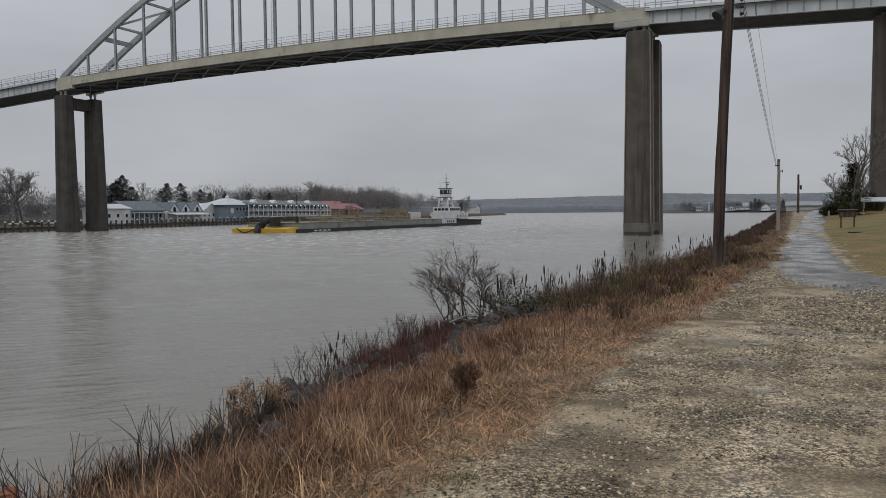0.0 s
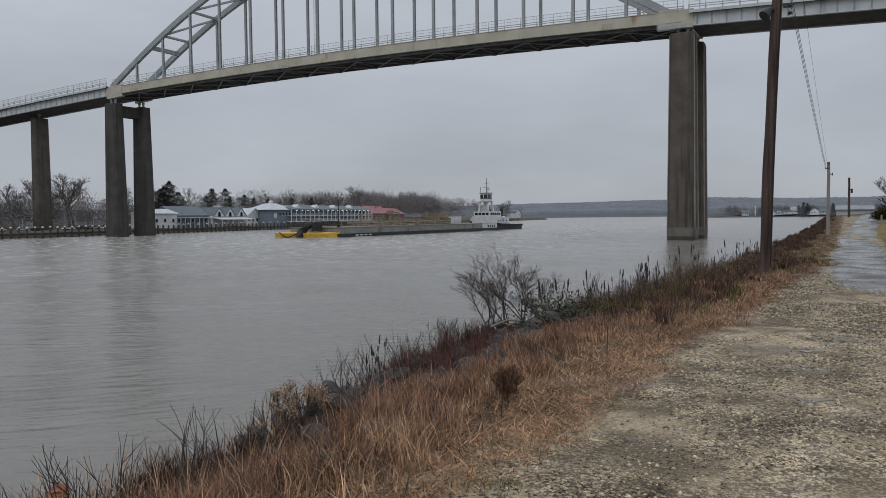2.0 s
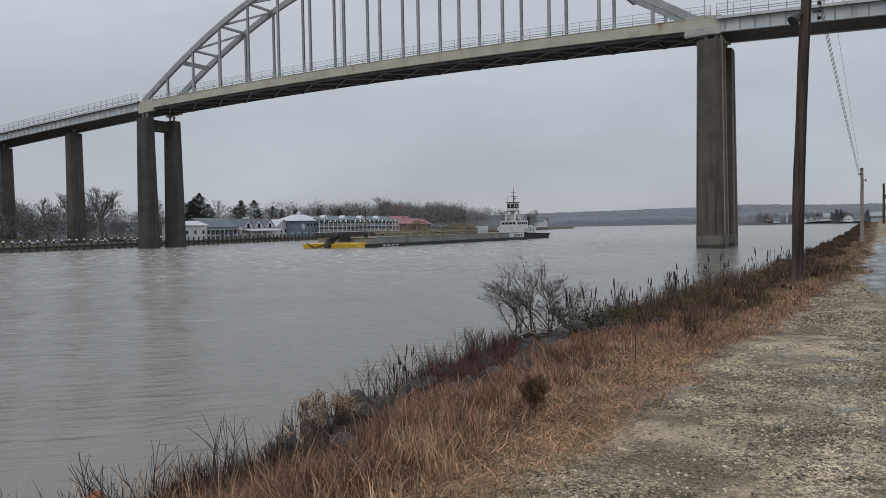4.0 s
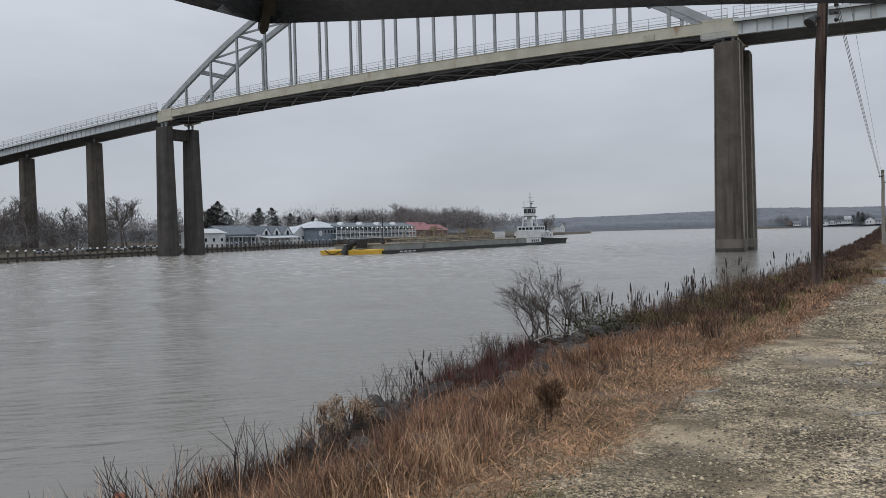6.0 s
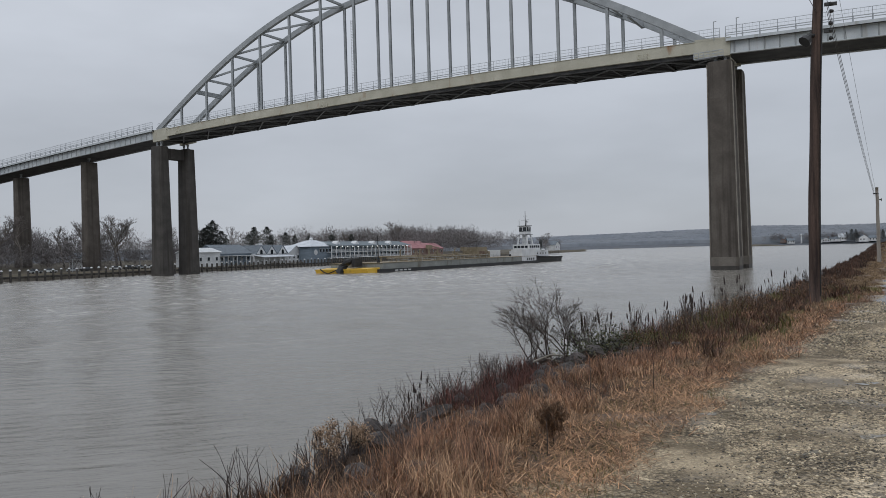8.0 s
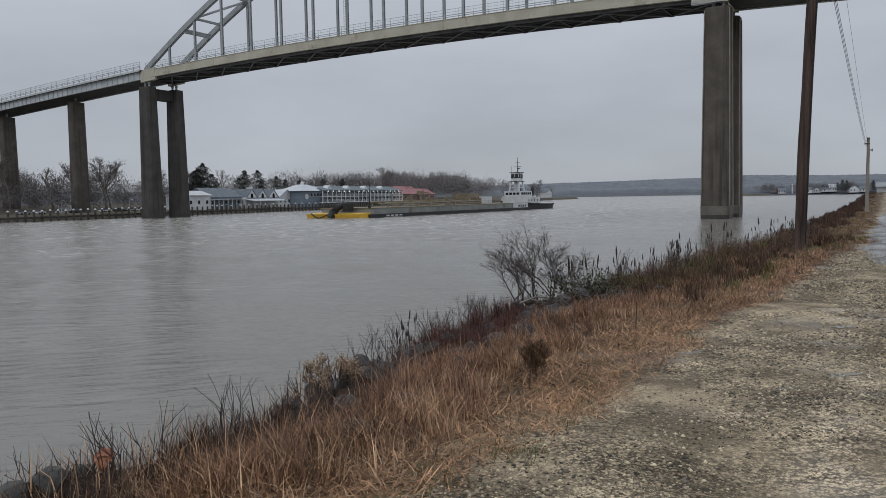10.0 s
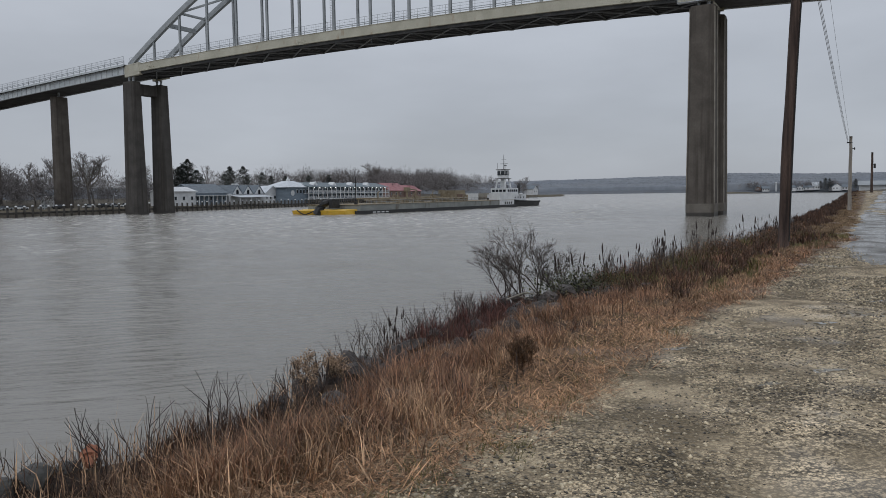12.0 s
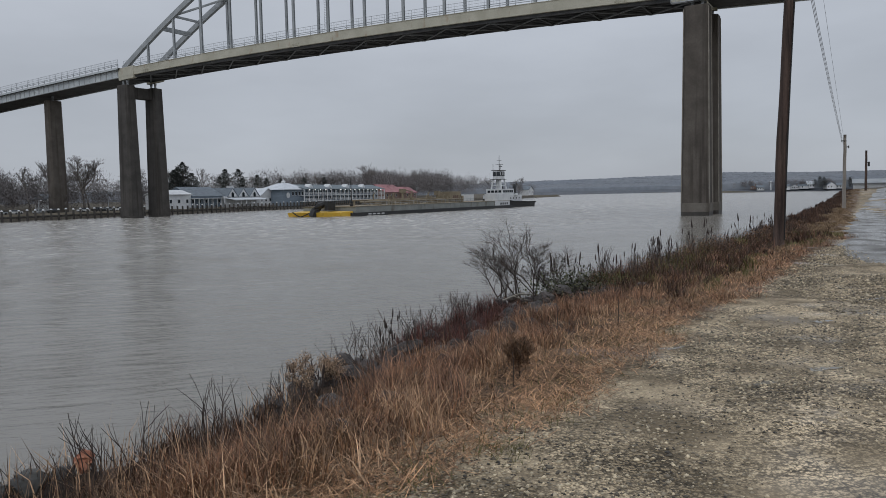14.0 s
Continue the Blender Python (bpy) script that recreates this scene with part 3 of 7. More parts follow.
tagged(new("water", wmesh), "murky grey-brown canal water with small wind chop", "water", kind="structure")

# ---- wet asphalt trail with a branch road turning off ----
def sheet(name, outline_rows, material, lift, label, category):
    """A thin sheet laid over the ground: rows of (s, c_left, c_right)."""
    bm = B()
    prev = None
    for s, c0, c1 in outline_rows:
        row = []
        for k in range(9):
            x, y = at_sc(s, c0 + (c1 - c0) * k / 8)
            row.append(bm.verts.new((x, y, gz(x, y) + lift - (0.03 if k in (0, 8) else 0))))
        if prev:
            for k in range(8):
                bm.faces.new((prev[k], prev[k + 1], row[k + 1], row[k]))
        prev = row
    bmesh.ops.recalc_face_normals(bm, faces=bm.faces[:])
    return tagged(part(name, bm, material, smooth=True), label, category, kind="structure")


rows = []
for i in range(64):
    s = 15.6 + i * 0.5 if i < 40 else 35.6 + (i - 40) * 5.0
    c0 = np.interp(s, (15.6, 17, 20, 30, 60, 100, 160), (1.2, -0.2, -0.55, -0.6, -0.2, 0.6, 3.0)) + 0.10 * math.sin(s * 1.9) + 0.06 * math.sin(s * 4.7)
    c1 = np.interp(s, (15.6, 17, 18.5, 21, 30, 60, 100, 160), (9.0, 8.0, 2.6, 1.25, 1.15, 1.7, 3.2, 6.0)) + 0.08 * math.sin(s * 2.3 + 1)
    rows.append((s, c0, c1))
sheet("road", rows, ASPHALT, 0.022, "cracked wet asphalt trail with shallow puddles", "road")
sheet("road", [(11.8 + i * 0.25, 3.2 - i * 0.13 + 0.1 * math.sin(i * 1.3), 26.0) for i in range(17)], ASPHALT, 0.016, "wet asphalt branch road meeting the gravel", "road")

# ---- the bridge ----
SPAN = 164.6
PN, PF = np.array((38.65, 148.64)), np.array((-109.64, 220.07))
BE = (PF - PN) / np.linalg.norm(PF - PN)
BN = np.array((-BE[1], BE[0]))
BN = BN if BN[1] > 0 else -BN
RIBW = 9.94


def girder_z(s):
    return 40.78 * (1 - s) + 40.23 * s + (41.89 - 40.505) * 4 * s * (1 - s)


def rib_z(s):
    q = 4 * s * (1 - s)
    return 40.86 * (1 - s) + 38.5 * s + 30.1 * q * (1 - 0.158 * (1 - q))


def bp(s, nn, z):
    """s: 0 at the far pier, 1 at the near one; nn: metres across the deck from the near-side rib."""
    q = PF - BE * SPAN * s + BN * (nn - 0.29)
    return Vector((q[0], q[1], z))


bridge = thing("arch_bridge", "high tied-arch steel road bridge with rust-stained cream girders", "bridge")
for nn, tag in ((0.0, "near"), (RIBW, "far")):
    bm = B()
    sweep(bm, [bp(k / 30, nn, girder_z(k / 30) - 1.1) for k in range(31)], 0.9, 2.2)
    part("tie_girder", bm, CREAM, bridge, "cream painted box girder with rust streaks")
    bm = B()
    sweep(bm, [bp(k / 45, nn, rib_z(k / 45)) for k in range(46)], 0.95, 1.45)
    part("arch_rib", bm, STEELG, bridge)
    bm = B()
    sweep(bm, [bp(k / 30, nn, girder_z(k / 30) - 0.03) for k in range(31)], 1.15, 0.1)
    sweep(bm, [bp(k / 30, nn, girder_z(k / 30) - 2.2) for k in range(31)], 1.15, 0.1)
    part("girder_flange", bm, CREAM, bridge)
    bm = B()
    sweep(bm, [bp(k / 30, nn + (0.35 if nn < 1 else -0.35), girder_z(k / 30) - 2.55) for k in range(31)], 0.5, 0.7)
    part("edge_stringer", bm, SHADED_UNDER, bridge, "lower edge beam, coloured dark for the shade of the deck")
    for k in range(1, 15):
        s = k / 15
        bm = B()
        beam(bm, bp(s, nn - 0.22, girder_z(s) - 2.2), bp(s, nn - 0.22, rib_z(s)), 0.10, 0.62, tuple(BE) + (0,))
        beam(bm, bp(s, nn + 0.22, girder_z(s) - 0.1), bp(s, nn + 0.22, rib_z(s)), 0.10, 0.62, tuple(BE) + (0,))
        beam(bm, bp(s, nn, girder_z(s)), bp(s, nn, rib_z(s)), 0.44, 0.10, tuple(BE) + (0,))
        part("hanger", bm, STEELG, bridge)
# end knuckles where rib and girder meet
for s, off in ((0.0, 1), (1.0, -1)):
    for nn in (0.0, RIBW):
        bm = B()
        beam(bm, bp(s - 0.012 * off, nn, girder_z(s) - 1.6), bp(s + 0.028 * off, nn, girder_z(s) - 1.2), 1.15, 3.5)
        part("knuckle", bevel(bm, 0.12), CREAM, bridge)
# lateral bracing between the ribs
for k in range(2, 14):
    a = k / 15
    bm = B()
    beam(bm, bp(a, 0, rib_z(a)), bp(a, RIBW, rib_z(a)), 0.55, 0.6)
    part("rib_strut", bm, STEELG, bridge)
    if k < 13:
        b = (k + 1) / 15
        bm = B()
        beam(bm, bp(a, 0, rib_z(a)), bp(b, RIBW, rib_z(b)), 0.5, 0.5)
        part("rib_diagonal", bm, STEELG, bridge)
for a in (1.6 / 15, 13.4 / 15):
    bm = B()
    beam(bm, bp(a, 0, rib_z(a) - 0.6), bp(a, RIBW, rib_z(a) - 0.6), 0.6, 1.2)
    part("portal_strut", bm, STEELG, bridge)
# floor system, with the shade under the deck put into its dark colour
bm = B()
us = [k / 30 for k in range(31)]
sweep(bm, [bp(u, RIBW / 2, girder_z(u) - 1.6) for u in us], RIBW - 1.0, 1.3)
part("deck", bm, SHADED_UNDER, bridge, "concrete deck seen from below, coloured dark for the shade there")
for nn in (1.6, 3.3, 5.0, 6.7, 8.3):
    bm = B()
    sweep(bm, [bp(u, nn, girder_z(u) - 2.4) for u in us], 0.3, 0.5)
    part("stringer", bm, SHADED_UNDER, bridge)
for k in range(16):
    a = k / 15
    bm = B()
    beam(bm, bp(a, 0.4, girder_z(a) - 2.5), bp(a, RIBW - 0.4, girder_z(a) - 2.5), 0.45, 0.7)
    part("floor_beam", bm, SHADED_UNDER, bridge)
for k in range(15):
    a, b = k / 15, (k + 1) / 15
    mid = (a + b) / 2
    for p, q in (((a, 0.5), (mid, RIBW / 2)), ((mid, RIBW / 2), (b, 0.5)), ((a, RIBW - 0.5), (mid, RIBW / 2)), ((mid, RIBW / 2), (b, RIBW - 0.5))):
        bm = B()
        beam(bm, bp(p[0], p[1], girder_z(p[0]) - 2.98), bp(q[0], q[1], girder_z(q[0]) - 2.98), 0.34, 0.22)
        part("bottom_lateral", bm, LATERAL, bridge)


def railing(zf, s0, s1, nn, step):
    """Barrier with posts, two heavy rails and a taller light fence; s in spans."""
    n = max(2, int(abs(s1 - s0) * SPAN / step))
    bm = B()
    for h, t in ((0.55, 0.14), (0.95, 0.14), (2.25, 0.06), (1.6, 0.03)):
        sweep(bm, [bp(s0 + (s1 - s0) * i / n, nn, zf(s0 + (s1 - s0) * i / n) + h) for i in range(n + 1)], 0.1, t)
    for i in range(n):
        a, b = s0 + (s1 - s0) * i / n, s0 + (s1 - s0) * (i + 1) / n
        for j in range(1, 5):
            u = a + (b - a) * j / 5
            beam(bm, bp(u, nn, zf(u) + 0.95), bp(u, nn, zf(u) + 2.25), 0.022, 0.022, tuple(BE) + (0,))
    r = part("railing", bm, RAILM, bridge, "galvanised barrier with tall mesh fence")
    pm = None
    for i in range(n + 1):
        a = s0 + (s1 - s0) * i / n
        if pm is None:
            bm = B()
            beam(bm, (0, 0, 0), (0, 0, 1.05), 0.2, 0.2, (0, 1, 0))
            beam(bm, (0, 0, 1.0), (0, 0, 2.28), 0.09, 0.09, (0, 1, 0))
            pm = mesh_of(bm, "rail_post", RAILM)
        o = part("rail_post", pm, None, r)
        o.location = bp(a, nn, zf(a))


railing(girder_z, 0.0, 1.0, 0.0, 3.66)
railing(girder_z, 0.0, 1.0, RIBW, 3.66)


# approach viaducts
def left_z(s):
    d = -s * SPAN
    return 41.3 - 0.040 * d - 0.00008 * d * d


def right_z(s):
    d = (s - 1) * SPAN
    return 40.1 - 0.036 * d - 0.00008 * d * d


for zf, s0, s1, tint in ((left_z, -0.008, -1.55, STEELW), (right_z, 1.008, 1.85, STEELW)):
    n = 24
    for nn in (-0.2, RIBW + 0.2):
        bm = B()
        us = [s0 + (s1 - s0) * i / n for i in range(n + 1)]
        sweep(bm, [bp(u, nn, zf(u) - 1.65) for u in us], 0.3, 2.3)
        sweep(bm, [bp(u, nn, zf(u) - 2.8) for u in us], 0.7, 0.12)
        g = part("approach_girder", bm, tint, bridge, "pale grey plate girder with upright stiffeners")
        st = None
        m = int(abs(s1 - s0) * SPAN / 2.6)
        for i in range(m):
            a = s0 + (s1 - s0) * (i + 0.5) / m
            if st is None:
                bm = B()
                beam(bm, (0, 0, -2.75), (0, 0, -0.5), 0.22, 0.6, (0, 1, 0))
                st = mesh_of(bm, "stiffener", STEELG)
            o = part("stiffener", st, None, g)
            o.location = bp(a, nn, zf(a))
    bm = B()
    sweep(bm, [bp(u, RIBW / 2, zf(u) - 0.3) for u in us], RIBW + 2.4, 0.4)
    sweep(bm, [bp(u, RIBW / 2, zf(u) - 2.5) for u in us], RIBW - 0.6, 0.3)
    part("approach_deck", bm, SHADED_UNDER, bridge, "concrete deck slab, coloured dark for the shade beneath")
    bm = B()
    sweep(bm, [bp(u, -1.25, zf(u) - 0.3) for u in us], 0.12, 0.55)
    part("fascia", bm, STEELW, bridge)
    railing(zf, s0, s1, -1.1, 3.0)
    railing(zf, s0, s1, RIBW + 1.1, 3.0)

# hanging maintenance brackets and inspection platform
for s, dz in ((0.40, -2.4), (0.055, -2.2), (0.905, -1.9)):
    bm = B()
    for z in (0, 0.7):
        beam(bm, bp(s, -1.0, girder_z(s) + dz + z), bp(s + 0.012, -1.0, girder_z(s) + dz + z), 0.08, 0.1)
        for u in (s, s + 0.012):
            beam(bm, bp(u, -0.4, girder_z(u) + dz + z), bp(u, -1.0, girder_z(u) + dz + z), 0.08, 0.1)
    for u in (s, s + 0.006, s + 0.012):
        beam(bm, bp(u, -1.0, girder_z(u) + dz), bp(u, -1.0, girder_z(u) + dz + 1.3), 0.08, 0.08, (1, 0, 0))
    part("bracket", bm, CREAM, bridge, "small rusty access bracket")
bm = B()
for z in (0.0, 0.55, 1.1):
    beam(bm, bp(0.972, -1.4, 36.9 + z), bp(1.005, -1.4, 36.9 + z), 0.08, 0.1)
for k in range(7):
    u = 0.972 + k * 0.0055
    beam(bm, bp(u, -1.4, 36.9), bp(u, -1.4, 38.0), 0.08, 0.08, (1, 0, 0))
beam(bm, bp(0.972, -0.9, 36.85), bp(1.005, -0.9, 36.85), 1.1, 0.08)
part("inspection_platform", bm, RAILM, bridge, "small railed inspection platform")
bm = B()
s = 7 / 15
for k in range(46):
    z = girder_z(s) + 0.4 * k
    beam(bm, bp(s - 0.004, -0.6, z), bp(s - 0.0005, -0.6, z), 0.05, 0.05)
for u in (s - 0.004, s - 0.0005):
    beam(bm, bp(u, -0.6, girder_z(s)), bp(u, -0.6, girder_z(s) + 18.4), 0.06, 0.06, (1, 0, 0))
part("ladder", bm, STEELG, bridge, "steel access ladder beside a hanger")
bm = B()
p = bp(0.535, -0.1, girder_z(0.535) - 2.9)
beam(bm, p, p - Vector((0, 0, 0.9)), 0.06, 0.06, (1, 0, 0))
tube(bm, [p - Vector((0, 0, 0.8)), p - Vector((0, 0, 1.0)), p - Vector((0, 0, 1.4))], [0.1, 0.22, 0.2], 8)
part("navigation_light", bm, BLACKM, bridge, "small hanging navigation lamp")
for s in (1.0, 1.05):
    bm = B()
    p = bp(1.02 if s > 1 else 0.995, -1.1, right_z(1.02))
    beam(bm, p, p + Vector((0, 0, 3.6)), 0.12, 0.12, (1, 0, 0))
    beam(bm, p + Vector((0, 0, 3.5)), p + Vector((0.5, -0.2, 3.6)), 0.12, 0.1)
    part("marker_post", bm, STEELG, bridge)


def pier(pos, ztop, zbase, at, bt, ab, bb, spacing, double, label, stripes=True):
    """Tapered chamfered concrete columns, with a cross-beam and bearings; e along the bridge, n across it."""
    p = thing("bridge_pier", label, "bridge pier", Matrix.Translation((pos[0], pos[1], zbase)), group="bridge piers")
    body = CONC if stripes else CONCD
    h = ztop - zbase
    for j in range(2 if double else 1):
        bm = B()
        cn = j * spacing
        rings = []
        for z, a, b in ((-4.0, ab, bb), (0, ab, bb), (h, at, bt)):
            ch = 0.5
            poly = [(-a / 2 + ch, -b / 2), (a / 2 - ch, -b / 2), (a / 2, -b / 2 + ch), (a / 2, b / 2 - ch), (a / 2 - ch, b / 2), (-a / 2 + ch, b / 2), (-a / 2, b / 2 - ch), (-a / 2, -b / 2 + ch)]
            rings.append([bm.verts.new((BE[0] * u + BN[0] * (v + cn), BE[1] * u + BN[1] * (v + cn), z)) for u, v in poly])
        for r0, r1 in zip(rings, rings[1:]):
            for k in range(8):
                bm.faces.new((r0[k], r0[(k + 1) % 8], r1[(k + 1) % 8], r1[k]))
        bm.faces.new(rings[-1])
        bmesh.ops.recalc_face_normals(bm, faces=bm.faces[:])
        col = part("column", bm, body, p)
        if double:
            # raised edge strips up the faces that turn to the canal
            for sgn in (-1, 1) if stripes else ():
                for v in (-0.34, 0.34):
                    bm = B()
                    q0 = Vector((BE[0] * (sgn * (ab / 2 + 0.02)) + BN[0] * (v * bb + cn), BE[1] * (sgn * (ab / 2 + 0.02)) + BN[1] * (v * bb + cn), 2.2))
                    q1 = Vector((BE[0] * (sgn * (at / 2 + 0.02)) + BN[0] * (v * bt + cn), BE[1] * (sgn * (at / 2 + 0.02)) + BN[1] * (v * bt + cn), h - 0.4))
                    beam(bm, q0, q1, 0.5, 0.16, tuple(BE) + (0,))
                    part("edge_strip", bm, CONCL, col)
            for z0, z1, g, name_, m_, tell in ((0.75, 2.45, 0.16, "base_cap", CONCM, "paler concrete collar above the waterline"), (-4, 0.75, 0.10, "tide_band", WETCONC, "dark wet band at the waterline")):
                bm = B()
                a, b = ab + g, bb + g
                poly = [(-a / 2 + .5, -b / 2), (a / 2 - .5, -b / 2), (a / 2, -b / 2 + .5), (a / 2, b / 2 - .5), (a / 2 - .5, b / 2), (-a / 2 + .5, b / 2), (-a / 2, b / 2 - .5), (-a / 2, -b / 2 + .5)]
                prism(bm, [(BE[0] * u + BN[0] * (v + cn), BE[1] * u + BN[1] * (v + cn)) for u, v in poly], z0, z1)
                part(name_, bm, m_ if stripes or m_ is WETCONC else body, col, tell)
        for u in (-0.9, 0.9) if double else (0.0,):
            bm = B()
            q = Vector((BE[0] * u + BN[0] * cn, BE[1] * u + BN[1] * cn, h))
            tube(bm, [q, q + Vector((0, 0, 0.5)), q + Vector((0, 0, 0.75)), q + Vector((0, 0, 1.5))], [0.62, 0.3, 0.34, 0.5], 8)
            part("bearing", bm, STEELG, p)
    if double:
        bm = B()
        m0, m1 = BN * (bt / 2 - 0.2), BN * (spacing - bt / 2 + 0.2)
        beam(bm, (m0[0], m0[1], h - 2.0), (m1[0], m1[1], h - 2.0), at * 0.62, 3.2)
        part("cross_beam", bm, body, p)
    return p


pier(PN, 35.96, WATER_Z, 4.45, 3.5, 5.15, 4.8, RIBW, True, "tall twin-column concrete pier standing in the canal")
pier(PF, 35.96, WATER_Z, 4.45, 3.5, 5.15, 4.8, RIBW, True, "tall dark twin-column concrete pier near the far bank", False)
for d in (43.5, 85.5, 127.5, 169.0, 210.0):
    q = PF + BE * d + BN * (RIBW / 2)
    pier(q, left_z(-d / SPAN) - 4.1, WATER_Z if d < 44 else -2.5, 2.8, 5.0, 3.3, 5.6, 0, False, "single tapered concrete approach pier")
for d in (41.6, 83.0, 124.0):
    q = PN - BE * d + BN * (RIBW / 2)
    pier(q, right_z(1 + d / SPAN) - 3.6, gz(*q) - 0.3, 2.8, 5.6, 3.2, 6.2, 0, False, "single tapered concrete approach pier on the near bank")


# ---- utility poles and wires ----
def pole(base, top, r0, r1, label, wood=None, bow=0.0):
    x, y = base
    z = gz(x, y)
    p = thing("utility_pole", label, "utility pole", Matrix.Translation((x, y, z)), group="utility poles")
    bm = B()
    k = 14
    t = Vector(top) - Vector((x, y, z))
    pts = [t * (i / k) + Vector((0.010 * math.sin(i * 1.3) * (0 < i < k) - bow * math.sin(math.pi * i / k), 0.008 * math.cos(i * 1.9) * (0 < i < k), 0)) for i in range(k + 1)]
    pts[0].z = -0.4
    tube(bm, pts, [r0 + (r1 - r0) * i / k for i in range(k + 1)], 16)
    part("shaft", bm, wood or POLEW, p, smooth=True)
    return p


BIG_TOP = Vector((7.42, 19.3, 9.6))
big = pole((7.05, 19.45), BIG_TOP, 0.132, 0.105, "weathered brown wooden utility pole in dry weeds", None, 0.058)
o3 = Vector((7.05, 19.45, gz(7.05, 19.45)))
for h, ln in ((7.3, 0.7), (6.65, 0.45)):
    bm = B()
    q = (BIG_TOP - o3) * (h / 9.6)
    beam(bm, q + Vector((0.1, -0.05, 0)), q + Vector((0.16 + ln * 0.3, -0.1, 0)), 0.06, 0.08)
    for z in (-0.18, 0, 0.18):
        tube(bm, [q + Vector((0.2, -0.08, z)), q + Vector((0.23, -0.09, z)), q + Vector((0.29, -0.1, z))], [0.03, 0.055, 0.03], 8)
    part("insulator_rack", bm, BLACKM, big, "dark insulators on a side bracket")
bm = B()
q = (BIG_TOP - o3) * (6.55 / 9.6)
tube(bm, [q + Vector((-0.12, -0.05, 0.02)), q + Vector((-0.24, -0.1, 0.0)), q + Vector((-0.34, -0.14, -0.10)), q + Vector((-0.40, -0.16, -0.16))], [0.04, 0.06, 0.13, 0.15], 10)
part("flood_lamp", bm, BLACKM, big, "dark floodlight head")
bm = B()
tube(bm, [(BIG_TOP - o3) * (0.02 + 0.14 * i) + Vector((0.10 - 0.004 * i - 0.058 * math.sin(math.pi * (0.02 + 0.14 * i)), -0.13 + 0.005 * i, 0)) for i in range(7)], 0.016, 6)
part("conduit", bm, BLACKM, big, "black ground wire stapled up the pole")

P2 = Vector((23.15, 52.1, 4.9))
P3 = Vector((50.3, 106.8, 6.2))
second = pole((23.17, 52.13), P2, 0.12, 0.09, "short bleached grey wooden utility pole beside the trail", PALEPOLE)
bm = B()
beam(bm, (0.06, -0.04, 4.1), (0.2, -0.1, 4.1), 0.05, 0.06)
tube(bm, [(0.2, -0.1, 4.0), (0.2, -0.1, 4.06), (0.2, -0.1, 4.2)], [0.02, 0.04, 0.02], 8)
part("insulator_rack", bm, BLACKM, second)
bm = B()
beam(bm, (0.05, -0.08, 4.5), (-0.3, -0.12, 4.5), 0.05, 0.07)
part("wire_arm", bm, BLACKM, second)
third = pole((50.3, 106.75), P3, 0.17, 0.13, "dark wooden utility pole farther along the bank")
bm = B()
tube(bm, [(0.28, -0.1, 3.3), (0.28, -0.1, 3.9)], 0.14, 10)
beam(bm, (0, 0, 3.8), (0.3, -0.1, 3.8), 0.08, 0.08)
part("transformer", bm, BLACKM, third, "small cylindrical transformer")


def wire(p, q, sag, r=0.012):
    p, q = Vector(p), Vector(q)
    bm = B()
    tube(bm, [p.lerp(q, i / 16) - Vector((0, 0, 4 * sag * (i / 16) * (1 - i / 16))) for i in range(17)], r, 5)
    o = part("overhead_wire", bm, WIREM)
    return tagged(o, "thin dark overhead line between utility poles", "cable", group="overhead wires")


for dz, dx, sag in ((7.48, 0.12, 0.10), (7.3, 0.13, 0.12), (7.12, 0.14, 0.14)):
    a = o3 + (BIG_TOP - o3) * (dz / 9.6) + Vector((dx, -0.1, 0))
    wire(a, P2 + Vector((-0.22, -0.1, -0.4 + (dz - 7.3) * 0.8)), sag, 0.007)
wire(BIG_TOP + Vector((0.1, 0, -0.3)), P2 + Vector((-0.1, 0, -0.1)), 0.1, 0.005)
for dz in (7.48, 7.12):
    a = o3 + (BIG_TOP - o3) * (dz / 9.6) + Vector((-0.1, -0.1, 0))
    wire(a, (-3.0, 2.0, 10.5 + dz - 7.3), 0.2, 0.008)

# ---- bank vegetation ----


def blades(base, height, width, az, lean, curve):
    """Grass blades: each a tapered two-step strip that bends outward."""
    n = len(base)
    side = np.stack([-np.sin(az + rng.uniform(-1.2, 1.2, n)), np.cos(az + rng.uniform(-1.2, 1.2, n)), np.zeros(n)], -1) * (width / 2)[:, None]
    def way(a):
        return np.stack([np.cos(az) * np.sin(a), np.sin(az) * np.sin(a), np.cos(a)], -1)
    mid = base + way(lean) * (height * 0.55)[:, None]
    tip = mid + way(lean + curve) * (height * 0.45)[:, None]
    v = np.stack([base - side, base + side, mid - side * 0.7, mid + side * 0.7, tip], 1)
    t = np.array(((0, 1, 2), (1, 3, 2), (2, 3, 4)))[None] + (np.arange(n) * 5)[:, None, None]
    return v.reshape(-1, 3), t.reshape(-1, 3)


def place(s, c, sink=0.02):
    x, y = at_sc(s, c)
    return np.stack([x, y, ground_z(x, y) - sink], -1)


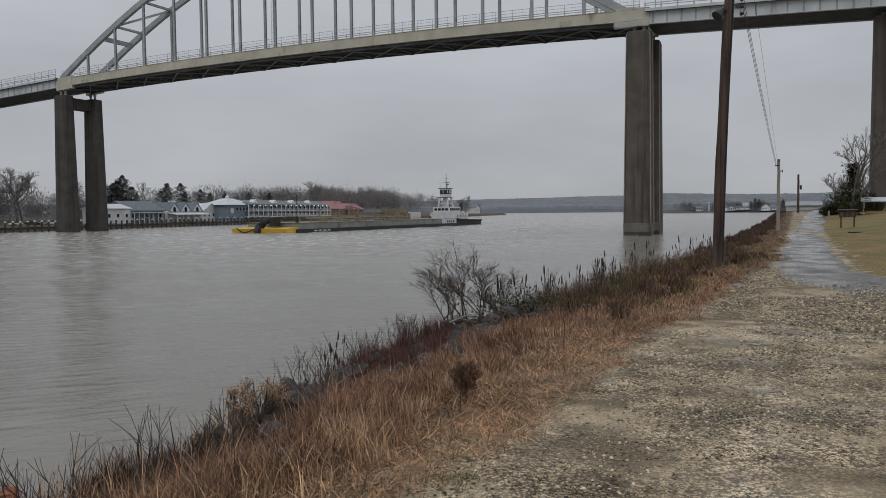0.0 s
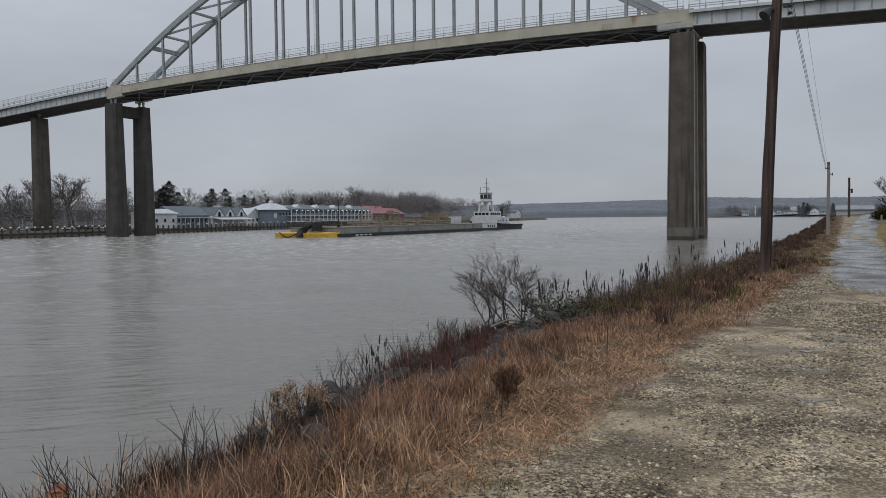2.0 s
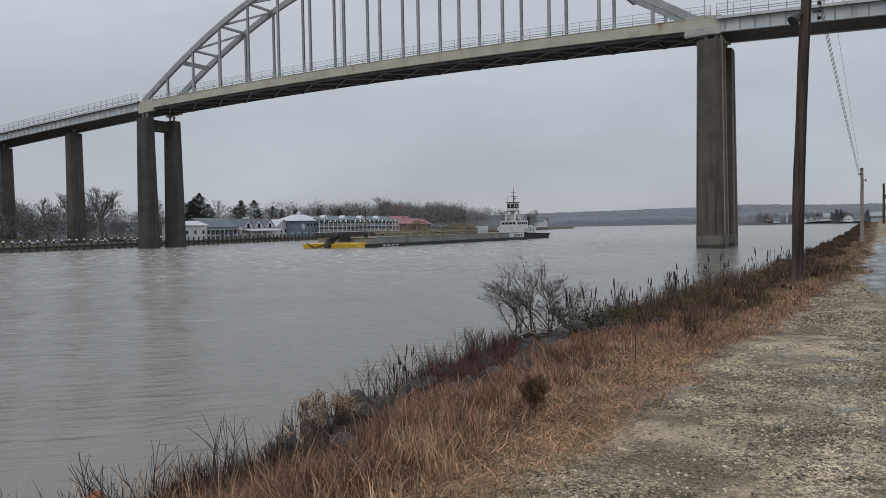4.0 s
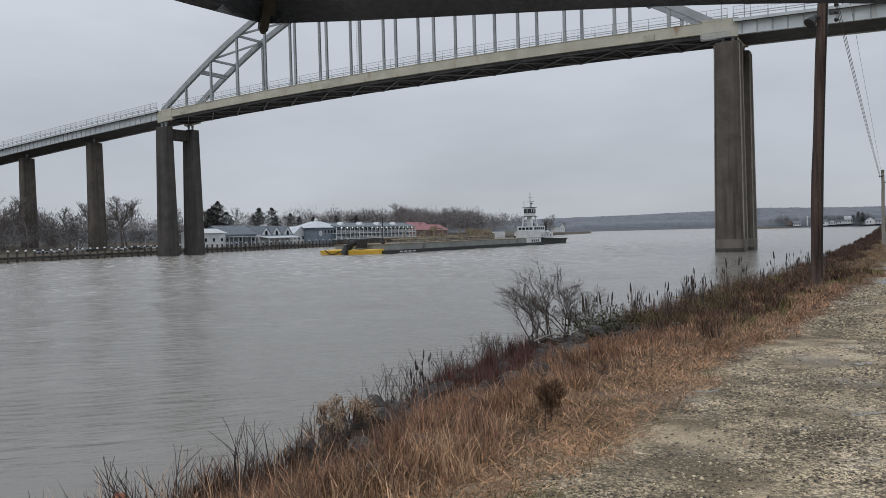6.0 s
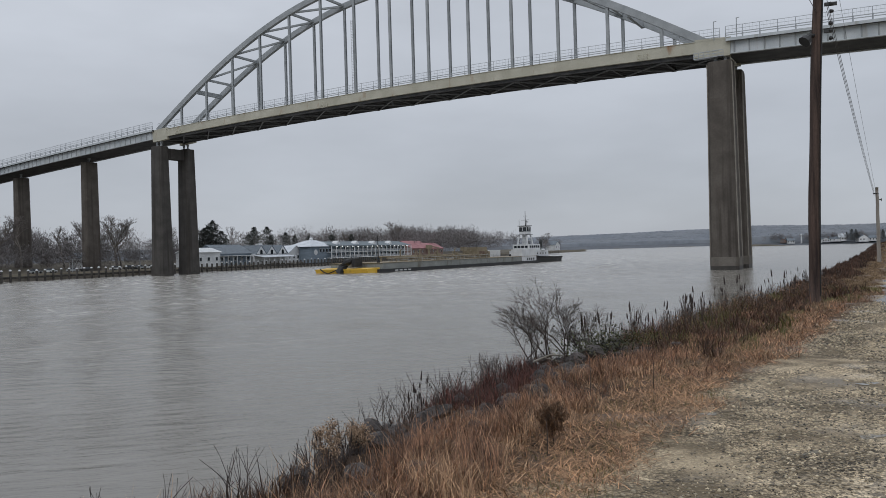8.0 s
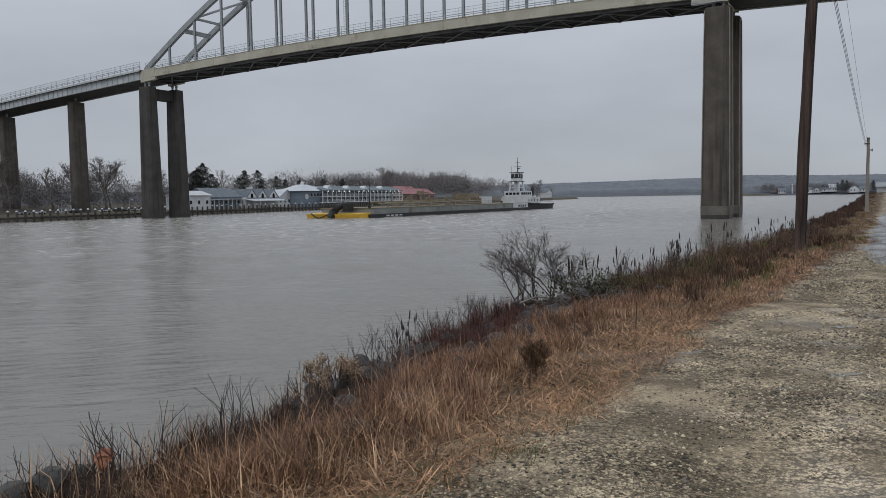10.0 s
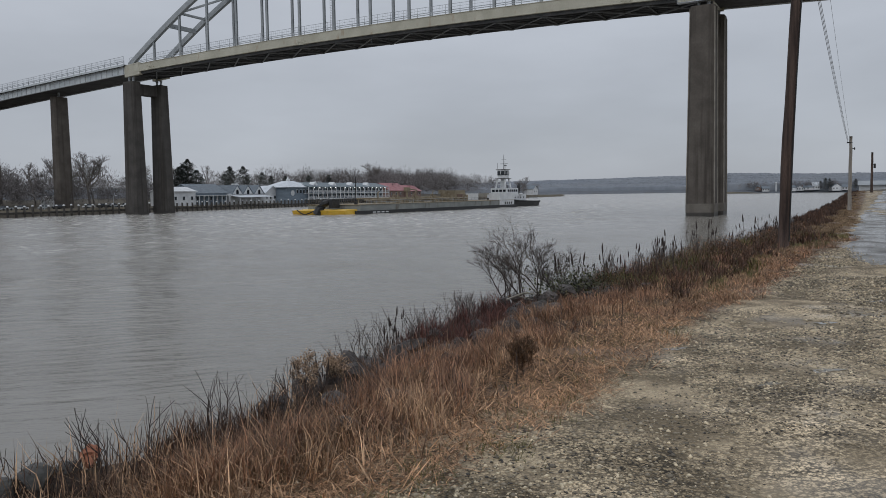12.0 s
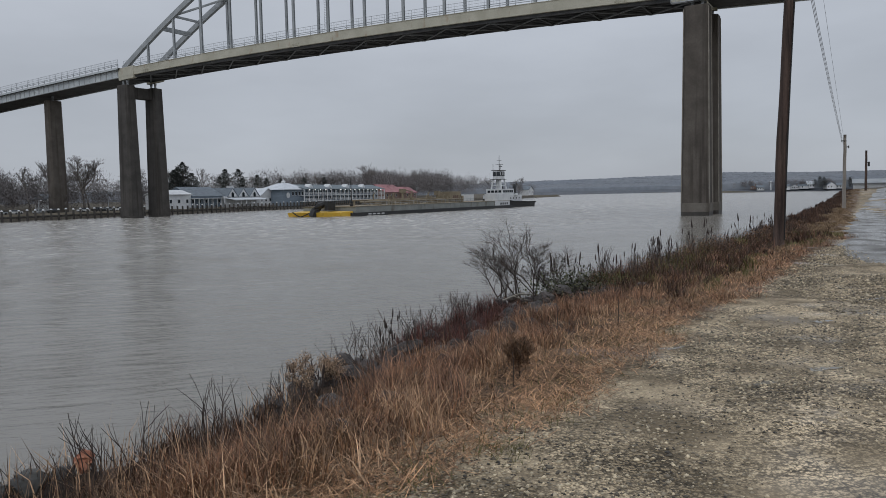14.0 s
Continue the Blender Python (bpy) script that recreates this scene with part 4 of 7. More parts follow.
def clumped(n, s0, s1, c0, c1, near=4.0, clumps=0, spread_=0.085):
    """Scattered (s, c): thinner with distance; c0 and c1 measured from the bank's edge; gathered round clump centres if asked."""
    k = clumps or n
    u = rng.random(k)
    s = (s0 + near) * ((s1 + near) / (s0 + near)) ** u - near
    top = c1 - (0.09 if c1 < 2 else 0.2) * np.maximum(6.5 - s, 0) * (c1 > 1.3)          # the verge narrows towards the near end
    c = near_edge(s) + c0 + (top - c0) * rng.random(k)
    tall, turn = np.ones(n), rng.uniform(0, 2 * math.pi, n)
    if clumps:
        pick = rng.integers(0, k, n)
        s, c = s[pick] + rng.normal(0, spread_, n), c[pick] + rng.normal(0, spread_, n)
        tall = rng.uniform(0.5, 1.25, k)[pick]
        turn = rng.uniform(0, 2 * math.pi, k)[pick] + rng.normal(0, 0.9, n)
    return s, c, tall, turn


def grass(name, n, area, h, w, lean, curve, material, label, clumps=0, az=None, sink=0.02, lower=0.0):
    s, c, tall, turn = clumped(n, *area, clumps=clumps)
    wx, wy = at_sc(s, c)
    free = (np.hypot(wx - 0.14, wy - 6.22) > 0.22) | (lean[0] > 1)         # a bare spot round the dried weed
    s, c, tall, turn = s[free], c[free], tall[free], turn[free]
    n = len(s)
    far = np.clip(s / 9.0, 1, 6)
    a = turn if az is None else rng.normal(az[0], az[1], n)
    v, t = blades(place(s, c, sink), rng.uniform(h[0], h[1], n) * tall * np.clip(1.25 - lower * s, 0.5, 1), rng.uniform(w[0], w[1], n) * far, a, np.abs(rng.normal(lean[0], lean[1], n)), rng.uniform(curve[0], curve[1], n))
    o = new(name, tri_mesh(name, v, t, material))
    return tagged(o, label, "grass", kind="stuff")


grass("tall_grass", 5000, (-2.0, 5.2, -0.25, 1.0), (0.16, 0.36), (0.004, 0.008), (0.3, 0.22), (0.1, 0.9), STRAW, "brown straw reaching the top of the riprap", clumps=220)
grass("low_weeds", 6000, (-2.0, 4.5, -1.6, 0.1), (0.08, 0.3), (0.004, 0.009), (0.4, 0.3), (0.0, 0.8), WEED, "dark weeds hanging over the riprap", clumps=160)
BANK_AZ = math.atan2(US[1], US[0])
grass("tall_grass", 11000, (-1.5, 11.5, 0.75, 1.6), (0.18, 0.36), (0.0035, 0.008), (0.34, 0.24), (0.2, 1.0), STRAW, "tall dry straw-coloured grass along the bank", clumps=230, lower=0.06)
grass("rust_grass", 13000, (2.5, 13.0, 0.6, 1.45), (0.16, 0.36), (0.004, 0.009), (0.3, 0.24), (0.1, 0.9), RUST, "upright rust-red dry grass along the bank", clumps=210, lower=0.06)
grass("matted_grass", 34000, (-1.0, 16.0, 1.2, 2.4), (0.06, 0.2), (0.004, 0.008), (1.3, 0.18), (0.0, 0.35), MATTED, "flattened straw lying at the edge of the gravel", clumps=1500, sink=0.0)
grass("matted_grass", 8000, (0.0, 14.0, 0.75, 1.8), (0.14, 0.3), (0.005, 0.010), (0.9, 0.25), (0.2, 0.7), STRAW, "bent straw between the upright tufts", clumps=420, lower=0.06)
grass("matted_grass", 16000, (5.0, 20.0, 1.7, 2.6), (0.05, 0.16), (0.004, 0.008), (1.25, 0.2), (0.0, 0.35), MATTED, "thin flattened straw fading into the gravel", clumps=1000, sink=0.0)
grass("matted_grass", 12000, (9.0, 26.0, 0.9, 2.6), (0.08, 0.22), (0.004, 0.008), (0.9, 0.3), (0.1, 0.6), RUST, "brown bent straw along the gravel", clumps=500)
grass("low_weeds", 9000, (-2.0, 4.0, -0.9, 0.35), (0.1, 0.34), (0.003, 0.007), (0.35, 0.3), (0.0, 0.8), WEED, "dark dead weeds at the top of the riprap", clumps=200)
grass("green_grass", 3500, (1.0, 9.0, 1.6, 2.5), (0.04, 0.12), (0.004, 0.007), (0.5, 0.3), (0.2, 0.8), GREENGR, "short yellow-green grass among the straw", clumps=150)
grass("straw_tufts", 22000, (9.5, 45.0, 1.5, 2.4), (0.04, 0.15), (0.004, 0.007), (0.6, 0.35), (0.2, 0.8), PALEST, "pale straw tufts beside the gravel", clumps=420)
grass("dark_weeds", 7000, (11.5, 26.0, -0.7, 1.0), (0.10, 0.42), (0.003, 0.008), (0.6, 0.5), (0.0, 1.2), WEED, "dark brown dead weeds on the bank", clumps=150)
grass("rust_weeds", 3000, (12.0, 26.0, 0.3, 1.4), (0.08, 0.24), (0.005, 0.009), (0.25, 0.2), (0.0, 0.5), RUST, "reddish dead weeds on the bank", clumps=200)
grass("low_weeds", 15000, (-2.0, 12.0, -1.3, 0.8), (0.07, 0.24), (0.005, 0.010), (0.3, 0.25), (0.0, 0.7), WEED, "low dark weeds among the rocks", clumps=420)
grass("bramble", 9000, (6.6, 9.4, -0.9, 0.45), (0.14, 0.36), (0.004, 0.008), (0.4, 0.3), (0.0, 0.9), BRAMBLE, "dark red bramble tangle over the rocks", clumps=110)
grass("bramble", 5000, (12.0, 15.5, -1.1, -0.2), (0.2, 0.5), (0.004, 0.008), (0.4, 0.3), (0.0, 0.9), BRAMBLE, "dark red bramble tangle beyond the shrub", clumps=60)
grass("far_weeds", 24000, (24.0, 150.0, -0.4, 1.2), (0.10, 0.32), (0.004, 0.007), (0.25, 0.2), (0.0, 0.5), WEED, "dark dead weeds along the far part of the bank", clumps=900)
grass("far_straw", 20000, (22.0, 150.0, 0.9, 2.1), (0.04, 0.14), (0.004, 0.007), (0.35, 0.25), (0.1, 0.6), PALEST, "dry straw along the far part of the bank", clumps=800)
grass("green_weeds", 2500, (12.0, 26.0, -0.5, 1.0), (0.1, 0.35), (0.006, 0.012), (0.3, 0.25), (0.1, 0.8), GREENGR, "dull green weeds among the dead stems", clumps=90)
grass("low_weeds", 9000, (11.0, 27.0, 0.4, 1.8), (0.08, 0.32), (0.006, 0.012), (0.4, 0.3), (0.0, 0.8), WEED, "low brown weeds beside the gravel", clumps=260)
grass("green_weeds", 4000, (11.0, 27.0, 0.5, 2.0), (0.06, 0.24), (0.006, 0.012), (0.4, 0.3), (0.1, 0.8), GREENGR, "dull green weeds beside the gravel", clumps=110)
LEAFW = mat("withered_leaf", (0.02, 0.013, 0.009), (0.30, 0.165, 0.085), 1.5, 0.8, 0, 30, vary="island")


def leafy(name, n, area, top, size, label, clumps):
    """Withered leaves and seed heads held at all heights on dead weeds."""
    s, c, tall, turn = clumped(n, *area, clumps=clumps, spread_=0.2)
    b = place(s, c)
    b[:, 2] += top * tall * rng.random(n) ** 0.8
    far = np.clip(s / 12.0, 1, 3)
    v, t = blades(b, rng.uniform(0.5, 1.3, n) * size * far, rng.uniform(0.3, 0.7, n) * size * far, turn, rng.uniform(0, 1.9, n), rng.uniform(0, 0.9, n))
    return tagged(new(name, tri_mesh(name, v, t, LEAFW)), label, "weeds", kind="stuff")


leafy("withered_weeds", 26000, (11.0, 30.0, -0.8, 1.2), 0.36, 0.022, "withered brown leafy weeds on the bank", 190)
leafy("withered_weeds", 12000, (-1.5, 11.0, -0.5, 0.9), 0.22, 0.014, "withered brown leafy weeds among the rocks", 150)
# lawn blades beside the trail
n = 26000
s = rng.uniform(17.5, 60, n)
c = 1.3 + rng.random(n) * 14
ok = c > np.interp(s, (17, 18.5, 21, 30, 60), (9, 2.9, 1.4, 1.3, 1.8))
s, c = s[ok], c[ok]
v, t = blades(place(s, c), rng.uniform(0.03, 0.08, len(s)), rng.uniform(0.008, 0.02, len(s)), rng.uniform(0, 6.28, len(s)), rng.uniform(0.1, 0.9, len(s)), rng.uniform(0.1, 0.6, len(s)))
tagged(new("lawn_grass", tri_mesh("lawn_grass", v, t, LAWN)), "patchy green and tan winter lawn", "grass", kind="stuff")

# ---- loose stones on the gravel ----
oct_v = np.array(((1, 0, 0), (-1, 0, 0), (0, 1, 0), (0, -1, 0), (0, 0, 1), (0, 0, -1)), float)
oct_t = np.array(((0, 2, 4), (2, 1, 4), (1, 3, 4), (3, 0, 4), (2, 0, 5), (1, 2, 5), (3, 1, 5), (0, 3, 5)))


def pebbles(name, n, s0, s1, c0, c1, size, material, label, grow_=True, lift=0.002):
    u = rng.random(n)
    s = (s0 + 1.5) * ((s1 + 1.5) / (s0 + 1.5)) ** u - 1.5
    c = c0 + (c1 - c0) * rng.random(n)
    keep = c > np.interp(s, (-6, 2.5, 5, 9, 15, 22, 60), (-2.9, -2.65, -2.2, -1.75, -1.1, -0.6, -0.5)) - np.abs(rng.normal(0, 0.25, n))
    patch = np.sin(s * 1.1 + c * 0.8) + np.sin(c * 2.3 - s * 0.5) + rng.normal(0, 0.6, n)
    keep &= patch > -0.35
    if lift > 0.01:
        keep &= c < 1.3 + 3.2 * np.exp(-np.maximum(s - 11, 0) / 4.0) * rng.random(n) + np.where(s > 17, -1.9 + np.abs(rng.normal(0, 0.15, n)), 0)
    s, c = s[keep], c[keep]
    m = len(s)
    r = size[0] * (size[1] / size[0]) ** (rng.random(m) ** 2.2)
    if grow_:
        r = r * np.clip(s / 7.0, 1, 1.5)
    sc = np.stack([r, r * rng.uniform(0.6, 1, m), r * rng.uniform(0.35, 0.7, m)], -1)
    v = oct_v[None] * (sc[:, None, :]) * rng.uniform(0.7, 1.15, (m, 6, 1))
    a = rng.uniform(0, 6.28, m)
    x = v[..., 0] * np.cos(a)[:, None] - v[..., 1] * np.sin(a)[:, None]
    y = v[..., 0] * np.sin(a)[:, None] + v[..., 1] * np.cos(a)[:, None]
    base = place(s, c, 0)
    v = np.stack([x, y, v[..., 2]], -1) + base[:, None, :] + np.array((0, 0, lift))
    t = oct_t[None] + (np.arange(m) * 6)[:, None, None]
    me = tri_mesh(name, v.reshape(-1, 3), t.reshape(-1, 3), material)
    return tagged(new(name, me), label, "gravel", kind="stuff")


pebbles("gravel", 80000, 1.5, 22, -2.9, 5.5, (0.008, 0.026), STONES, "loose tan and grey gravel stones")
pebbles("gravel", 6000, 1.5, 16, -2.6, 5.0, (0.014, 0.032), STONES, "larger loose gravel stones")
pebbles("gravel", 16000, 11.0, 22, -1.2, 6.0, (0.010, 0.024), STONES, "gravel strewn over the edge of the asphalt", lift=0.024)
# dark stones and crumbs that double as the shaded gaps in the gravel
DARKST = mat("dark_stones_and_gap_shade", (0.025, 0.021, 0.017), (0.085, 0.07, 0.055), 6, 0.5, 0.2, 90, vary="island")
pebbles("gravel", 26000, 1.5, 18, -2.7, 5.0, (0.005, 0.018), DARKST, "dark wet stones and crumbs of earth, also standing in for shaded gaps")


# ---- shallow puddles on the gravel ----
PUDDLE = mat("muddy_puddle", (0.17, 0.145, 0.105), (0.22, 0.19, 0.14), 3.0, 0.08, 0.05, 20, speck=0.08)
for i, (x, y, rx, ry) in enumerate(((1.66, 7.24, 0.17, 0.06), (3.75, 8.85, 0.22, 0.08), (2.72, 6.56, 0.20, 0.08), (2.1, 6.0, 0.12, 0.05), (5.2, 10.6, 0.3, 0.1))):
    bm = B()
    k = 28
    ring = []
    for j in range(k):
        a = 2 * math.pi * j / k
        q = 1 + 0.28 * math.sin(3 * a + i) + 0.16 * math.sin(7 * a + 2 * i) + 0.08 * math.sin(13 * a)
        ring.append((x + rx * q * math.cos(a) * 0.9 + ry * q * math.sin(a) * 0.4, y + ry * q * math.sin(a) * 0.9 + rx * q * math.cos(a) * 0.3))
    z = sum(gz(*p) for p in ring) / len(ring) + 0.003
    prism(bm, ring, z - 0.03, z)
    tagged(part("puddle", bm, PUDDLE), "shallow muddy puddle on the gravel", "puddle", kind="structure")

# ---- riprap boulders ----
def boulder_mesh(k):
    r = random.Random(k)
    bm = B()
    bmesh.ops.create_icosphere(bm, subdivisions=2, radius=1.0)
    cuts = [(Vector((r.uniform(-1, 1), r.uniform(-1, 1), r.uniform(-0.6, 1))).normalized(), r.uniform(0.55, 0.85)) for _ in range(9)]
    for v in bm.verts:
        for nrm, d in cuts:
            e = v.co.dot(nrm) - d
            if e > 0:
                v.co -= nrm * e
        v.co += noise.noise_vector(v.co * 2.3 + Vector((k, 0, 0))) * 0.07
    return mesh_of(bm, "boulder", ROCK)


boulders = [boulder_mesh(k) for k in range(8)]


def boulder(s, c, r, dz=0.0, mesh=None):
    x, y = at_sc(s, c)
    o = new("boulder", mesh or random.choice(boulders))
    o.matrix_world = pose(x, y, gz(x, y) + dz, random.uniform(-25, 25), random.uniform(-25, 25), random.uniform(0, 360)) @ Matrix.Diagonal((r, r * random.uniform(0.6, 0.95), r * random.uniform(0.45, 0.75), 1))
    return tagged(o, "grey angular riprap boulder on the bank", "boulder", group="riprap boulders")


for i in range(190):
    s = 55.0 * random.random() ** 1.7 - 1.0
    boulder(s, float(near_edge(s)) + random.uniform(-4.2, -0.1), random.uniform(0.16, 0.36))
for s, c, r, dz in ((6.0, -4.0, 0.34, 0.03), (6.5, -4.15, 0.36, 0.06), (7.1, -4.2, 0.3, 0.05), (5.3, -3.95, 0.3, 0.02), (3.6, -4.1, 0.3, 0.0), (4.2, -3.95, 0.26, 0.0), (6.8, -3.75, 0.22, 0.0), (6.2, -3.65, 0.2, 0.0), (5.7, -3.7, 0.2, 0.0), (7.4, -3.7, 0.2, 0.02), (8.0, -3.75, 0.22, 0.05), (4.7, -4.05, 0.3, 0.02), (8.4, -3.9, 0.26, 0.08), (9.0, -3.75, 0.24, 0.06),
                     (10.2, -3.8, 0.34, 0.12), (10.7, -3.85, 0.32, 0.15), (11.2, -3.9, 0.36, 0.2), (9.7, -3.9, 0.3, 0.1), (7.7, -4.0, 0.3, 0.06)):
    boulder(s, c + 0.05, r * 0.6, dz + 0.02)
for i in range(60):
    s = random.uniform(3.5, 12.0)
    boulder(s, float(near_edge(s)) + random.uniform(-0.1, 0.95), random.uniform(0.09, 0.2), 0.03)
dark = mat("wet_dark_rock", (0.025, 0.025, 0.024), (0.07, 0.068, 0.06), 5, 0.6, 0.7, 25, speck=0.4)
for x, y, r in ((-2.56, 4.06, 0.14), (-2.62, 3.86, 0.16), (-2.76, 3.74, 0.18), (-2.82, 4.06, 0.2), (-3.02, 3.95, 0.22), (-2.95, 4.4, 0.24), (-3.25, 4.1, 0.25)):
    o = new("boulder", boulders[1].copy())
    o.data.materials[0] = dark
    o.matrix_world = pose(x, y, gz(x, y) + 0.04, 10 + 90 * r, 5, 400 * r) @ Matrix.Diagonal((r * 0.8, r * 0.7, r * 0.55, 1))
    tagged(o, "dark wet rounded boulder at the water side", "boulder", group="riprap boulders")
bm = B()
bmesh.ops.create_icosphere(bm, subdivisions=3, radius=0.048)
for v in bm.verts:
    v.co += noise.noise_vector(v.co * 34) * 0.03
    v.co.z *= 1.25
o = part("orange_bag", bm, ORANGE)
o.location = (-2.43, 4.12, gz(-2.43, 4.12) + 0.06)
tagged(o, "crumpled faded orange cloth bag against a dark rock", "bag")


# ---- twiggy plants ----
def seg_mesh(name, segs, material, sides=3):
    """Tapered tubes for many (p0, p1, r0, r1)."""
    p0, p1 = np.array([s[0] for s in segs], float), np.array([s[1] for s in segs], float)
    r0, r1 = np.array([s[2] for s in segs]), np.array([s[3] for s in segs])
    d = p1 - p0
    d /= np.maximum(np.linalg.norm(d, axis=1, keepdims=True), 1e-9)
    ref = np.where(np.abs(d[:, 2:3]) > 0.9, np.array((1.0, 0, 0)), np.array((0, 0, 1.0)))
    a = np.cross(d, ref)
    a /= np.linalg.norm(a, axis=1, keepdims=True)
    b = np.cross(d, a)
    ring0, ring1 = [], []
    for k in range(sides):
        w = a * math.cos(2 * math.pi * k / sides) + b * math.sin(2 * math.pi * k / sides)
        ring0.append(p0 + w * r0[:, None])
        ring1.append(p1 + w * r1[:, None])
    v = np.stack(ring0 + ring1, 1)
    t = []
    for k in range(sides):
        j = (k + 1) % sides
        t += [(k, j, sides + j), (k, sides + j, sides + k)]
    t = np.array(t)[None] + (np.arange(len(segs)) * 2 * sides)[:, None, None]
    return tri_mesh(name, v.reshape(-1, 3), t.reshape(-1, 3), material)


def grow(segs, r, p, d, length, rad, depth, kids=(2, 3), spread=0.6, up=0.15, shrink=0.72, bits=3, rmin=0.0):
    """Branching growth with a wandering stem."""
    for i in range(bits):
        d = (d + Vector((r.gauss(0, 0.10), r.gauss(0, 0.10), r.gauss(0, 0.06) + up * 0.15))).normalized()
        q = p + d * (length / bits)
        r1 = max(rad * (1 - 0.35 * (i + 1) / bits), rmin)
        segs.append((tuple(p), tuple(q), max(rad * (1 - 0.35 * i / bits), rmin), r1, depth))
        p = q
        if depth > 0 and i < bits - 1 and r.random() < 0.55:
            e = (d + Vector((r.gauss(0, spread), r.gauss(0, spread), abs(r.gauss(0, spread * 0.5))))).normalized()
            grow(segs, r, p, e, length * shrink * r.uniform(0.7, 1), rad * 0.5, depth - 1, kids, spread, up, shrink, bits, rmin)
    if depth > 0:
        for _ in range(r.randint(*kids)):
            e = (d + Vector((r.gauss(0, spread), r.gauss(0, spread), r.gauss(0, spread * 0.6) + up))).normalized()
            grow(segs, r, p, e, length * shrink * r.uniform(0.75, 1.1), rad * 0.6, depth - 1, kids, spread, up, shrink, bits, rmin)


def shrub(pos, seed, stems, length, rad, depth, spread, label, lean=0.5, name="bare_shrub", group="", heads=None, up=0.2):
    r = random.Random(seed)
    o = thing(name, label, "shrub", Matrix.Translation(pos), group)
    segs = []
    for _ in range(stems):
        a = r.uniform(0, 6.28)
        d = Vector((math.cos(a) * lean * r.random(), math.sin(a) * lean * r.random(), 1)).normalized()
        grow(segs, r, Vector((r.uniform(-.08, .08), r.uniform(-.08, .08), -0.05)), d, length * r.uniform(0.7, 1.1), rad, depth, spread=spread, up=up, rmin=0.0016)
    stem = [s[:4] for s in segs if s[4] == depth]
    twig = [s[:4] for s in segs if s[4] < depth]
    tagged(part("stem_base", seg_mesh("stem_base", stem, TWIG, 4), None, o), kind="stuff")
    if twig:
        tagged(part("branching", seg_mesh("branching", twig, TWIG, 3), None, o), kind="stuff")
    if heads:
        tips = np.array([s[1] for s in segs if s[4] == 0])
        m = len(tips) * 9
        b = np.repeat(tips, 9, 0) + rng.normal(0, 0.016, (m, 3))
        v, t = blades(b, np.full(m, 0.016), np.full(m, 0.009), rng.uniform(0, 6.28, m), rng.uniform(0, 2, m), np.full(m, 0.4))
        tagged(part("dry_bloom", tri_mesh("dry_bloom", v, t, heads), None, o, "dry tan flower heads"), kind="stuff")
    return o


def on_bank(x, y, dz=0.0):
    return (x, y, gz(x, y) + dz)


# the large bare shrub leaning over the water
for i, (dx, dy, ln) in enumerate(((0, 0, 0.44), (-0.25, -0.15, 0.36), (0.25, 0.2, 0.42), (0.5, 0.5, 0.33))):
    shrub(on_bank(0.30 + dx, 10.75 + dy, 0.14), 40 + i, 4, ln, 0.010, 4, 0.5, "large leafless grey shrub over the riprap", lean=1.0, group="bare shrubs", up=0.06)
# evergreen leaves at its foot
n = 1700
lp = np.stack([rng.normal(0, 0.34, n), rng.normal(0, 0.26, n), np.abs(rng.normal(0.06, 0.12, n))], -1)
dirs = np.array((*US, 0.0))
crs = np.array((*UC, 0.0))
v0 = np.array(on_bank(1.05, 11.4, 0.18))
b = v0 + lp[:, :1] * 1.7 * dirs + lp[:, 1:2] * crs + lp[:, 2:] * np.array((0, 0, 1.0))
v, t = blades(b, rng.uniform(0.025, 0.06, n), rng.uniform(0.018, 0.035, n), rng.uniform(0, 6.28, n), rng.uniform(0.3, 1.8, n), rng.uniform(0, 0.6, n))
tagged(new("evergreen_shrub", tri_mesh("evergreen_shrub", v, t, EVERG)), "low dark green shrub at the foot of the bare shrub", "shrub", kind="stuff")

# upright sprouts along the edge
for i in range(48):
    s = 1.0 + 6.2 * (i / 47) + random.uniform(-0.3, 0.3)
    c = float(near_edge(s)) + random.uniform(-0.35, 0.45)
    x, y = at_sc(s, c)
    shrub(on_bank(x, y, 0.0), 100 + i, random.randint(2, 6), random.uniform(0.12, 0.36), 0.0045, 1, 0.55, "leafless dark sprouts at the top of the riprap", lean=0.5, group="bare sprouts", up=0.35)
for i in range(16):
    s = 7.4 + 4.0 * (i / 15)
    c = float(near_edge(s)) + random.uniform(-0.7, 0.1)
    x, y = at_sc(s, c)
    shrub(on_bank(x, y, 0.1), 170 + i, random.randint(3, 5), random.uniform(0.12, 0.25), 0.005, 2, 0.45, "thin leafless bramble stems over the rocks", lean=0.5, group="bare sprouts", up=0.3)
for i in range(46):
    s = random.uniform(12.5, 30)
    x, y = at_sc(s, float(near_edge(s)) + random.uniform(-0.7, 0.9))
    shrub(on_bank(x, y, 0.0), 230 + i, random.randint(3, 6), random.uniform(0.26, 0.42), 0.007, 1, 0.25, "dead branching weed on the bank", lean=0.4, name="dead_weed", group="dead weeds", up=0.5)
shrub(on_bank(-1.66, 6.0, 0.03), 301, 8, 0.17, 0.004, 2, 0.42, "dry shrub with tan flower heads", lean=1.0, name="dry_shrub", heads=TANHEAD, up=0.4)
shrub(on_bank(-1.5, 6.15, 0.03), 302, 7, 0.17, 0.004, 2, 0.42, "dry shrub with tan flower heads", lean=1.0, name="dry_shrub", heads=TANHEAD, up=0.4)

# dried round weed on a thin stalk
ball = thing("dried_weed", "dark brown dried round weed in the straw", "plant", Matrix.Translation(on_bank(0.15, 6.35)))
n = 7000
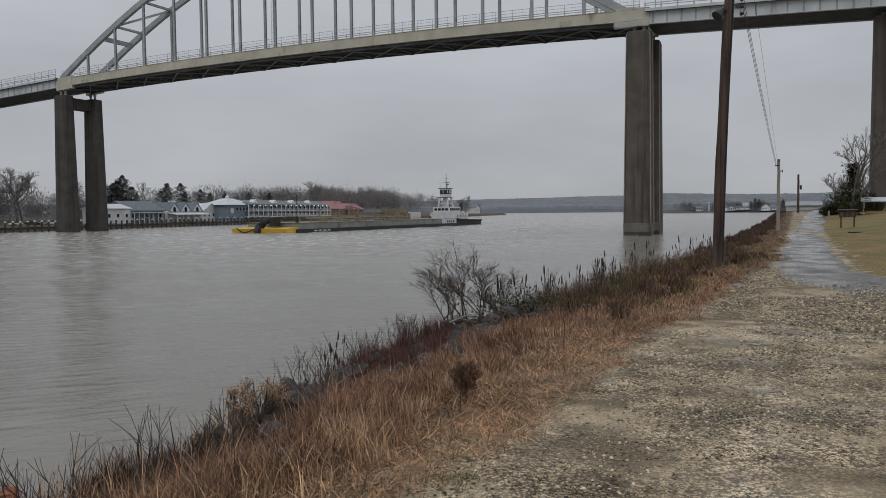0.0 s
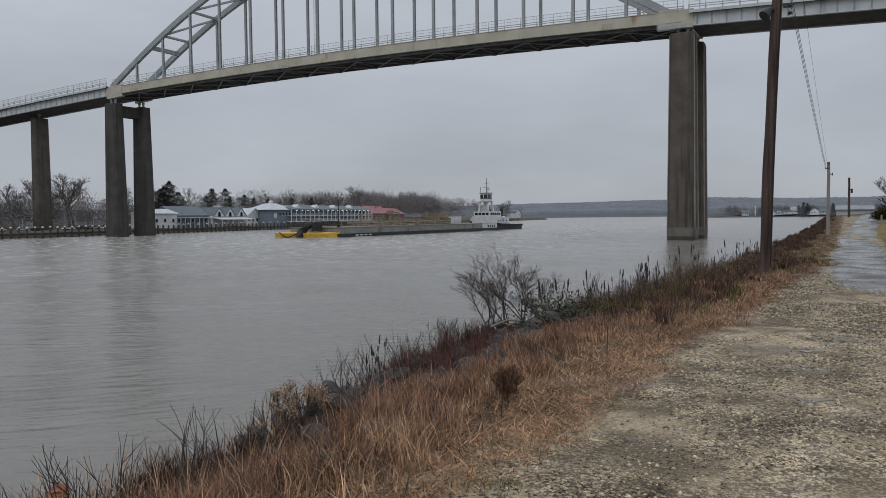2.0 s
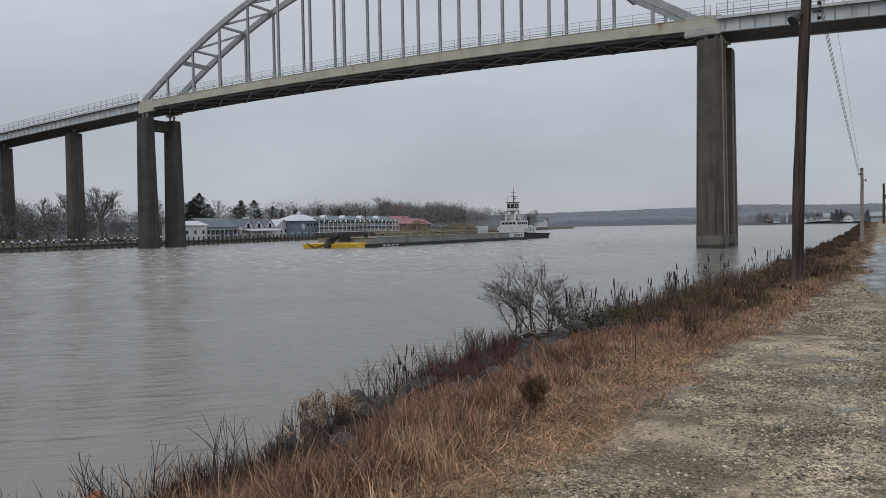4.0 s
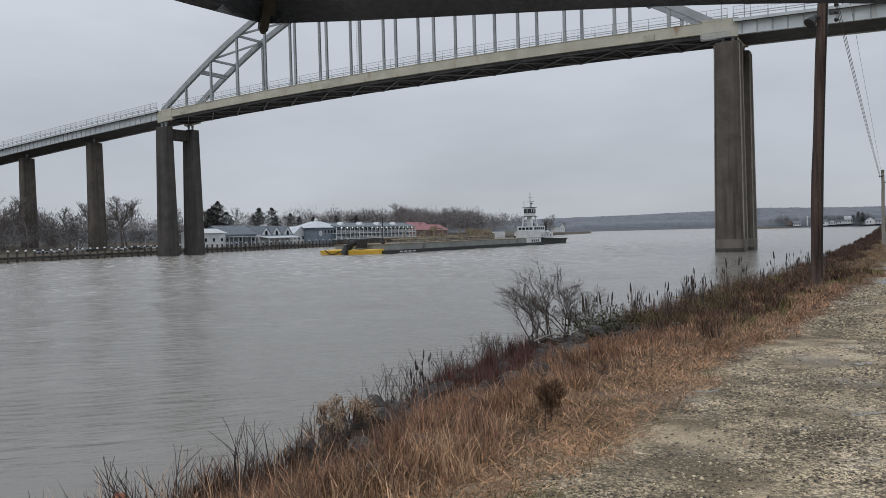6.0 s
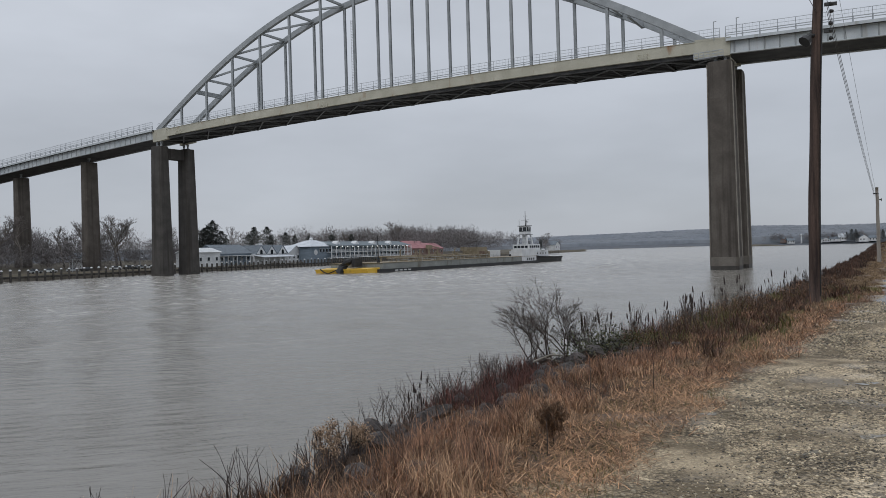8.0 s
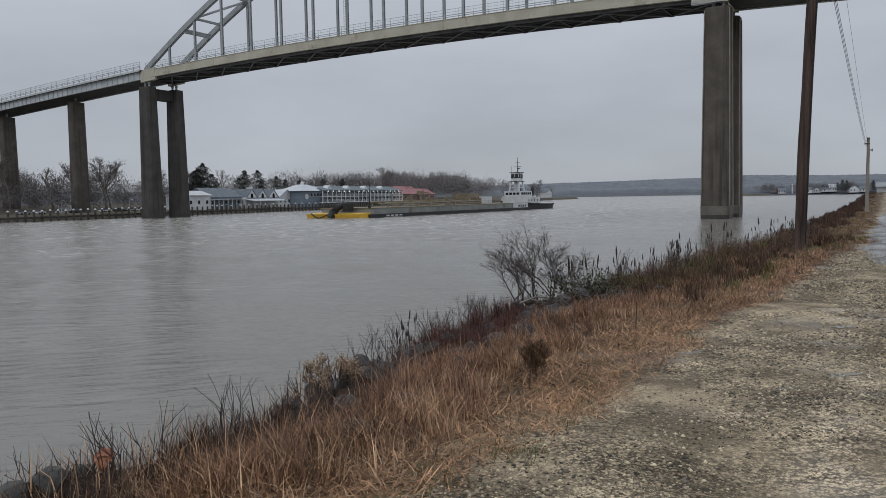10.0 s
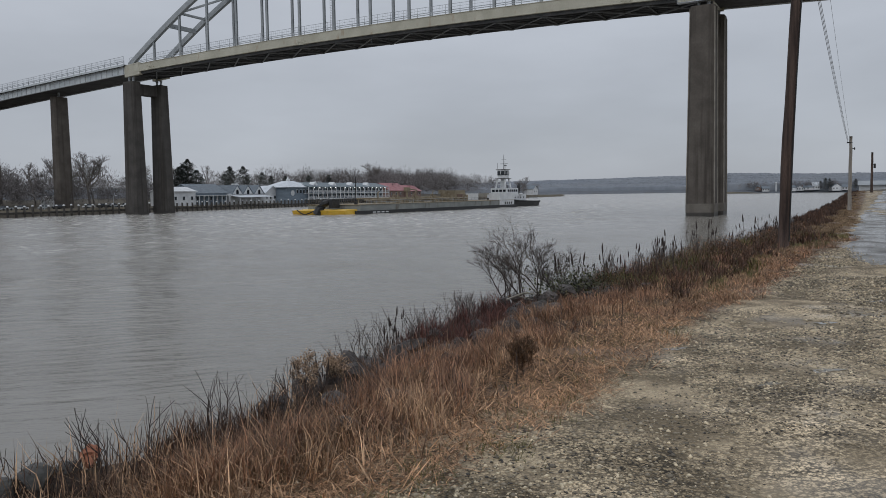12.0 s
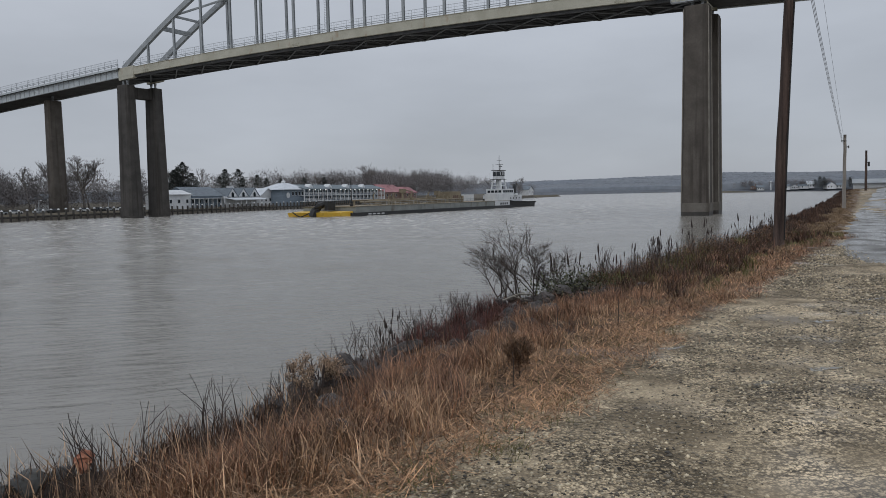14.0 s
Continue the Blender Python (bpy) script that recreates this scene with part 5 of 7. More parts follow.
d3 = rng.normal(0, 1, (n, 3))
d3 /= np.linalg.norm(d3, axis=1, keepdims=True)
b = d3 * (0.125 * rng.random((n, 1)) ** 0.6 * (1 + 0.25 * np.sin(7 * d3[:, :1] + 5 * d3[:, 2:]))) * np.array((1, 1, 1.05)) + np.array((0, 0, 0.2))
v, t = blades(b, rng.uniform(0.015, 0.04, n), rng.uniform(0.003, 0.007, n), rng.uniform(0, 6.28, n), rng.uniform(0.0, 1.4, n), rng.uniform(0, 0.5, n))
part("seed_ball", tri_mesh("seed_ball", v, t, LEAFW), None, ball)
part("stalk", seg_mesh("stalk", [((0.02, -0.02, -0.03), (0.0, 0, 0.2), 0.006, 0.005)], TWIG, 5), None, ball)
for x, y, h in ((0.10, 6.0, 0.30), (-0.32, 5.55, 0.18), (0.62, 8.1, 0.42), (1.35, 8.6, 0.4)):
    part("dry_stalk", seg_mesh("dry_stalk", [((0, 0, -0.03), (0.01, 0.005, h * 0.55), 0.005, 0.004), ((0.01, 0.005, h * 0.55), (0.0, 0.01, h), 0.004, 0.002)], TWIG, 5), None,
         thing("dead_stalk", "single dead weed stalk in the straw", "plant", Matrix.Translation(on_bank(x, y)), "dead stalks"))


# tall dead stalks with dark seed spikes
def seed_stalk(k):
    r = random.Random(k)
    o = thing("seed_stalk", "dead weed stalk with a dark seed spike", "plant", None, "seed stalks")
    h = r.uniform(0.5, 0.8)
    segs, spikes = [], []
    bent = r.uniform(-0.06, 0.06)
    segs.append(((0, 0, -0.1), (bent * 0.5, 0, h * 0.6), 0.006, 0.005))
    segs.append(((bent * 0.5, 0, h * 0.6), (bent, 0, h), 0.005, 0.004))
    spikes.append(((bent, 0, h - 0.02), (bent * 1.2, 0.0, h + r.uniform(0.12, 0.22)), 0.016, 0.010))
    for _ in range(r.randint(0, 3)):
        a, z = r.uniform(0, 6.28), h * r.uniform(0.55, 0.85)
        q = Vector((bent + math.cos(a) * 0.08, math.sin(a) * 0.08, z + 0.12))
        segs.append(((bent * 0.7, 0, z), tuple(q), 0.004, 0.003))
        spikes.append((tuple(q), (q.x * 1.1, q.y * 1.1, q.z + r.uniform(0.06, 0.14)), 0.013, 0.008))
    part("stalk", seg_mesh("stalk", segs, TWIG, 4), None, o)
    for sp in spikes:
        bm = B()
        a, b = Vector(sp[0]), Vector(sp[1])
        tube(bm, [a, a.lerp(b, 0.2), a.lerp(b, 0.7), b], [0.006, sp[2], sp[3] * 1.2, 0.004], 7)
        part("seed_head", bm, SEED, o, "dark brown seed spike")
    return o


kinds = [seed_stalk(k) for k in range(5)]
spots = [(-1.02, 6.75), (-0.95, 6.65)]
for i in range(84):
    s = random.choice((random.uniform(11.5, 14.0), random.uniform(14.0, 19.5), random.uniform(15.0, 27.0), random.uniform(20, 34)))
    spots.append(at_sc(s, float(near_edge(s)) + random.uniform(-0.75, 0.35)))
for i in range(10):
    s = random.uniform(4.0, 7.5)
    spots.append(at_sc(s, float(near_edge(s)) + random.uniform(-0.2, 0.6)))
for i, (x, y) in enumerate(spots):
    k = 0.55 if i < 2 or i >= 86 else random.uniform(0.75, 1.25)
    m = pose(*on_bank(x, y), random.uniform(-7, 7), random.uniform(-7, 7), random.uniform(0, 360)) @ Matrix.Scale(k, 4)
    if i < 5:
        kinds[i].matrix_world = m
    else:
        copy_thing(kinds[i % 5], m)
# a pale dead branch among the rocks
part("dead_branch", seg_mesh("dead_branch", [((0, 0, 0), (0.22, 0.10, 0.07), 0.013, 0.011), ((0.22, 0.10, 0.07), (0.40, 0.12, 0.06), 0.011, 0.006), ((0.15, 0.06, 0.04), (0.34, -0.02, 0.0), 0.008, 0.004)], CONCL, 6), None).location = on_bank(0.05, 9.75, 0.24)
tagged(bpy.data.objects["dead_branch"], "pale bare driftwood branch on the riprap", "branch")

# ---- trees ----


def tree_parts(seed, h, depth=4, spread=0.5):
    r = random.Random(seed)
    segs = []
    grow(segs, r, Vector((0, 0, -0.3)), Vector((r.uniform(-.05, .05), r.uniform(-.05, .05), 1)).normalized(), h * 0.32, h * 0.022, depth, (2, 4), spread, 0.22, 0.68, 3, h * 0.0011)
    top = max(s[1][2] for s in segs)
    k = h / top
    segs = [(tuple(np.array(s[0]) * k), tuple(np.array(s[1]) * k), s[2], s[3], s[4]) for s in segs]
    return seg_mesh("trunk", [s[:4] for s in segs if s[4] >= depth - 1], BARK, 5), seg_mesh("crown", [s[:4] for s in segs if s[4] < depth - 1], CROWN, 3)


def bare_tree(seed, h, label, spread=0.5, group="bare trees", depth=5):
    o = thing("bare_tree", label, "tree", None, group)
    a, b = tree_parts(seed, h, depth, spread)
    part("trunk", a, None, o)
    part("crown", b, None, o, "bare grey-brown branches")
    return o


def conifer(seed, h, label, wide=0.22):
    o = thing("evergreen_tree", label, "tree", None, "evergreen trees")
    part("trunk", seg_mesh("trunk", [((0, 0, -0.3), (0, 0, h * 0.9), h * 0.02, h * 0.004)], BARK, 6), None, o)
    r = np.random.default_rng(seed)
    n = 3200
    u = r.random(n) ** 0.8
    z = h * (0.10 + 0.9 * u)
    rad = h * wide * (1 - u ** 3.2) ** 0.8 * (0.75 + 0.35 * np.sin(u * 37 + seed)) * r.uniform(0.35, 1.1, n) + 0.05
    a = r.uniform(0, 6.28, n)
    b = np.stack([np.cos(a) * rad, np.sin(a) * rad, z], -1)
    v, t = blades(b, r.uniform(0.03, 0.06, n) * h, r.uniform(0.014, 0.03, n) * h, a, r.uniform(0.9, 2.0, n), r.uniform(0, 0.6, n))
    part("crown", tri_mesh("crown", v, t, FIRLEAF), None, o, "dense dark foliage, greyed for haze")
    return o


def scatter(kinds, spots):
    used = set()
    for i, (x, y, z, k) in enumerate(spots):
        j = i % len(kinds)
        m = pose(x, y, z, 0, 0, random.uniform(0, 360)) @ Matrix.Scale(k, 4)
        if j in used:
            copy_thing(kinds[j], m)
        else:
            used.add(j)
            kinds[j].matrix_world = m


def far_spot(s, back):
    x, y = at_sc(s, float(far_edge(s)) - back)
    return x, y, gz(x, y)


def woods(name, n, tall, tri_n, place_fn, material, label, wide=0.33, length=0.09, thick=0.009, dense=0.5):
    """Bare far woods: crowns of very many fine upswept twigs."""
    vs, ts, off = [], [], 0
    for i in range(n):
        x, y, z = place_fn(i)
        h = random.uniform(*tall)
        d = rng.normal(0, 1, (tri_n, 3))
        d /= np.linalg.norm(d, axis=1, keepdims=True)
        q = rng.uniform(0, 6.28, 3)
        lobe = 0.82 + 0.18 * np.sin(d[:, :1] * 5 + q[0]) * np.sin(d[:, 1:2] * 5 + q[1]) + 0.1 * np.sin(d[:, 2:] * 7 + q[2])
        inner = np.arange(tri_n) < tri_n * dense
        rad = np.where(inner[:, None], 0.85, 1.0) * rng.random((tri_n, 1)) ** 0.4 * lobe
        b = d * rad * np.array((h * wide, h * wide, h * 0.42)) + np.array((x, y, z + h * 0.46))
        up = d * np.where(inner, 0.6, 1.0)[:, None] + np.array((0, 0, 0.4)) + rng.normal(0, 1, (tri_n, 3)) * np.where(inner, 0.8, 0.3)[:, None]
        up /= np.linalg.norm(up, axis=1, keepdims=True)
        v, t = blades(b, rng.uniform(0.6, 1.4, tri_n) * h * length * np.where(inner, 0.8, 1), rng.uniform(0.6, 1.4, tri_n) * h * thick * np.where(inner, 2.2, 1), np.arctan2(up[:, 1], up[:, 0]), np.arccos(np.clip(up[:, 2], -1, 1)), rng.uniform(-0.4, 0.4, tri_n))
        vs.append(v)
        ts.append(t + off)
        off += len(v)
    me = tri_mesh(name, np.concatenate(vs), np.concatenate(ts), material)
    return tagged(new(name, me), label, "woods", kind="stuff")


def town_wood(i):
    s = random.uniform(40, 380)
    back = random.uniform(72, 170)
    return far_spot(s, back)


def head_wood(i):
    return far_spot(random.uniform(375, 600), random.uniform(16, 120))


def west_wood(i):
    return far_spot(random.uniform(20, 205), random.uniform(45, 130))


def point_wood(i):
    return far_spot(random.uniform(598, 690), random.uniform(8, 30))


def shore_tree(i):
    a, r = radians(random.uniform(17.0, 27)), random.uniform(879, 888)
    x, y = r * math.sin(a), r * math.cos(a)
    return x, y, gz(x, y) - 0.4


def rear_wood(i):
    return far_spot(random.uniform(430, 585), random.uniform(30, 100))


def scrub(i):
    s = random.uniform(20, 203)
    return far_spot(s, random.uniform(17, 60))


woods("town_woods", 200, (12, 19), 540, town_wood, WOODS, "leafless woods behind the far waterfront", wide=0.42, length=0.075, thick=0.0065)
woods("headland_woods", 110, (18, 25), 760, head_wood, WOODS, "leafless woods on the headland", wide=0.44, length=0.075, thick=0.0065)
woods("headland_woods", 30, (22, 28), 800, rear_wood, WOODS, "tall leafless trees on the headland", wide=0.40, length=0.075, thick=0.006)
woods("headland_woods", 14, (9, 15), 500, point_wood, WOODS, "bare trees on the low point beyond the headland", wide=0.40, length=0.10, thick=0.006)
woods("west_woods", 120, (14, 20), 640, west_wood, WOODS, "leafless woods beyond the bridge approach", dense=0.6, wide=0.44, length=0.075, thick=0.0065)
woods("waterside_scrub", 260, (6, 12), 320, scrub, SCRUBM, "dark leafless scrub behind the boardwalk", wide=0.5, length=0.08, thick=0.009, dense=0.75)
woods("shore_trees", 60, (6, 12), 260, shore_tree, WOODS, "bare trees among the distant shore houses", wide=0.42, length=0.10, thick=0.012)
# distant wooded ridge, tinted for haze: rows of treetops, one behind another, each a solid hedge with an uneven top
vs, ts, off = [], [], 0
az = np.radians(np.linspace(-44, 38, 1500))
for r in np.linspace(1334, 1670, 15):
    top = np.zeros(len(az))
    for f in (23, 61, 140, 310, 700, 1300):
        top += np.sin(az * f * rng.uniform(0.9, 1.1) + rng.uniform(0, 6.28)) / f ** 0.45
    top = 6.5 + 1.6 * top + rng.normal(0, 0.35, len(az))
    rows = []
    for dr, lift in ((0, None), (0.3, 0.8), (1.2, 1.0), (3.0, None)):
        near = (r + dr) / (1 + 0.5 * sstep(radians(13.5), radians(16.5), az))
        x, y = near * np.sin(az), near * np.cos(az)
        z = ground_z(x, y)
        rows.append(np.stack([x, y, z - 3 if lift is None else z + top * lift], -1))
    v = np.stack(rows, 0)
    i = np.arange(v.shape[0] * v.shape[1]).reshape(v.shape[:2]) + off
    q = np.stack([i[:-1, :-1], i[:-1, 1:], i[1:, 1:], i[1:, :-1]], -1).reshape(-1, 4)
    vs.append(v.reshape(-1, 3))
    ts += [q[:, (0, 1, 2)], q[:, (0, 2, 3)]]
    off += i.size
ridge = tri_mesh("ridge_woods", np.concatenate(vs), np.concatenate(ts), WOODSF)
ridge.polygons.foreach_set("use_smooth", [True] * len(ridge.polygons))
tagged(new("ridge_woods", ridge), "distant wooded ridge across the water, haze in its blue-grey colour", "woods", kind="stuff")

big_trees = [bare_tree(500 + k, 16.0, "tall leafless tree behind the far waterfront", 0.62) for k in range(5)]
spots = []
for s, back, k in ((182, 40, 1.2), (187, 46, 1.3), (192, 50, 1.1), (176, 52, 1.15), (166, 50, 1.0), (152, 55, 1.0), (140, 50, 1.0), (128, 55, 1.05), (113, 45, 0.95),
                   (224, 60, 1.05), (229, 66, 1.0), (262, 70, 0.85), (286, 76, 1.0), (305, 80, 0.9), (330, 78, 0.9), (372, 60, 0.95), (410, 45, 1.1), (470, 40, 1.2), (665, 18, 1.0)):
    x, y, z = far_spot(s, back)
    spots.append((x, y, z, k))
scatter(big_trees, spots)
firs = [conifer(k, 12.0, "dark evergreen tree behind the far waterfront", 0.27 + 0.06 * (k % 3)) for k in range(4)]
spots = []
for s, back, k in ((216, 26, 1.4), (221, 29, 1.5), (226, 26, 1.3), (213, 30, 1.4), (219, 24, 1.3), (226, 60, 0.85), (240, 58, 0.7), (247, 62, 0.65), (252, 66, 0.7), (270, 66, 0.75), (283, 62, 1.0), (292, 66, 1.2), (299, 60, 0.9), (312, 74, 1.15), (324, 70, 1.1),
                   (335, 72, 0.9), (352, 74, 0.9), (366, 66, 0.9), (211, 48, 1.15), (380, 60, 1.0)):
    x, y, z = far_spot(s, back)
    spots.append((x, y, z, k * 0.92))
for a, r, k in ((22.5, 876, 0.85), (22.75, 878, 0.7), (22.2, 880, 0.6), (24.3, 878, 0.7)):
    x, y = r * math.sin(radians(a)), r * math.cos(radians(a))
    spots.append((x, y, gz(x, y) - 0.3, k))
scatter(firs, spots)

# ---- far waterfront ----


def far_frame(s, back, z):
    """A frame on the far bank: x along it, y away from the water."""
    x, y = at_sc(s, float(far_edge(s)) - back)
    d = US - 0.108 * UC
    d = d / np.linalg.norm(d)
    return Matrix(((d[0], -d[1], 0, x), (d[1], d[0], 0, y), (0, 0, 1, z), (0, 0, 0, 1)))


# bulkhead and boardwalk
bm = B()
prev = None
for i in range(48):
    s = -60 + i * 15.0
    x, y = at_sc(s, float(far_edge(s)) + 0.6)
    row = [bm.verts.new((x, y, -6)), bm.verts.new((x, y, -2.1))]
    if prev:
        bm.faces.new((prev[0], row[0], row[1], prev[1]))
    prev = row
bmesh.ops.solidify(bm, geom=bm.faces[:], thickness=0.6)
tagged(part("bulkhead", bm, CONCL), "weathered timber bulkhead along the far bank", "bulkhead", kind="structure")
walkw = thing("boardwalk", "grey timber boardwalk on piles along the far bank", "boardwalk", far_frame(220, -4.6, 0.0))
bm = B()
box(bm, -160, 60, -1.4, 0.2, -2.25, -2.0)
box(bm, -160, 60, -1.3, -1.1, -2.6, -2.25)
part("walkway", bm, PILEW, walkw)
bm = B()
beam(bm, (0, 0, -4.8), (0, 0, -0.5), 0.42, 0.42, (0, 1, 0))
pm = bevel(bm, 0.08)
pm = mesh_of(pm, "piling", PILEW)
bm = B()
tube(bm, [(0, 0, -0.52), (0, 0, -0.3), (0, 0, -0.1)], [0.36, 0.34, 0.1], 8)
cm = mesh_of(bm, "pile_cap", WHITE)
for i in range(86):
    x = -160 + i * 2.56
    p = part("piling", pm, None, walkw)
    p.location = (x, -1.5, random.uniform(-0.1, 0.1))
    if i % 2 == 0 or x < -20:
        part("pile_cap", cm, None, p, "white conical cap")
bm = B()
for z in (-1.55, -1.2):
    box(bm, -30, 60, -1.55, -1.45, z, z + 0.1)
part("handrail", bm, TIMBER, walkw)


def window(parent, x, y, z, w, h, arched=False):
    """A framed pane on a wall that faces -y."""
    bm = B()
    box(bm, x - w / 2 - 0.12, x + w / 2 + 0.12, y - 0.10, y + 0.02, z - 0.12, z + h + 0.12)
    f = part("window", bm, WHITE, parent)
    bm = B()
    if arched:
        pts = [(x - w / 2, z), (x + w / 2, z)] + [(x + w / 2 * math.cos(a), z + h - w / 2 + w / 2 * math.sin(a)) for a in np.linspace(0, math.pi, 9)]
        vs = [bm.verts.new((px, y - 0.13, pz)) for px, pz in pts]
        bm.faces.new(vs)
        bmesh.ops.solidify(bm, geom=bm.faces[:], thickness=0.04)
    else:
        box(bm, x - w / 2, x + w / 2, y - 0.14, y - 0.09, z, z + h)
    part("pane", bm, GLASS, f)


def gable_roof(bm, x0, x1, y0, y1, z0, z1, over=0.5, along="x", t=0.25):
    """Two sloping slabs that meet at a ridge."""
    if along == "x":
        ym = (y0 + y1) / 2
        for ya in (y0 - over, y1 + over):
            zz = z0 - over * (z1 - z0) / ((y1 - y0) / 2)
            beam(bm, ((x0 + x1) / 2, ya, zz + t / 2), ((x0 + x1) / 2, ym, z1 + t / 2), x1 - x0 + 2 * over, t, (0, 0, 1))
    else:
        xm = (x0 + x1) / 2
        for xa in (x0 - over, x1 + over):
            zz = z0 - over * (z1 - z0) / ((x1 - x0) / 2)
            beam(bm, (xa, (y0 + y1) / 2, zz + t / 2), (xm, (y0 + y1) / 2, z1 + t / 2), y1 - y0 + 2 * over, t, (0, 0, 1))


def gable_wall(bm, x0, x1, y0, y1, z0, z1, zr, along="x"):
    box(bm, x0, x1, y0, y1, z0, z1)
    if along == "x":
        ym = (y0 + y1) / 2
        ends = [[(x, y0, z1), (x, y1, z1), (x, ym, zr)] for x in (x0, x1)]
    else:
        xm = (x0 + x1) / 2
        ends = [[(x0, y, z1), (x1, y, z1), (xm, y, zr)] for y in (y0, y1)]
    a, b = [[bm.verts.new(p) for p in e] for e in ends]
    bm.faces.new(a)
    bm.faces.new(b[::-1])
    for i in range(3):
        bm.faces.new((a[i], b[i], b[(i + 1) % 3], a[(i + 1) % 3]))


def house(s0, s1, back, depth, z0, eave, ridge, wallm, roofm, label, along="x", wins=3, name="waterfront_building", category="building"):
    w = s1 - s0
    h = thing(name, label, category, far_frame((s0 + s1) / 2, back, 0), group="far waterfront buildings")
    bm = B()
    gable_wall(bm, -w / 2, w / 2, 0, depth, z0 - 1.5, eave, ridge - 0.05, along)
    part("wall", bm, wallm, h)
    bm = B()
    gable_roof(bm, -w / 2, w / 2, 0, depth, eave, ridge, 0.5, along)
    part("roof", bm, roofm, h)
    for i in range(wins):
        window(h, -w / 2 + w * (i + 0.5) / wins, 0, z0 + 1.0, min(1.1, w / wins * 0.5), 1.3)
    return h


house(192, 205, 6, 10, -0.6, 3.6, 5.2, WHITE, WHITE, "white low waterfront house with a flat parapet", wins=3)
h = house(205, 224, 7, 12, -0.8, 3.0, 6.4, BLUEWALL, SLATE, "blue-grey waterfront building with a slate roof", wins=5)
bm = B()
for i in range(8):
    box(bm, -9.5 + i * 2.6, -9.3 + i * 2.6, -2.6, -2.4, -2.0, 1.9)
box(bm, -9.6, 9.0, -2.8, 0, 1.9, 2.15)
part("porch", bm, WHITE, h, "white porch with thin posts")
# gabled white hall: three gables to the water over a pale awning roof
h = thing("gabled_hall", "white waterfront hall with three gables and arched windows", "building", far_frame(236, 6, 0), group="far waterfront buildings")
bm = B()
box(bm, -12, 12, 0, 11, -2.2, 2.6)
for x in (-6.5, 0.5, 8.0):
    gable_wall(bm, x - 3.3, x + 3.3, 0.0, 10, 1.0, 2.6, 6.0, "y")
part("wall", bm, WHITE, h)
bm = B()
for x in (-6.5, 0.5, 8.0):
    gable_roof(bm, x - 3.3, x + 3.3, 0, 10, 2.6, 6.0, 0.3, "y")
part("roof", bm, SLATE, h)
for x in (-6.5, 0.5, 8.0):
    window(h, x, 0, 2.3, 1.6, 2.0, True)
bm = B()
beam(bm, (0, -5.0, 1.1), (0, 0, 1.9), 22, 0.25)
part("awning", bm, PALEROOF, h, "pale sloping awning roof")
for i in range(7):
    bm = B()
    box(bm, -10.6 + i * 3.5, -10.4 + i * 3.5, -4.8, -4.6, -2.0, 1.1)
    part("post", bm, WHITE, h)
bm = B()
box(bm, -4.0, -1.8, 3, 5, 5.0, 6.8)
part("cupola", bm, WHITE, h)
h = house(250, 262, 8, 10, -0.8, 2.4, 5.8, WHITE, PALEROOF, "white gabled waterfront building", along="y", wins=4)
house(263, 269, 10, 8, -0.8, 2.4, 4.8, WHITE, SLATE, "small white gabled house", along="y", wins=2)
# pavilion with a pyramid roof
h = thing("pavilion", "blue-grey pavilion with a pale hipped roof and clock", "building", far_frame(268, 1.5, 0), group="far waterfront buildings")
bm = B()
box(bm, -9, 9, 0, 12, -2.2, 5.2)
part("wall", bm, BLUEWALL, h)
bm = B()
lo = [bm.verts.new(p) for p in ((-10.4, -1.4, 5.2), (10.4, -1.4, 5.2), (10.4, 13.4, 5.2), (-10.4, 13.4, 5.2))]
hi = [bm.verts.new(p) for p in ((-2.2, 4.6, 8.2), (2.2, 4.6, 8.2), (2.2, 7.4, 8.2), (-2.2, 7.4, 8.2))]
for i in range(4):
    bm.faces.new((lo[i], lo[(i + 1) % 4], hi[(i + 1) % 4], hi[i]))
bm.faces.new(hi)
bm.faces.new(lo[::-1])
part("roof", bm, PALEROOF, h)
bm = B()
tube(bm, [(0, 6, 8.2), (0, 6, 9.0), (0, 6, 9.3), (0, 6, 10.3)], [0.9, 0.9, 0.3, 0.05], 8)
part("cupola", bm, WHITE, h)
bm = B()
tube(bm, [(-5.2, -0.16, 2.6), (-5.2, 0.0, 2.6)], 1.3, 20)
part("clock_face", bm, WHITE, h, "round white sign disc")
for i in range(4):
    window(h, -1.5 + i * 2.6, 0, 2.6, 1.4, 1.5)
# long two-storey restaurant on piles
h = thing("restaurant", "long two-storey waterfront restaurant with white galleries", "building", far_frame(311, 0, 0), group="far waterfront buildings")
bm = B()
box(bm, -38, 40, 3.0, 14, -1.9, 5.4)
part("wall", bm, BLUEWALL, h)
bm = B()
gable_roof(bm, -38, 40, -0.5, 14, 5.4, 7.4, 0.8)
part("roof", bm, TEAL, h)
for z in (-0.1, 2.6):
    bm = B()
    box(bm, -39, 41, -1.2, 3.0, z - 0.3, z)
    part("gallery_floor", bm, WHITE, h)
    bm = B()
    for zz in (0.5, 1.0):
        box(bm, -39, 41, -1.2, -1.08, z + zz, z + zz + 0.12)
    for i in range(54):
        box(bm, -39 + i * 1.5, -38.93 + i * 1.5, -1.18, -1.1, z, z + 1.0)
    part("balustrade", bm, WHITE, h)
bm = B()
beam(bm, (0, 0, 0), (0, 0, 5.4), 0.32, 0.32, (0, 1, 0))
pm = mesh_of(bm, "post", WHITE)
for i in range(21):
    part("post", pm, None, h).location = (-39 + i * 4.0, -1.0, -0.1)
bm = B()
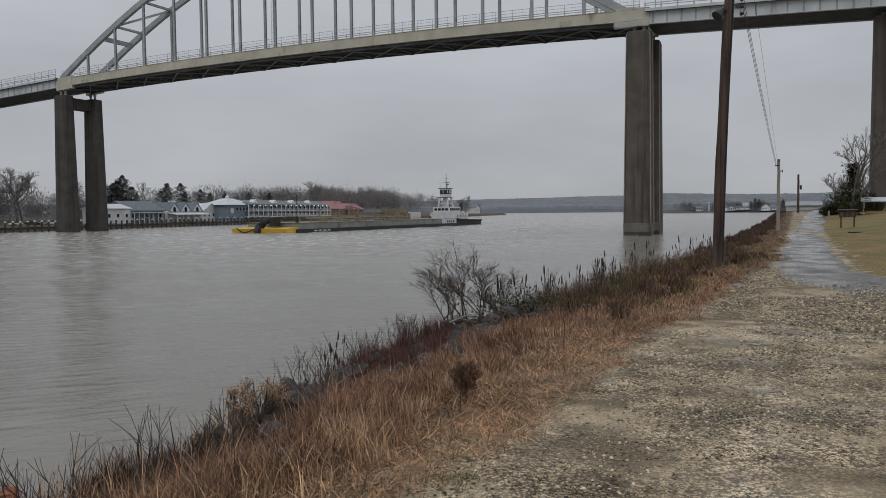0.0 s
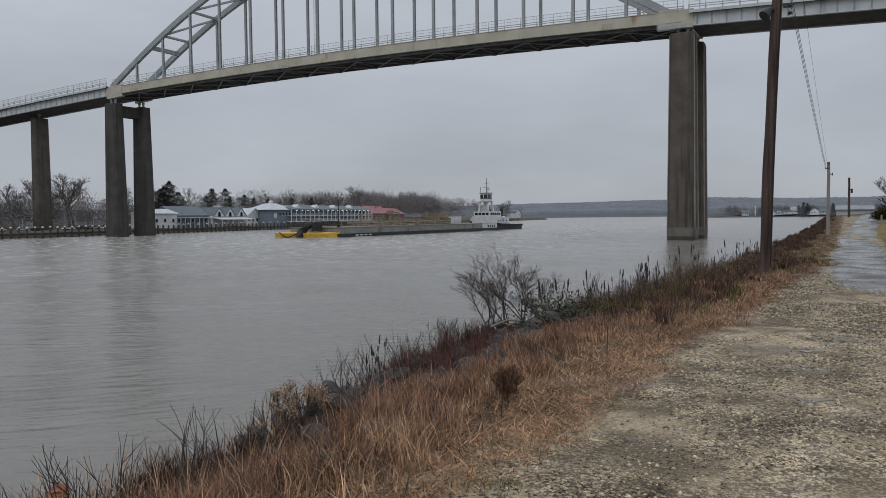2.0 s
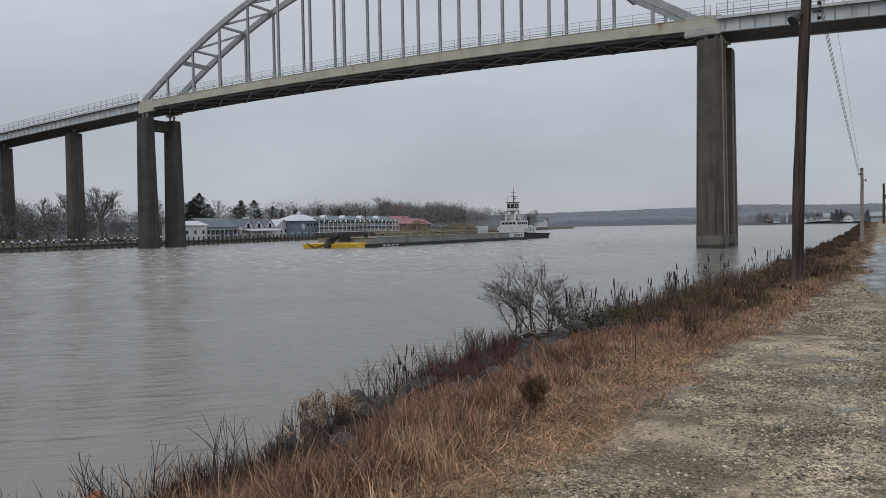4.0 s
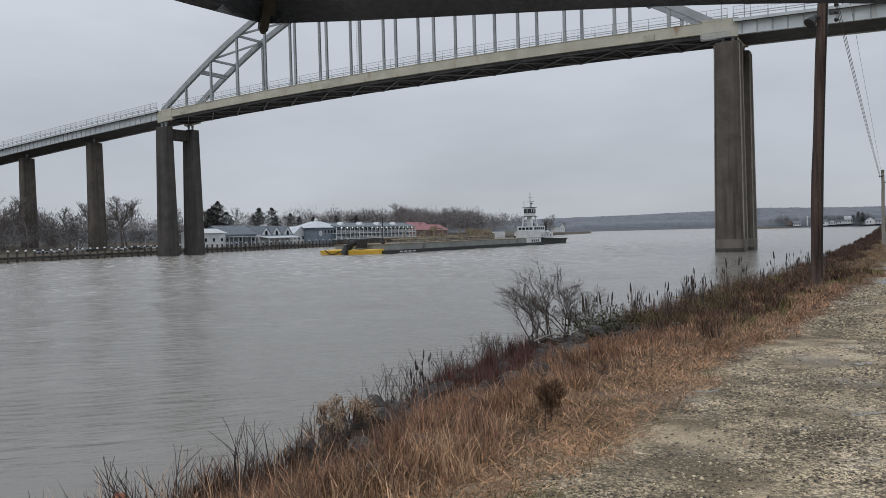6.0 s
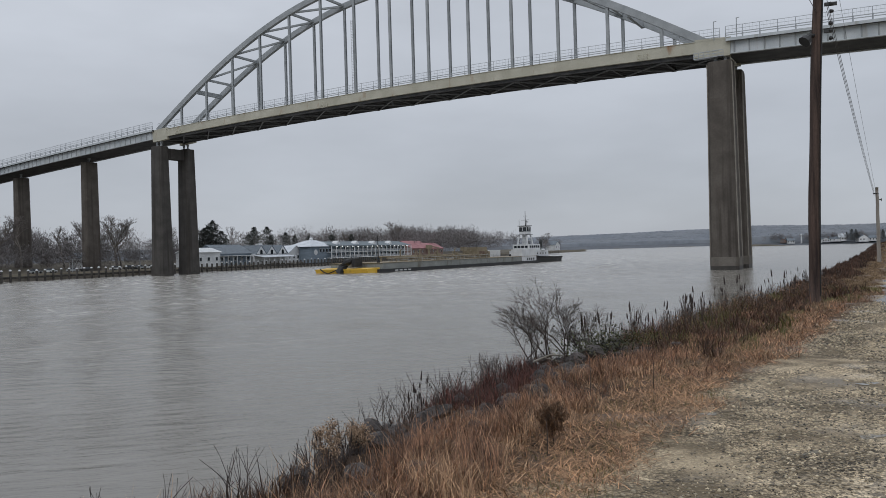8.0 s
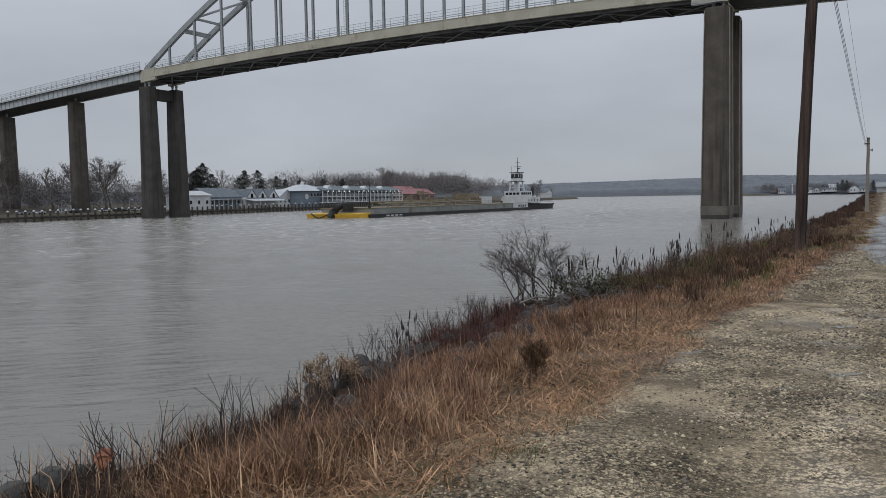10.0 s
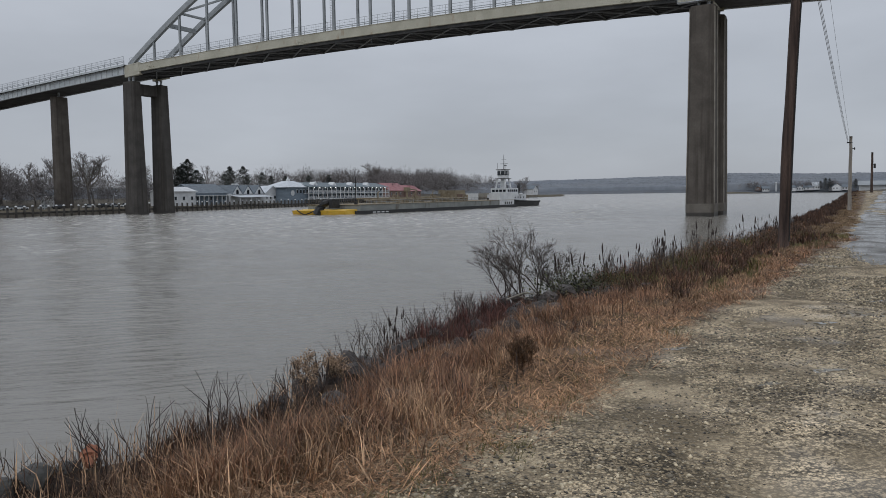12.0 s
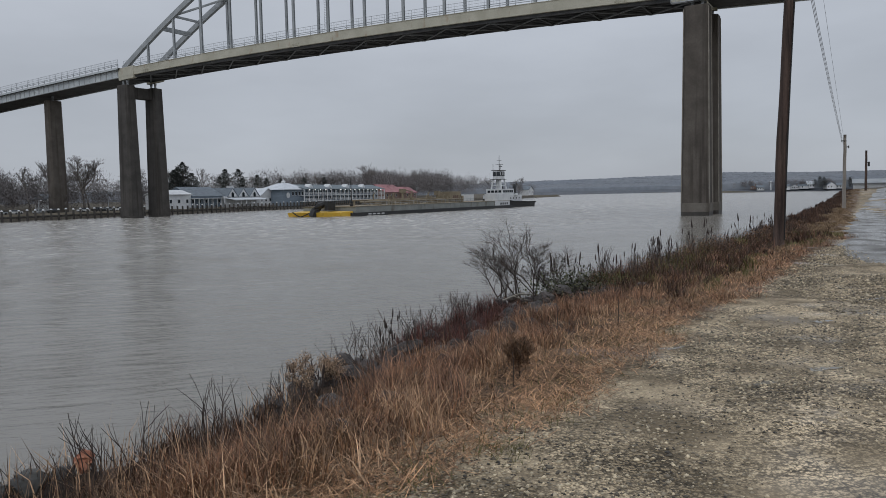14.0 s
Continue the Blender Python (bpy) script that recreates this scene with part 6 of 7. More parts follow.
beam(bm, (0, 0, -3.2), (0, 0, -0.4), 0.4, 0.4, (0, 1, 0))
pm = mesh_of(bm, "pile", TIMBER)
for i in range(40):
    part("pile", pm, None, h).location = (-39 + i * 2.05, -1.0, 0)
for i in range(20):
    window(h, -37 + i * 4.0, 3.0, 3.2, 2.2, 1.6)
    window(h, -37 + i * 4.0, 3.0, 0.4, 2.2, 1.5)
for i in range(16):
    bm = B()
    bmesh.ops.create_icosphere(bm, subdivisions=1, radius=0.22)
    o = part("lamp", bm, BULB, h, "small lit gallery lamp")
    o.location = (-34 + i * 4.7, -0.8, 5.0)
for i in range(4):
    bm = B()
    gable_wall(bm, -1.6, 1.6, 0, 3, 0, 0.6, 1.9, "y")
    o = part("dormer", bm, WHITE, h, "small white roof dormer")
    o.location = (-30 + i * 17, 1.0, 5.9)
# red-roofed building
h = house(372, 396, 10, 14, 0.0, 3.6, 8.0, BRICKW, REDROOF, "brown waterfront building with a red metal roof", wins=4)
house(392, 414, 9, 12, 0.0, 3.2, 6.6, BRICKW, REDROOF, "low brown building with a red metal roof", wins=4)
house(166, 170, 40, 6, 0.0, 3.0, 4.6, WHITE, SLATE, "small white house beyond the bridge pier", along="y", wins=2)
house(660, 676, 8, 9, 0.2, 4.0, 7.4, WHITE, SLATE, "white house on the headland", along="y", wins=2)


# parked cars on the quay
def car(paint, label):
    o = thing("parked_car", label, "car", None, "parked cars")
    bm = B()
    box(bm, -2.1, 2.1, -0.85, 0.85, 0.35, 0.85)
    part("body", bevel(bm, 0.12, 2), paint, o)
    bm = B()
    lo = [bm.verts.new(p) for p in ((-1.3, -0.78, 0.85), (1.1, -0.78, 0.85), (1.1, 0.78, 0.85), (-1.3, 0.78, 0.85))]
    hi = [bm.verts.new(p) for p in ((-0.9, -0.62, 1.4), (0.5, -0.62, 1.4), (0.5, 0.62, 1.4), (-0.9, 0.62, 1.4))]
    for i in range(4):
        bm.faces.new((lo[i], lo[(i + 1) % 4], hi[(i + 1) % 4], hi[i]))
    bm.faces.new(hi)
    part("cabin", bm, GLASS, o, "dark glazed cabin")
    for x in (-1.3, 1.3):
        for y in (-0.86, 0.66):
            bm = B()
            tube(bm, [(x, y, 0.33), (x, y + 0.2, 0.33)], 0.33, 12)
            part("wheel", bm, DARKR, o)
    return o


cars = [car(WHITE, "white car parked on the far quay"), car(BLACKM, "dark car parked on the far quay"), car(STEELG, "grey car parked on the far quay")]
for i, (s, back) in enumerate(((160, 12), (166, 12), (171, 13), (176, 12), (150, 14), (144, 13), (137, 14), (182, 12), (131, 13))):
    m = far_frame(s, back, gz(*far_spot(s, back)[:2])) @ pose(0, 0, 0, 0, 0, random.uniform(-20, 20))
    if i < 3:
        cars[i].matrix_world = m
    else:
        copy_thing(cars[i % 3], m)
# light masts on the quay
for i, (s, back, hh) in enumerate(((110, 14, 9), (206, 30, 10), (236, 32, 11), (255, 30, 9), (295, 34, 11), (142, 10, 4), (168, 9, 4), (174, 9, 4), (420, 12, 8))):
    o = thing("street_lamp", "slim grey lamp post on the far waterfront", "street lamp", far_frame(s, back, gz(*far_spot(s, back)[:2])), group="street lamps")
    bm = B()
    tube(bm, [(0, 0, -0.2), (0, 0, hh)], [0.12, 0.08], 6)
    beam(bm, (0, 0, hh), (0, -1.0, hh + 0.1), 0.1, 0.1)
    part("pole", bm, STEELG, o)
    bm = B()
    box(bm, -0.15, 0.15, -1.3, -0.9, hh, hh + 0.18)
    part("lamp_head", bm, WHITE, o)

# houses on the distant shore
SIDING = mat("pale_siding", (0.42, 0.43, 0.44), (0.60, 0.61, 0.61), 0.2, 0.7, 0.1, 3)
for i, (a, r, w, d, hh, roofm, wallm) in enumerate((
        (18.3, 879, 6, 7, 4.5, SLATE, BRICKW), (18.8, 876, 7, 7, 5.5, SLATE, SIDING), (20.45, 876, 8, 8, 6.5, SLATE, WHITE), (20.95, 877, 7, 8, 5.0, TEAL, SIDING),
        (21.45, 878, 11, 9, 5.0, SLATE, SIDING), (21.95, 879, 7, 8, 7.5, PALEROOF, WHITE), (23.2, 876, 9, 9, 7.0, SLATE, WHITE),
        (23.75, 877, 8, 8, 5.5, SLATE, SIDING))):
    x, y = r * math.sin(radians(a)), r * math.cos(radians(a))
    o = thing("shore_house", "small pale gabled house on the distant shore", "house", pose(x, y, gz(x, y) - 0.5, 0, 0, -a + (-14, 9, 22, -6)[i % 4]), group="distant shore houses")
    way = "x" if i % 3 else "y"
    bm = B()
    gable_wall(bm, -w / 2, w / 2, 0, d, 0, hh * 0.6, hh, way)
    part("wall", bm, wallm, o)
    bm = B()
    gable_roof(bm, -w / 2, w / 2, 0, d, hh * 0.6, hh, 0.4, way)
    part("roof", bm, roofm, o)
    for k in range(2 + i % 2):
        window(o, -w / 3 + k * w / 3, 0, hh * 0.25, 1.0, 1.4)
    bm = B()
    box(bm, w * 0.2, w * 0.2 + 0.8, d * 0.45, d * 0.45 + 0.8, hh * 0.6, hh + 0.9)
    part("chimney", bm, BRICKW, o)
x, y = 876 * math.sin(radians(19.45)), 876 * math.cos(radians(19.45))
o = thing("beacon_tower", "slim white range light tower on the distant shore", "tower", pose(x, y, gz(x, y) - 0.5, 0, 0, -19))
bm = B()
tube(bm, [(0, 0, 0), (0, 0, 8.6)], [0.75, 0.55], 10)
part("shaft", bm, SIDING, o)
bm = B()
tube(bm, [(0, 0, 8.6), (0, 0, 8.8), (0, 0, 9.6), (0, 0, 10.2)], [1.0, 1.0, 0.7, 0.1], 10)
part("lantern", bm, SIDING, o)

# ---- barge and tug ----
BD = np.array((0.49, 0.871))
BD = BD / np.linalg.norm(BD)
BARGE = Matrix(((BD[0], -BD[1], 0, -36.0), (BD[1], BD[0], 0, 184.0), (0, 0, 1, WATER_Z), (0, 0, 0, 1)))   # x from bow to stern, y across
barge = thing("barge", "long grey tank barge with a yellow bow", "barge", BARGE)
BL, BW = 85.0, 18.5
bm = B()
prism(bm, [(0.5, 0.0), (BL, 0.0), (BL, BW), (0.5, BW)], -1.5, 1.05)
part("hull", bm, BLACKM, barge, "black lower hull")
bm = B()
prism(bm, [(2.5, 0.25), (BL - 2, 0.25), (BL - 2, BW - 0.25), (2.5, BW - 0.25)], 1.05, 2.55)
part("coaming", bm, HULLG, barge, "weathered grey side plating")
bm = B()
prism(bm, [(2.2, 0.1), (BL - 1.8, 0.1), (BL - 1.8, BW - 0.1), (2.2, BW - 0.1)], 2.55, 2.65)
part("deck", bm, DECKT, barge, "tan painted deck")
bm = B()
for y0, y1 in ((0.5, BW - 0.3),):
    v0 = [bm.verts.new(p) for p in ((-2.6, y0, -0.6), (-2.6, y1, -0.6), (-3.4, y1, 1.25), (-3.4, y0, 1.25))]
    v1 = [bm.verts.new(p) for p in ((1.5, y0, -0.6), (1.5, y1, -0.6), (1.5, y1, 1.5), (1.5, y0, 1.5))]
    bm.faces.new(v0[::-1])
    bm.faces.new(v1)
    for i in range(4):
        bm.faces.new((v0[i], v0[(i + 1) % 4], v1[(i + 1) % 4], v1[i]))
part("bow", bevel(bm, 0.2), YELLOW, barge, "bright yellow raked bow")
bm = B()
box(bm, -3.9, -3.6, 0.4, BW - 0.2, -0.3, -0.05)
part("bow_rail", bm, WHITE, barge)
bm = B()
tube(bm, [(-3.5, 9.6, 0.2), (-2.9, 9.2, 1.6), (-1.8, 8.6, 2.9), (-0.4, 8.0, 3.5), (0.8, 7.6, 3.3)], [1.0, 1.05, 0.95, 0.8, 0.5], 8)
box(bm, -1.5, 1.2, 6.0, 7.2, 1.8, 3.9)
part("fairlead", bm, BLACKM, barge, "large black bow fairlead")
bm = B()
tube(bm, [(-3.75, 16.0, 1.4), (-3.85, 14.6, 0.6), (-3.85, 13.2, 0.2), (-3.8, 11.5, 0.7), (-3.6, 10.2, 1.2)], 0.14, 6)
part("mooring_hose", bm, DARKR, barge)
# bars in place of the small lettering on the bow quarter
for i in range(4):
    bm = B()
    box(bm, 7.0 + i * 1.8, 8.2 + i * 1.8, -0.03, 0.02, 0.45, 0.75)
    part("lettering_bar", bm, WHITE, barge)
bm = B()
tube(bm, [(4, 3, 2.6), (4, 3, 9.5)], [0.14, 0.08], 8)
box(bm, 3.7, 4.3, 2.7, 3.3, 2.6, 3.2)
part("jack_staff", bm, BLACKM, barge)
for y, z in ((6.0, 3.7), (11.5, 4.0)):
    bm = B()
    tube(bm, [(14, y, z), (58, y, z)], 0.22, 8)
    for i in range(10):
        box(bm, 15 + i * 4.6, 15.25 + i * 4.6, y - 0.15, y + 0.15, 2.6, z)
    part("deck_pipe", bm, DECKT, barge, "tan cargo pipe on supports")
for x in (22, 31, 40, 49, 58):
    bm = B()
    tube(bm, [(x, 3.2, 3.5), (x, 15, 3.5)], 0.25, 8)
    box(bm, x - 0.6, x + 0.6, 7.8, 9.2, 2.6, 3.7)
    tube(bm, [(x + 1, 11, 2.6), (x + 1, 11, 5.6), (x + 1.6, 11, 5.9)], 0.2, 6)
    tube(bm, [(x - 2, 3.4, 2.6), (x - 2, 3.4, 4.9), (x - 1.2, 3.4, 5.1), (x - 0.4, 3.4, 2.8)], 0.16, 6)
    tube(bm, [(x + 3, 5.4, 2.6), (x + 3, 5.4, 4.6)], [0.5, 0.4], 8)
    part("manifold", bm, DECKT, barge, "tan pipe manifold with valves")
bm = B()
for z in (3.2, 3.65):
    tube(bm, [(5, 0.4, z), (60, 0.4, z)], 0.035, 5)
for i in range(28):
    tube(bm, [(5 + i * 2.03, 0.4, 2.6), (5 + i * 2.03, 0.4, 3.65)], 0.035, 5)
part("guard_rail", bm, STEELG, barge)
for x, y, hh in ((34, 9, 7.0), (52, 9, 6.2)):
    bm = B()
    tube(bm, [(x, y, 2.6), (x, y, hh)], [0.35, 0.28], 8)
    beam(bm, (x, y, hh - 0.3), (x + 5.0, y, hh - 0.9), 0.25, 0.3)
    box(bm, x - 0.7, x + 0.7, y - 0.7, y + 0.7, hh - 1.2, hh)
    part("deck_crane", bm, DECKT, barge, "small tan hose crane")
bm = B()
box(bm, 55, 61, 6, 11, 2.6, 6.0)
h_ = part("pump_house", bevel(bm, 0.1), DECKT, barge, "cream pump house with rusty panels")
for i in range(4):
    bm = B()
    box(bm, 56.5 + i * 1.1, 57.2 + i * 1.1, 5.9, 6.02, 3.6, 4.8)
    part("door", bm, BRICKW, h_)
for y0, y1 in ((0.2, 4.2), (BW - 4.2, BW - 0.2)):
    bm = B()
    box(bm, 73, BL - 2, y0, y1, 1.0, 4.9)
    w_ = part("wing_wall", bevel(bm, 0.15), WHITE, barge, "white raised stern wing")
    for i in range(4):
        bm = B()
        box(bm, 76.5 + i * 1.4, 77.3 + i * 1.4, y0 - 0.04, y0 + 0.02, 1.3, 2.0)
        part("freeing_port", bm, BLACKM, w_)

TUG = BARGE @ Matrix.Translation((83.5, 9.0, 0))
tug = thing("tugboat", "black and white tugboat with a tall upper wheelhouse", "tugboat", TUG)
bm = B()
prof = [(0, 0.6), (2, 3.0), (5, 4.6), (9, 5.2), (22, 5.2), (27, 4.6), (30, 3.2)]
lo, hi = [], []
for x, w in prof:
    sh = 3.4 - 1.5 * min(1, x / 12)
    for y in (-w, w):
        lo.append(bm.verts.new((x + (0.8 if x < 3 else 0), y * 0.86, -1.2)))
        hi.append(bm.verts.new((x, y, sh)))
for i in range(len(prof) - 1):
    for k, flip in ((0, False), (1, True)):
        q = [lo[2 * i + k], lo[2 * i + 2 + k], hi[2 * i + 2 + k], hi[2 * i + k]]
        bm.faces.new(q[::-1] if flip else q)
    bm.faces.new((hi[2 * i], hi[2 * i + 2], hi[2 * i + 3], hi[2 * i + 1]))
bm.faces.new((lo[0], hi[0], hi[1], lo[1]))
bm.faces.new((lo[-2], lo[-1], hi[-1], hi[-2]))
bmesh.ops.recalc_face_normals(bm, faces=bm.faces[:])
part("hull", bm, BLACKM, tug, "black hull with rubber fender")
bm = B()
for a, b in zip(prof, prof[1:]):
    for sg in (-1, 1):
        beam(bm, (a[0], sg * a[1], 3.2 - 1.5 * min(1, a[0] / 12)), (b[0], sg * b[1], 3.2 - 1.5 * min(1, b[0] / 12)), 0.5, 0.5)
part("fender", bm, DARKR, tug)
bm = B()
box(bm, 3.5, 17.5, -4.0, 4.0, 1.8, 4.4)
dh = part("deckhouse", bevel(bm, 0.15), WHITE, tug, "white main deckhouse")
for i in range(6):
    bm = B()
    tube(bm, [(5 + i * 2.1, -4.05, 3.3), (5 + i * 2.1, -3.95, 3.3)], 0.3, 10)
    part("porthole", bm, GLASS, dh)
bm = B()
box(bm, 4.5, 13.0, -3.2, 3.2, 4.4, 6.6)
uh = part("upper_house", bevel(bm, 0.15), WHITE, tug, "white upper deckhouse with windows")
for i in range(5):
    bm = B()
    box(bm, 5.2 + i * 1.5, 6.3 + i * 1.5, -3.26, -3.15, 5.3, 6.1)
    part("pane", bm, GLASS, uh)
for i in range(4):
    bm = B()
    box(bm, 4.42, 4.54, -2.8 + i * 1.45, -1.7 + i * 1.45, 5.3, 6.1)
    part("pane", bm, GLASS, uh)
bm = B()
for sx in (6.0, 9.6):
    for sy in (-1.6, 1.6):
        beam(bm, (sx, sy * 1.25, 6.6), (7.8 + (sx - 7.8) * 0.75, sy * 0.9, 10.0), 0.4, 0.4, (1, 0, 0))
box(bm, 7.2, 8.4, -0.7, 0.7, 6.6, 10.0)
for z in (7.7, 8.9):
    box(bm, 6.2, 9.4, -1.7, 1.7, z, z + 0.15)
part("tower", bm, WHITE, tug, "white wheelhouse tower")
bm = B()
prism(bm, [(6.2, -1.2), (6.8, -1.7), (9.0, -1.7), (9.4, -1.3), (9.4, 1.3), (9.0, 1.7), (6.8, 1.7), (6.2, 1.2)], 10.0, 13.0)
wh = part("wheelhouse", bm, WHITE, tug, "white upper wheelhouse with dark windows")
bm = B()
prism(bm, [(6.14, -1.17), (6.78, -1.76), (9.0, -1.76), (9.46, -1.3), (9.46, 1.3), (9.0, 1.76), (6.78, 1.76), (6.14, 1.17)], 11.1, 12.6)
part("window_band", bm, GLASS, wh)
for i, (x, y) in enumerate(((6.45, -1.5), (7.5, -1.77), (8.4, -1.77), (9.25, -1.55), (6.14, 0))):
    bm = B()
    box(bm, x - 0.09, x + 0.09, y - 0.09, y + 0.09, 11.4, 12.6)
    part("mullion", bm, WHITE, wh)
bm = B()
prism(bm, [(6.0, -1.9), (9.7, -1.9), (9.7, 1.9), (6.0, 1.9)], 13.0, 13.2)
part("roof", bm, BLACKM, wh)
bm = B()
prism(bm, [(5.8, -2.1), (9.9, -2.1), (9.9, 2.1), (5.8, 2.1)], 9.9, 10.05)
part("walkway", bm, BLACKM, wh)
bm = B()
tube(bm, [(8.4, 0, 13.1), (8.4, 0, 18.4)], [0.16, 0.07], 8)
beam(bm, (8.4, -1.5, 15.2), (8.4, 1.5, 15.2), 0.12, 0.12)
beam(bm, (8.4, -0.9, 16.6), (8.4, 0.9, 16.6), 0.10, 0.10)
beam(bm, (7.4, -0.6, 14.5), (9.2, -0.6, 14.5), 0.2, 0.25)
tube(bm, [(6.6, 1.5, 13.4), (6.6, 1.5, 15.4)], 0.06, 6)
tube(bm, [(6.6, -1.5, 13.4), (6.6, -1.5, 15.0)], 0.06, 6)
part("mast", bm, BLACKM, tug, "mast with radar bars")
for y in (-2.6, 2.6):
    bm = B()
    tube(bm, [(14.5, y, 4.4), (14.5, y, 7.4), (14.9, y, 8.0)], [0.7, 0.6, 0.5], 10)
    part("funnel", bm, BLACKM, tug, "black exhaust funnel")
bm = B()
for z in (4.9, 5.4):
    for y in (-4.0, 4.0):
        tube(bm, [(12, y, z), (17.5, y, z)], 0.04, 5)
for i in range(6):
    for y in (-4.0, 4.0):
        tube(bm, [(12 + i * 1.1, y, 4.4), (12 + i * 1.1, y, 5.4)], 0.04, 5)
for z in (2.6, 3.1):
    for sg in (-1, 1):
        tube(bm, [(18, sg * 5.0, z), (27, sg * 4.4, z), (29.6, sg * 3.0, z)], 0.05, 5)
part("guard_rail", bm, STEELG, tug)
bm = B()
box(bm, 19, 21, -1.2, 1.2, 1.9, 3.2)
tube(bm, [(20, -1.4, 2.9), (20, 1.4, 2.9)], 0.8, 12)
part("winch", bm, BLACKM, tug)
for i, y in enumerate((-4.4, 4.4)):
    bm = B()
    tube(bm, [(11.5, y, 4.5), (13.5, y, 4.5)], [0.35, 0.35], 8)
    part("life_raft", bm, WHITE, tug, "white life raft canister")

# ---- along the trail ----
t_ = bare_tree(611, 9.4, "large leafless tree with an ivy-covered trunk by the trail", 0.62, "", 5)
t_.matrix_world = pose(45.0, 83.0, gz(45.0, 83.0), 0, 0, 30)
n = 3200
u = rng.random(n)
b = np.stack([rng.normal(0, 1, n) * (0.55 + 0.35 * np.sin(u * 6)), rng.normal(0, 1, n) * (0.55 + 0.3 * np.sin(u * 6)), 0.1 + u * 5.6], -1)
v, t = blades(b, rng.uniform(0.15, 0.4, n), rng.uniform(0.1, 0.22, n), rng.uniform(0, 6.28, n), rng.uniform(0.4, 1.8, n), rng.uniform(0, 0.5, n))
part("ivy", tri_mesh("ivy", v, t, EVERG), None, t_, "dense dark ivy round the trunk")
for i, (x, y, w, hh) in enumerate(((49.0, 91.0, 2.0, 2.6), (51.5, 97.0, 2.4, 3.6), (47.6, 92.5, 1.4, 1.6), (50.2, 88.0, 1.6, 2.2), (60, 96, 3.2, 3.6))):
    n = 2200
    d3 = rng.normal(0, 1, (n, 3))
    d3 /= np.linalg.norm(d3, axis=1, keepdims=True)
    d3[:, 2] = np.abs(d3[:, 2])
    b = d3 * (rng.random((n, 1)) ** 0.3) * np.array((w, w, hh)) * (0.8 + 0.25 * np.sin(d3[:, :1] * 7 + i))
    v, t = blades(b, rng.uniform(0.15, 0.4, n), rng.uniform(0.08, 0.2, n), np.arctan2(d3[:, 1], d3[:, 0]), rng.uniform(0.2, 1.6, n), rng.uniform(0, 0.6, n))
    o = thing("evergreen_shrub", "dense dark evergreen shrub beyond the trail", "shrub", Matrix.Translation((x, y, gz(x, y))), "evergreen shrubs")
    part("foliage", tri_mesh("foliage", v, t, EVERG), None, o)
    part("stem", seg_mesh("stem", [((0, 0, -0.2), (0, 0, hh * 0.7), 0.08, 0.03)], BARK, 5), None, o)
more = [bare_tree(640 + k, 9.0, "leafless tree beyond the trail", 0.5, "trees beyond the trail") for k in range(2)]
scatter(more, [(x, y, gz(x, y), k) for x, y, k in [at_sc(s, c) + (k,) for s, c, k in ((190, 9, 0.8), (199, 8, 0.9), (207, 10, 0.85), (215, 13, 0.95), (226, 16, 0.9), (238, 21, 1.0), (182, 12, 0.9), (230, 19, 1.0), (246, 26, 1.05), (172, 14, 0.8))]])
# long white shed
o = thing("white_shed", "long low white shed with a grey metal roof", "building", pose(86.5, 182, gz(86.5, 182) - 0.2, 0, 0, -24))
bm = B()
gable_wall(bm, -3.2, 4.4, 0, 6, -0.4, 1.5, 2.4, "x")
part("wall", bm, WHITE, o)
bm = B()
gable_roof(bm, -3.2, 4.4, 0, 6, 1.5, 2.4, 0.3, "x")
part("roof", bm, STEELG, o)
# picnic shelter
o = thing("picnic_shelter", "small open shelter with a white roof edge", "shelter", pose(47.3, 82.5, gz(47.3, 82.5), 0, 0, -28))
bm = B()
gable_roof(bm, -1.2, 1.2, -0.9, 0.9, 1.25, 1.6, 0.2, "x", 0.10)
part("roof", bm, PALEROOF, o)
for x in (-1.1, 1.1):
    for y in (-0.8, 0.8):
        bm = B()
        beam(bm, (x, y, -0.2), (x, y, 1.3), 0.12, 0.12, (0, 1, 0))
        part("post", bm, WHITE, o)
# notice board on two posts
o = thing("notice_board", "dark wooden notice board on two posts", "notice board", pose(29.3, 54.6, gz(29.3, 54.6), 0, 0, -30))
bm = B()
box(bm, -0.55, 0.55, -0.04, 0.04, 0.75, 1.25)
part("board", bevel(bm, 0.015), POLEW, o)
for x in (-0.42, 0.42):
    bm = B()
    beam(bm, (x, 0.06, -0.2), (x, 0.06, 1.15), 0.10, 0.08, (0, 1, 0))
    part("post", bm, POLEW, o)
bm = B()
beam(bm, (0, -0.16, 1.24), (0, 0.16, 1.30), 1.25, 0.05)
part("cap", bm, POLEW, o)
# small posts and a drain cover on the lawn
for x, y in ((41.2, 80.5), (52.0, 96.0)):
    bm = B()
    beam(bm, (0, 0, -0.2), (0, 0, 1.0), 0.16, 0.16, (0, 1, 0), 0.8)
    o = part("marker_post", bm, CONCL)
    o.location = (x, y, gz(x, y))
    tagged(o, "short pale marker post on the grass", "post", "marker posts")
o = part("ground_plate", bevel((lambda q: (box(q, -0.45, 0.45, -0.22, 0.22, -0.03, 0.05), q)[1])(B()), 0.02), BLACKM)
o.location = (24.2, 44.0, gz(24.2, 44.0))
tagged(o, "dark flat cover plate in the lawn", "cover plate")

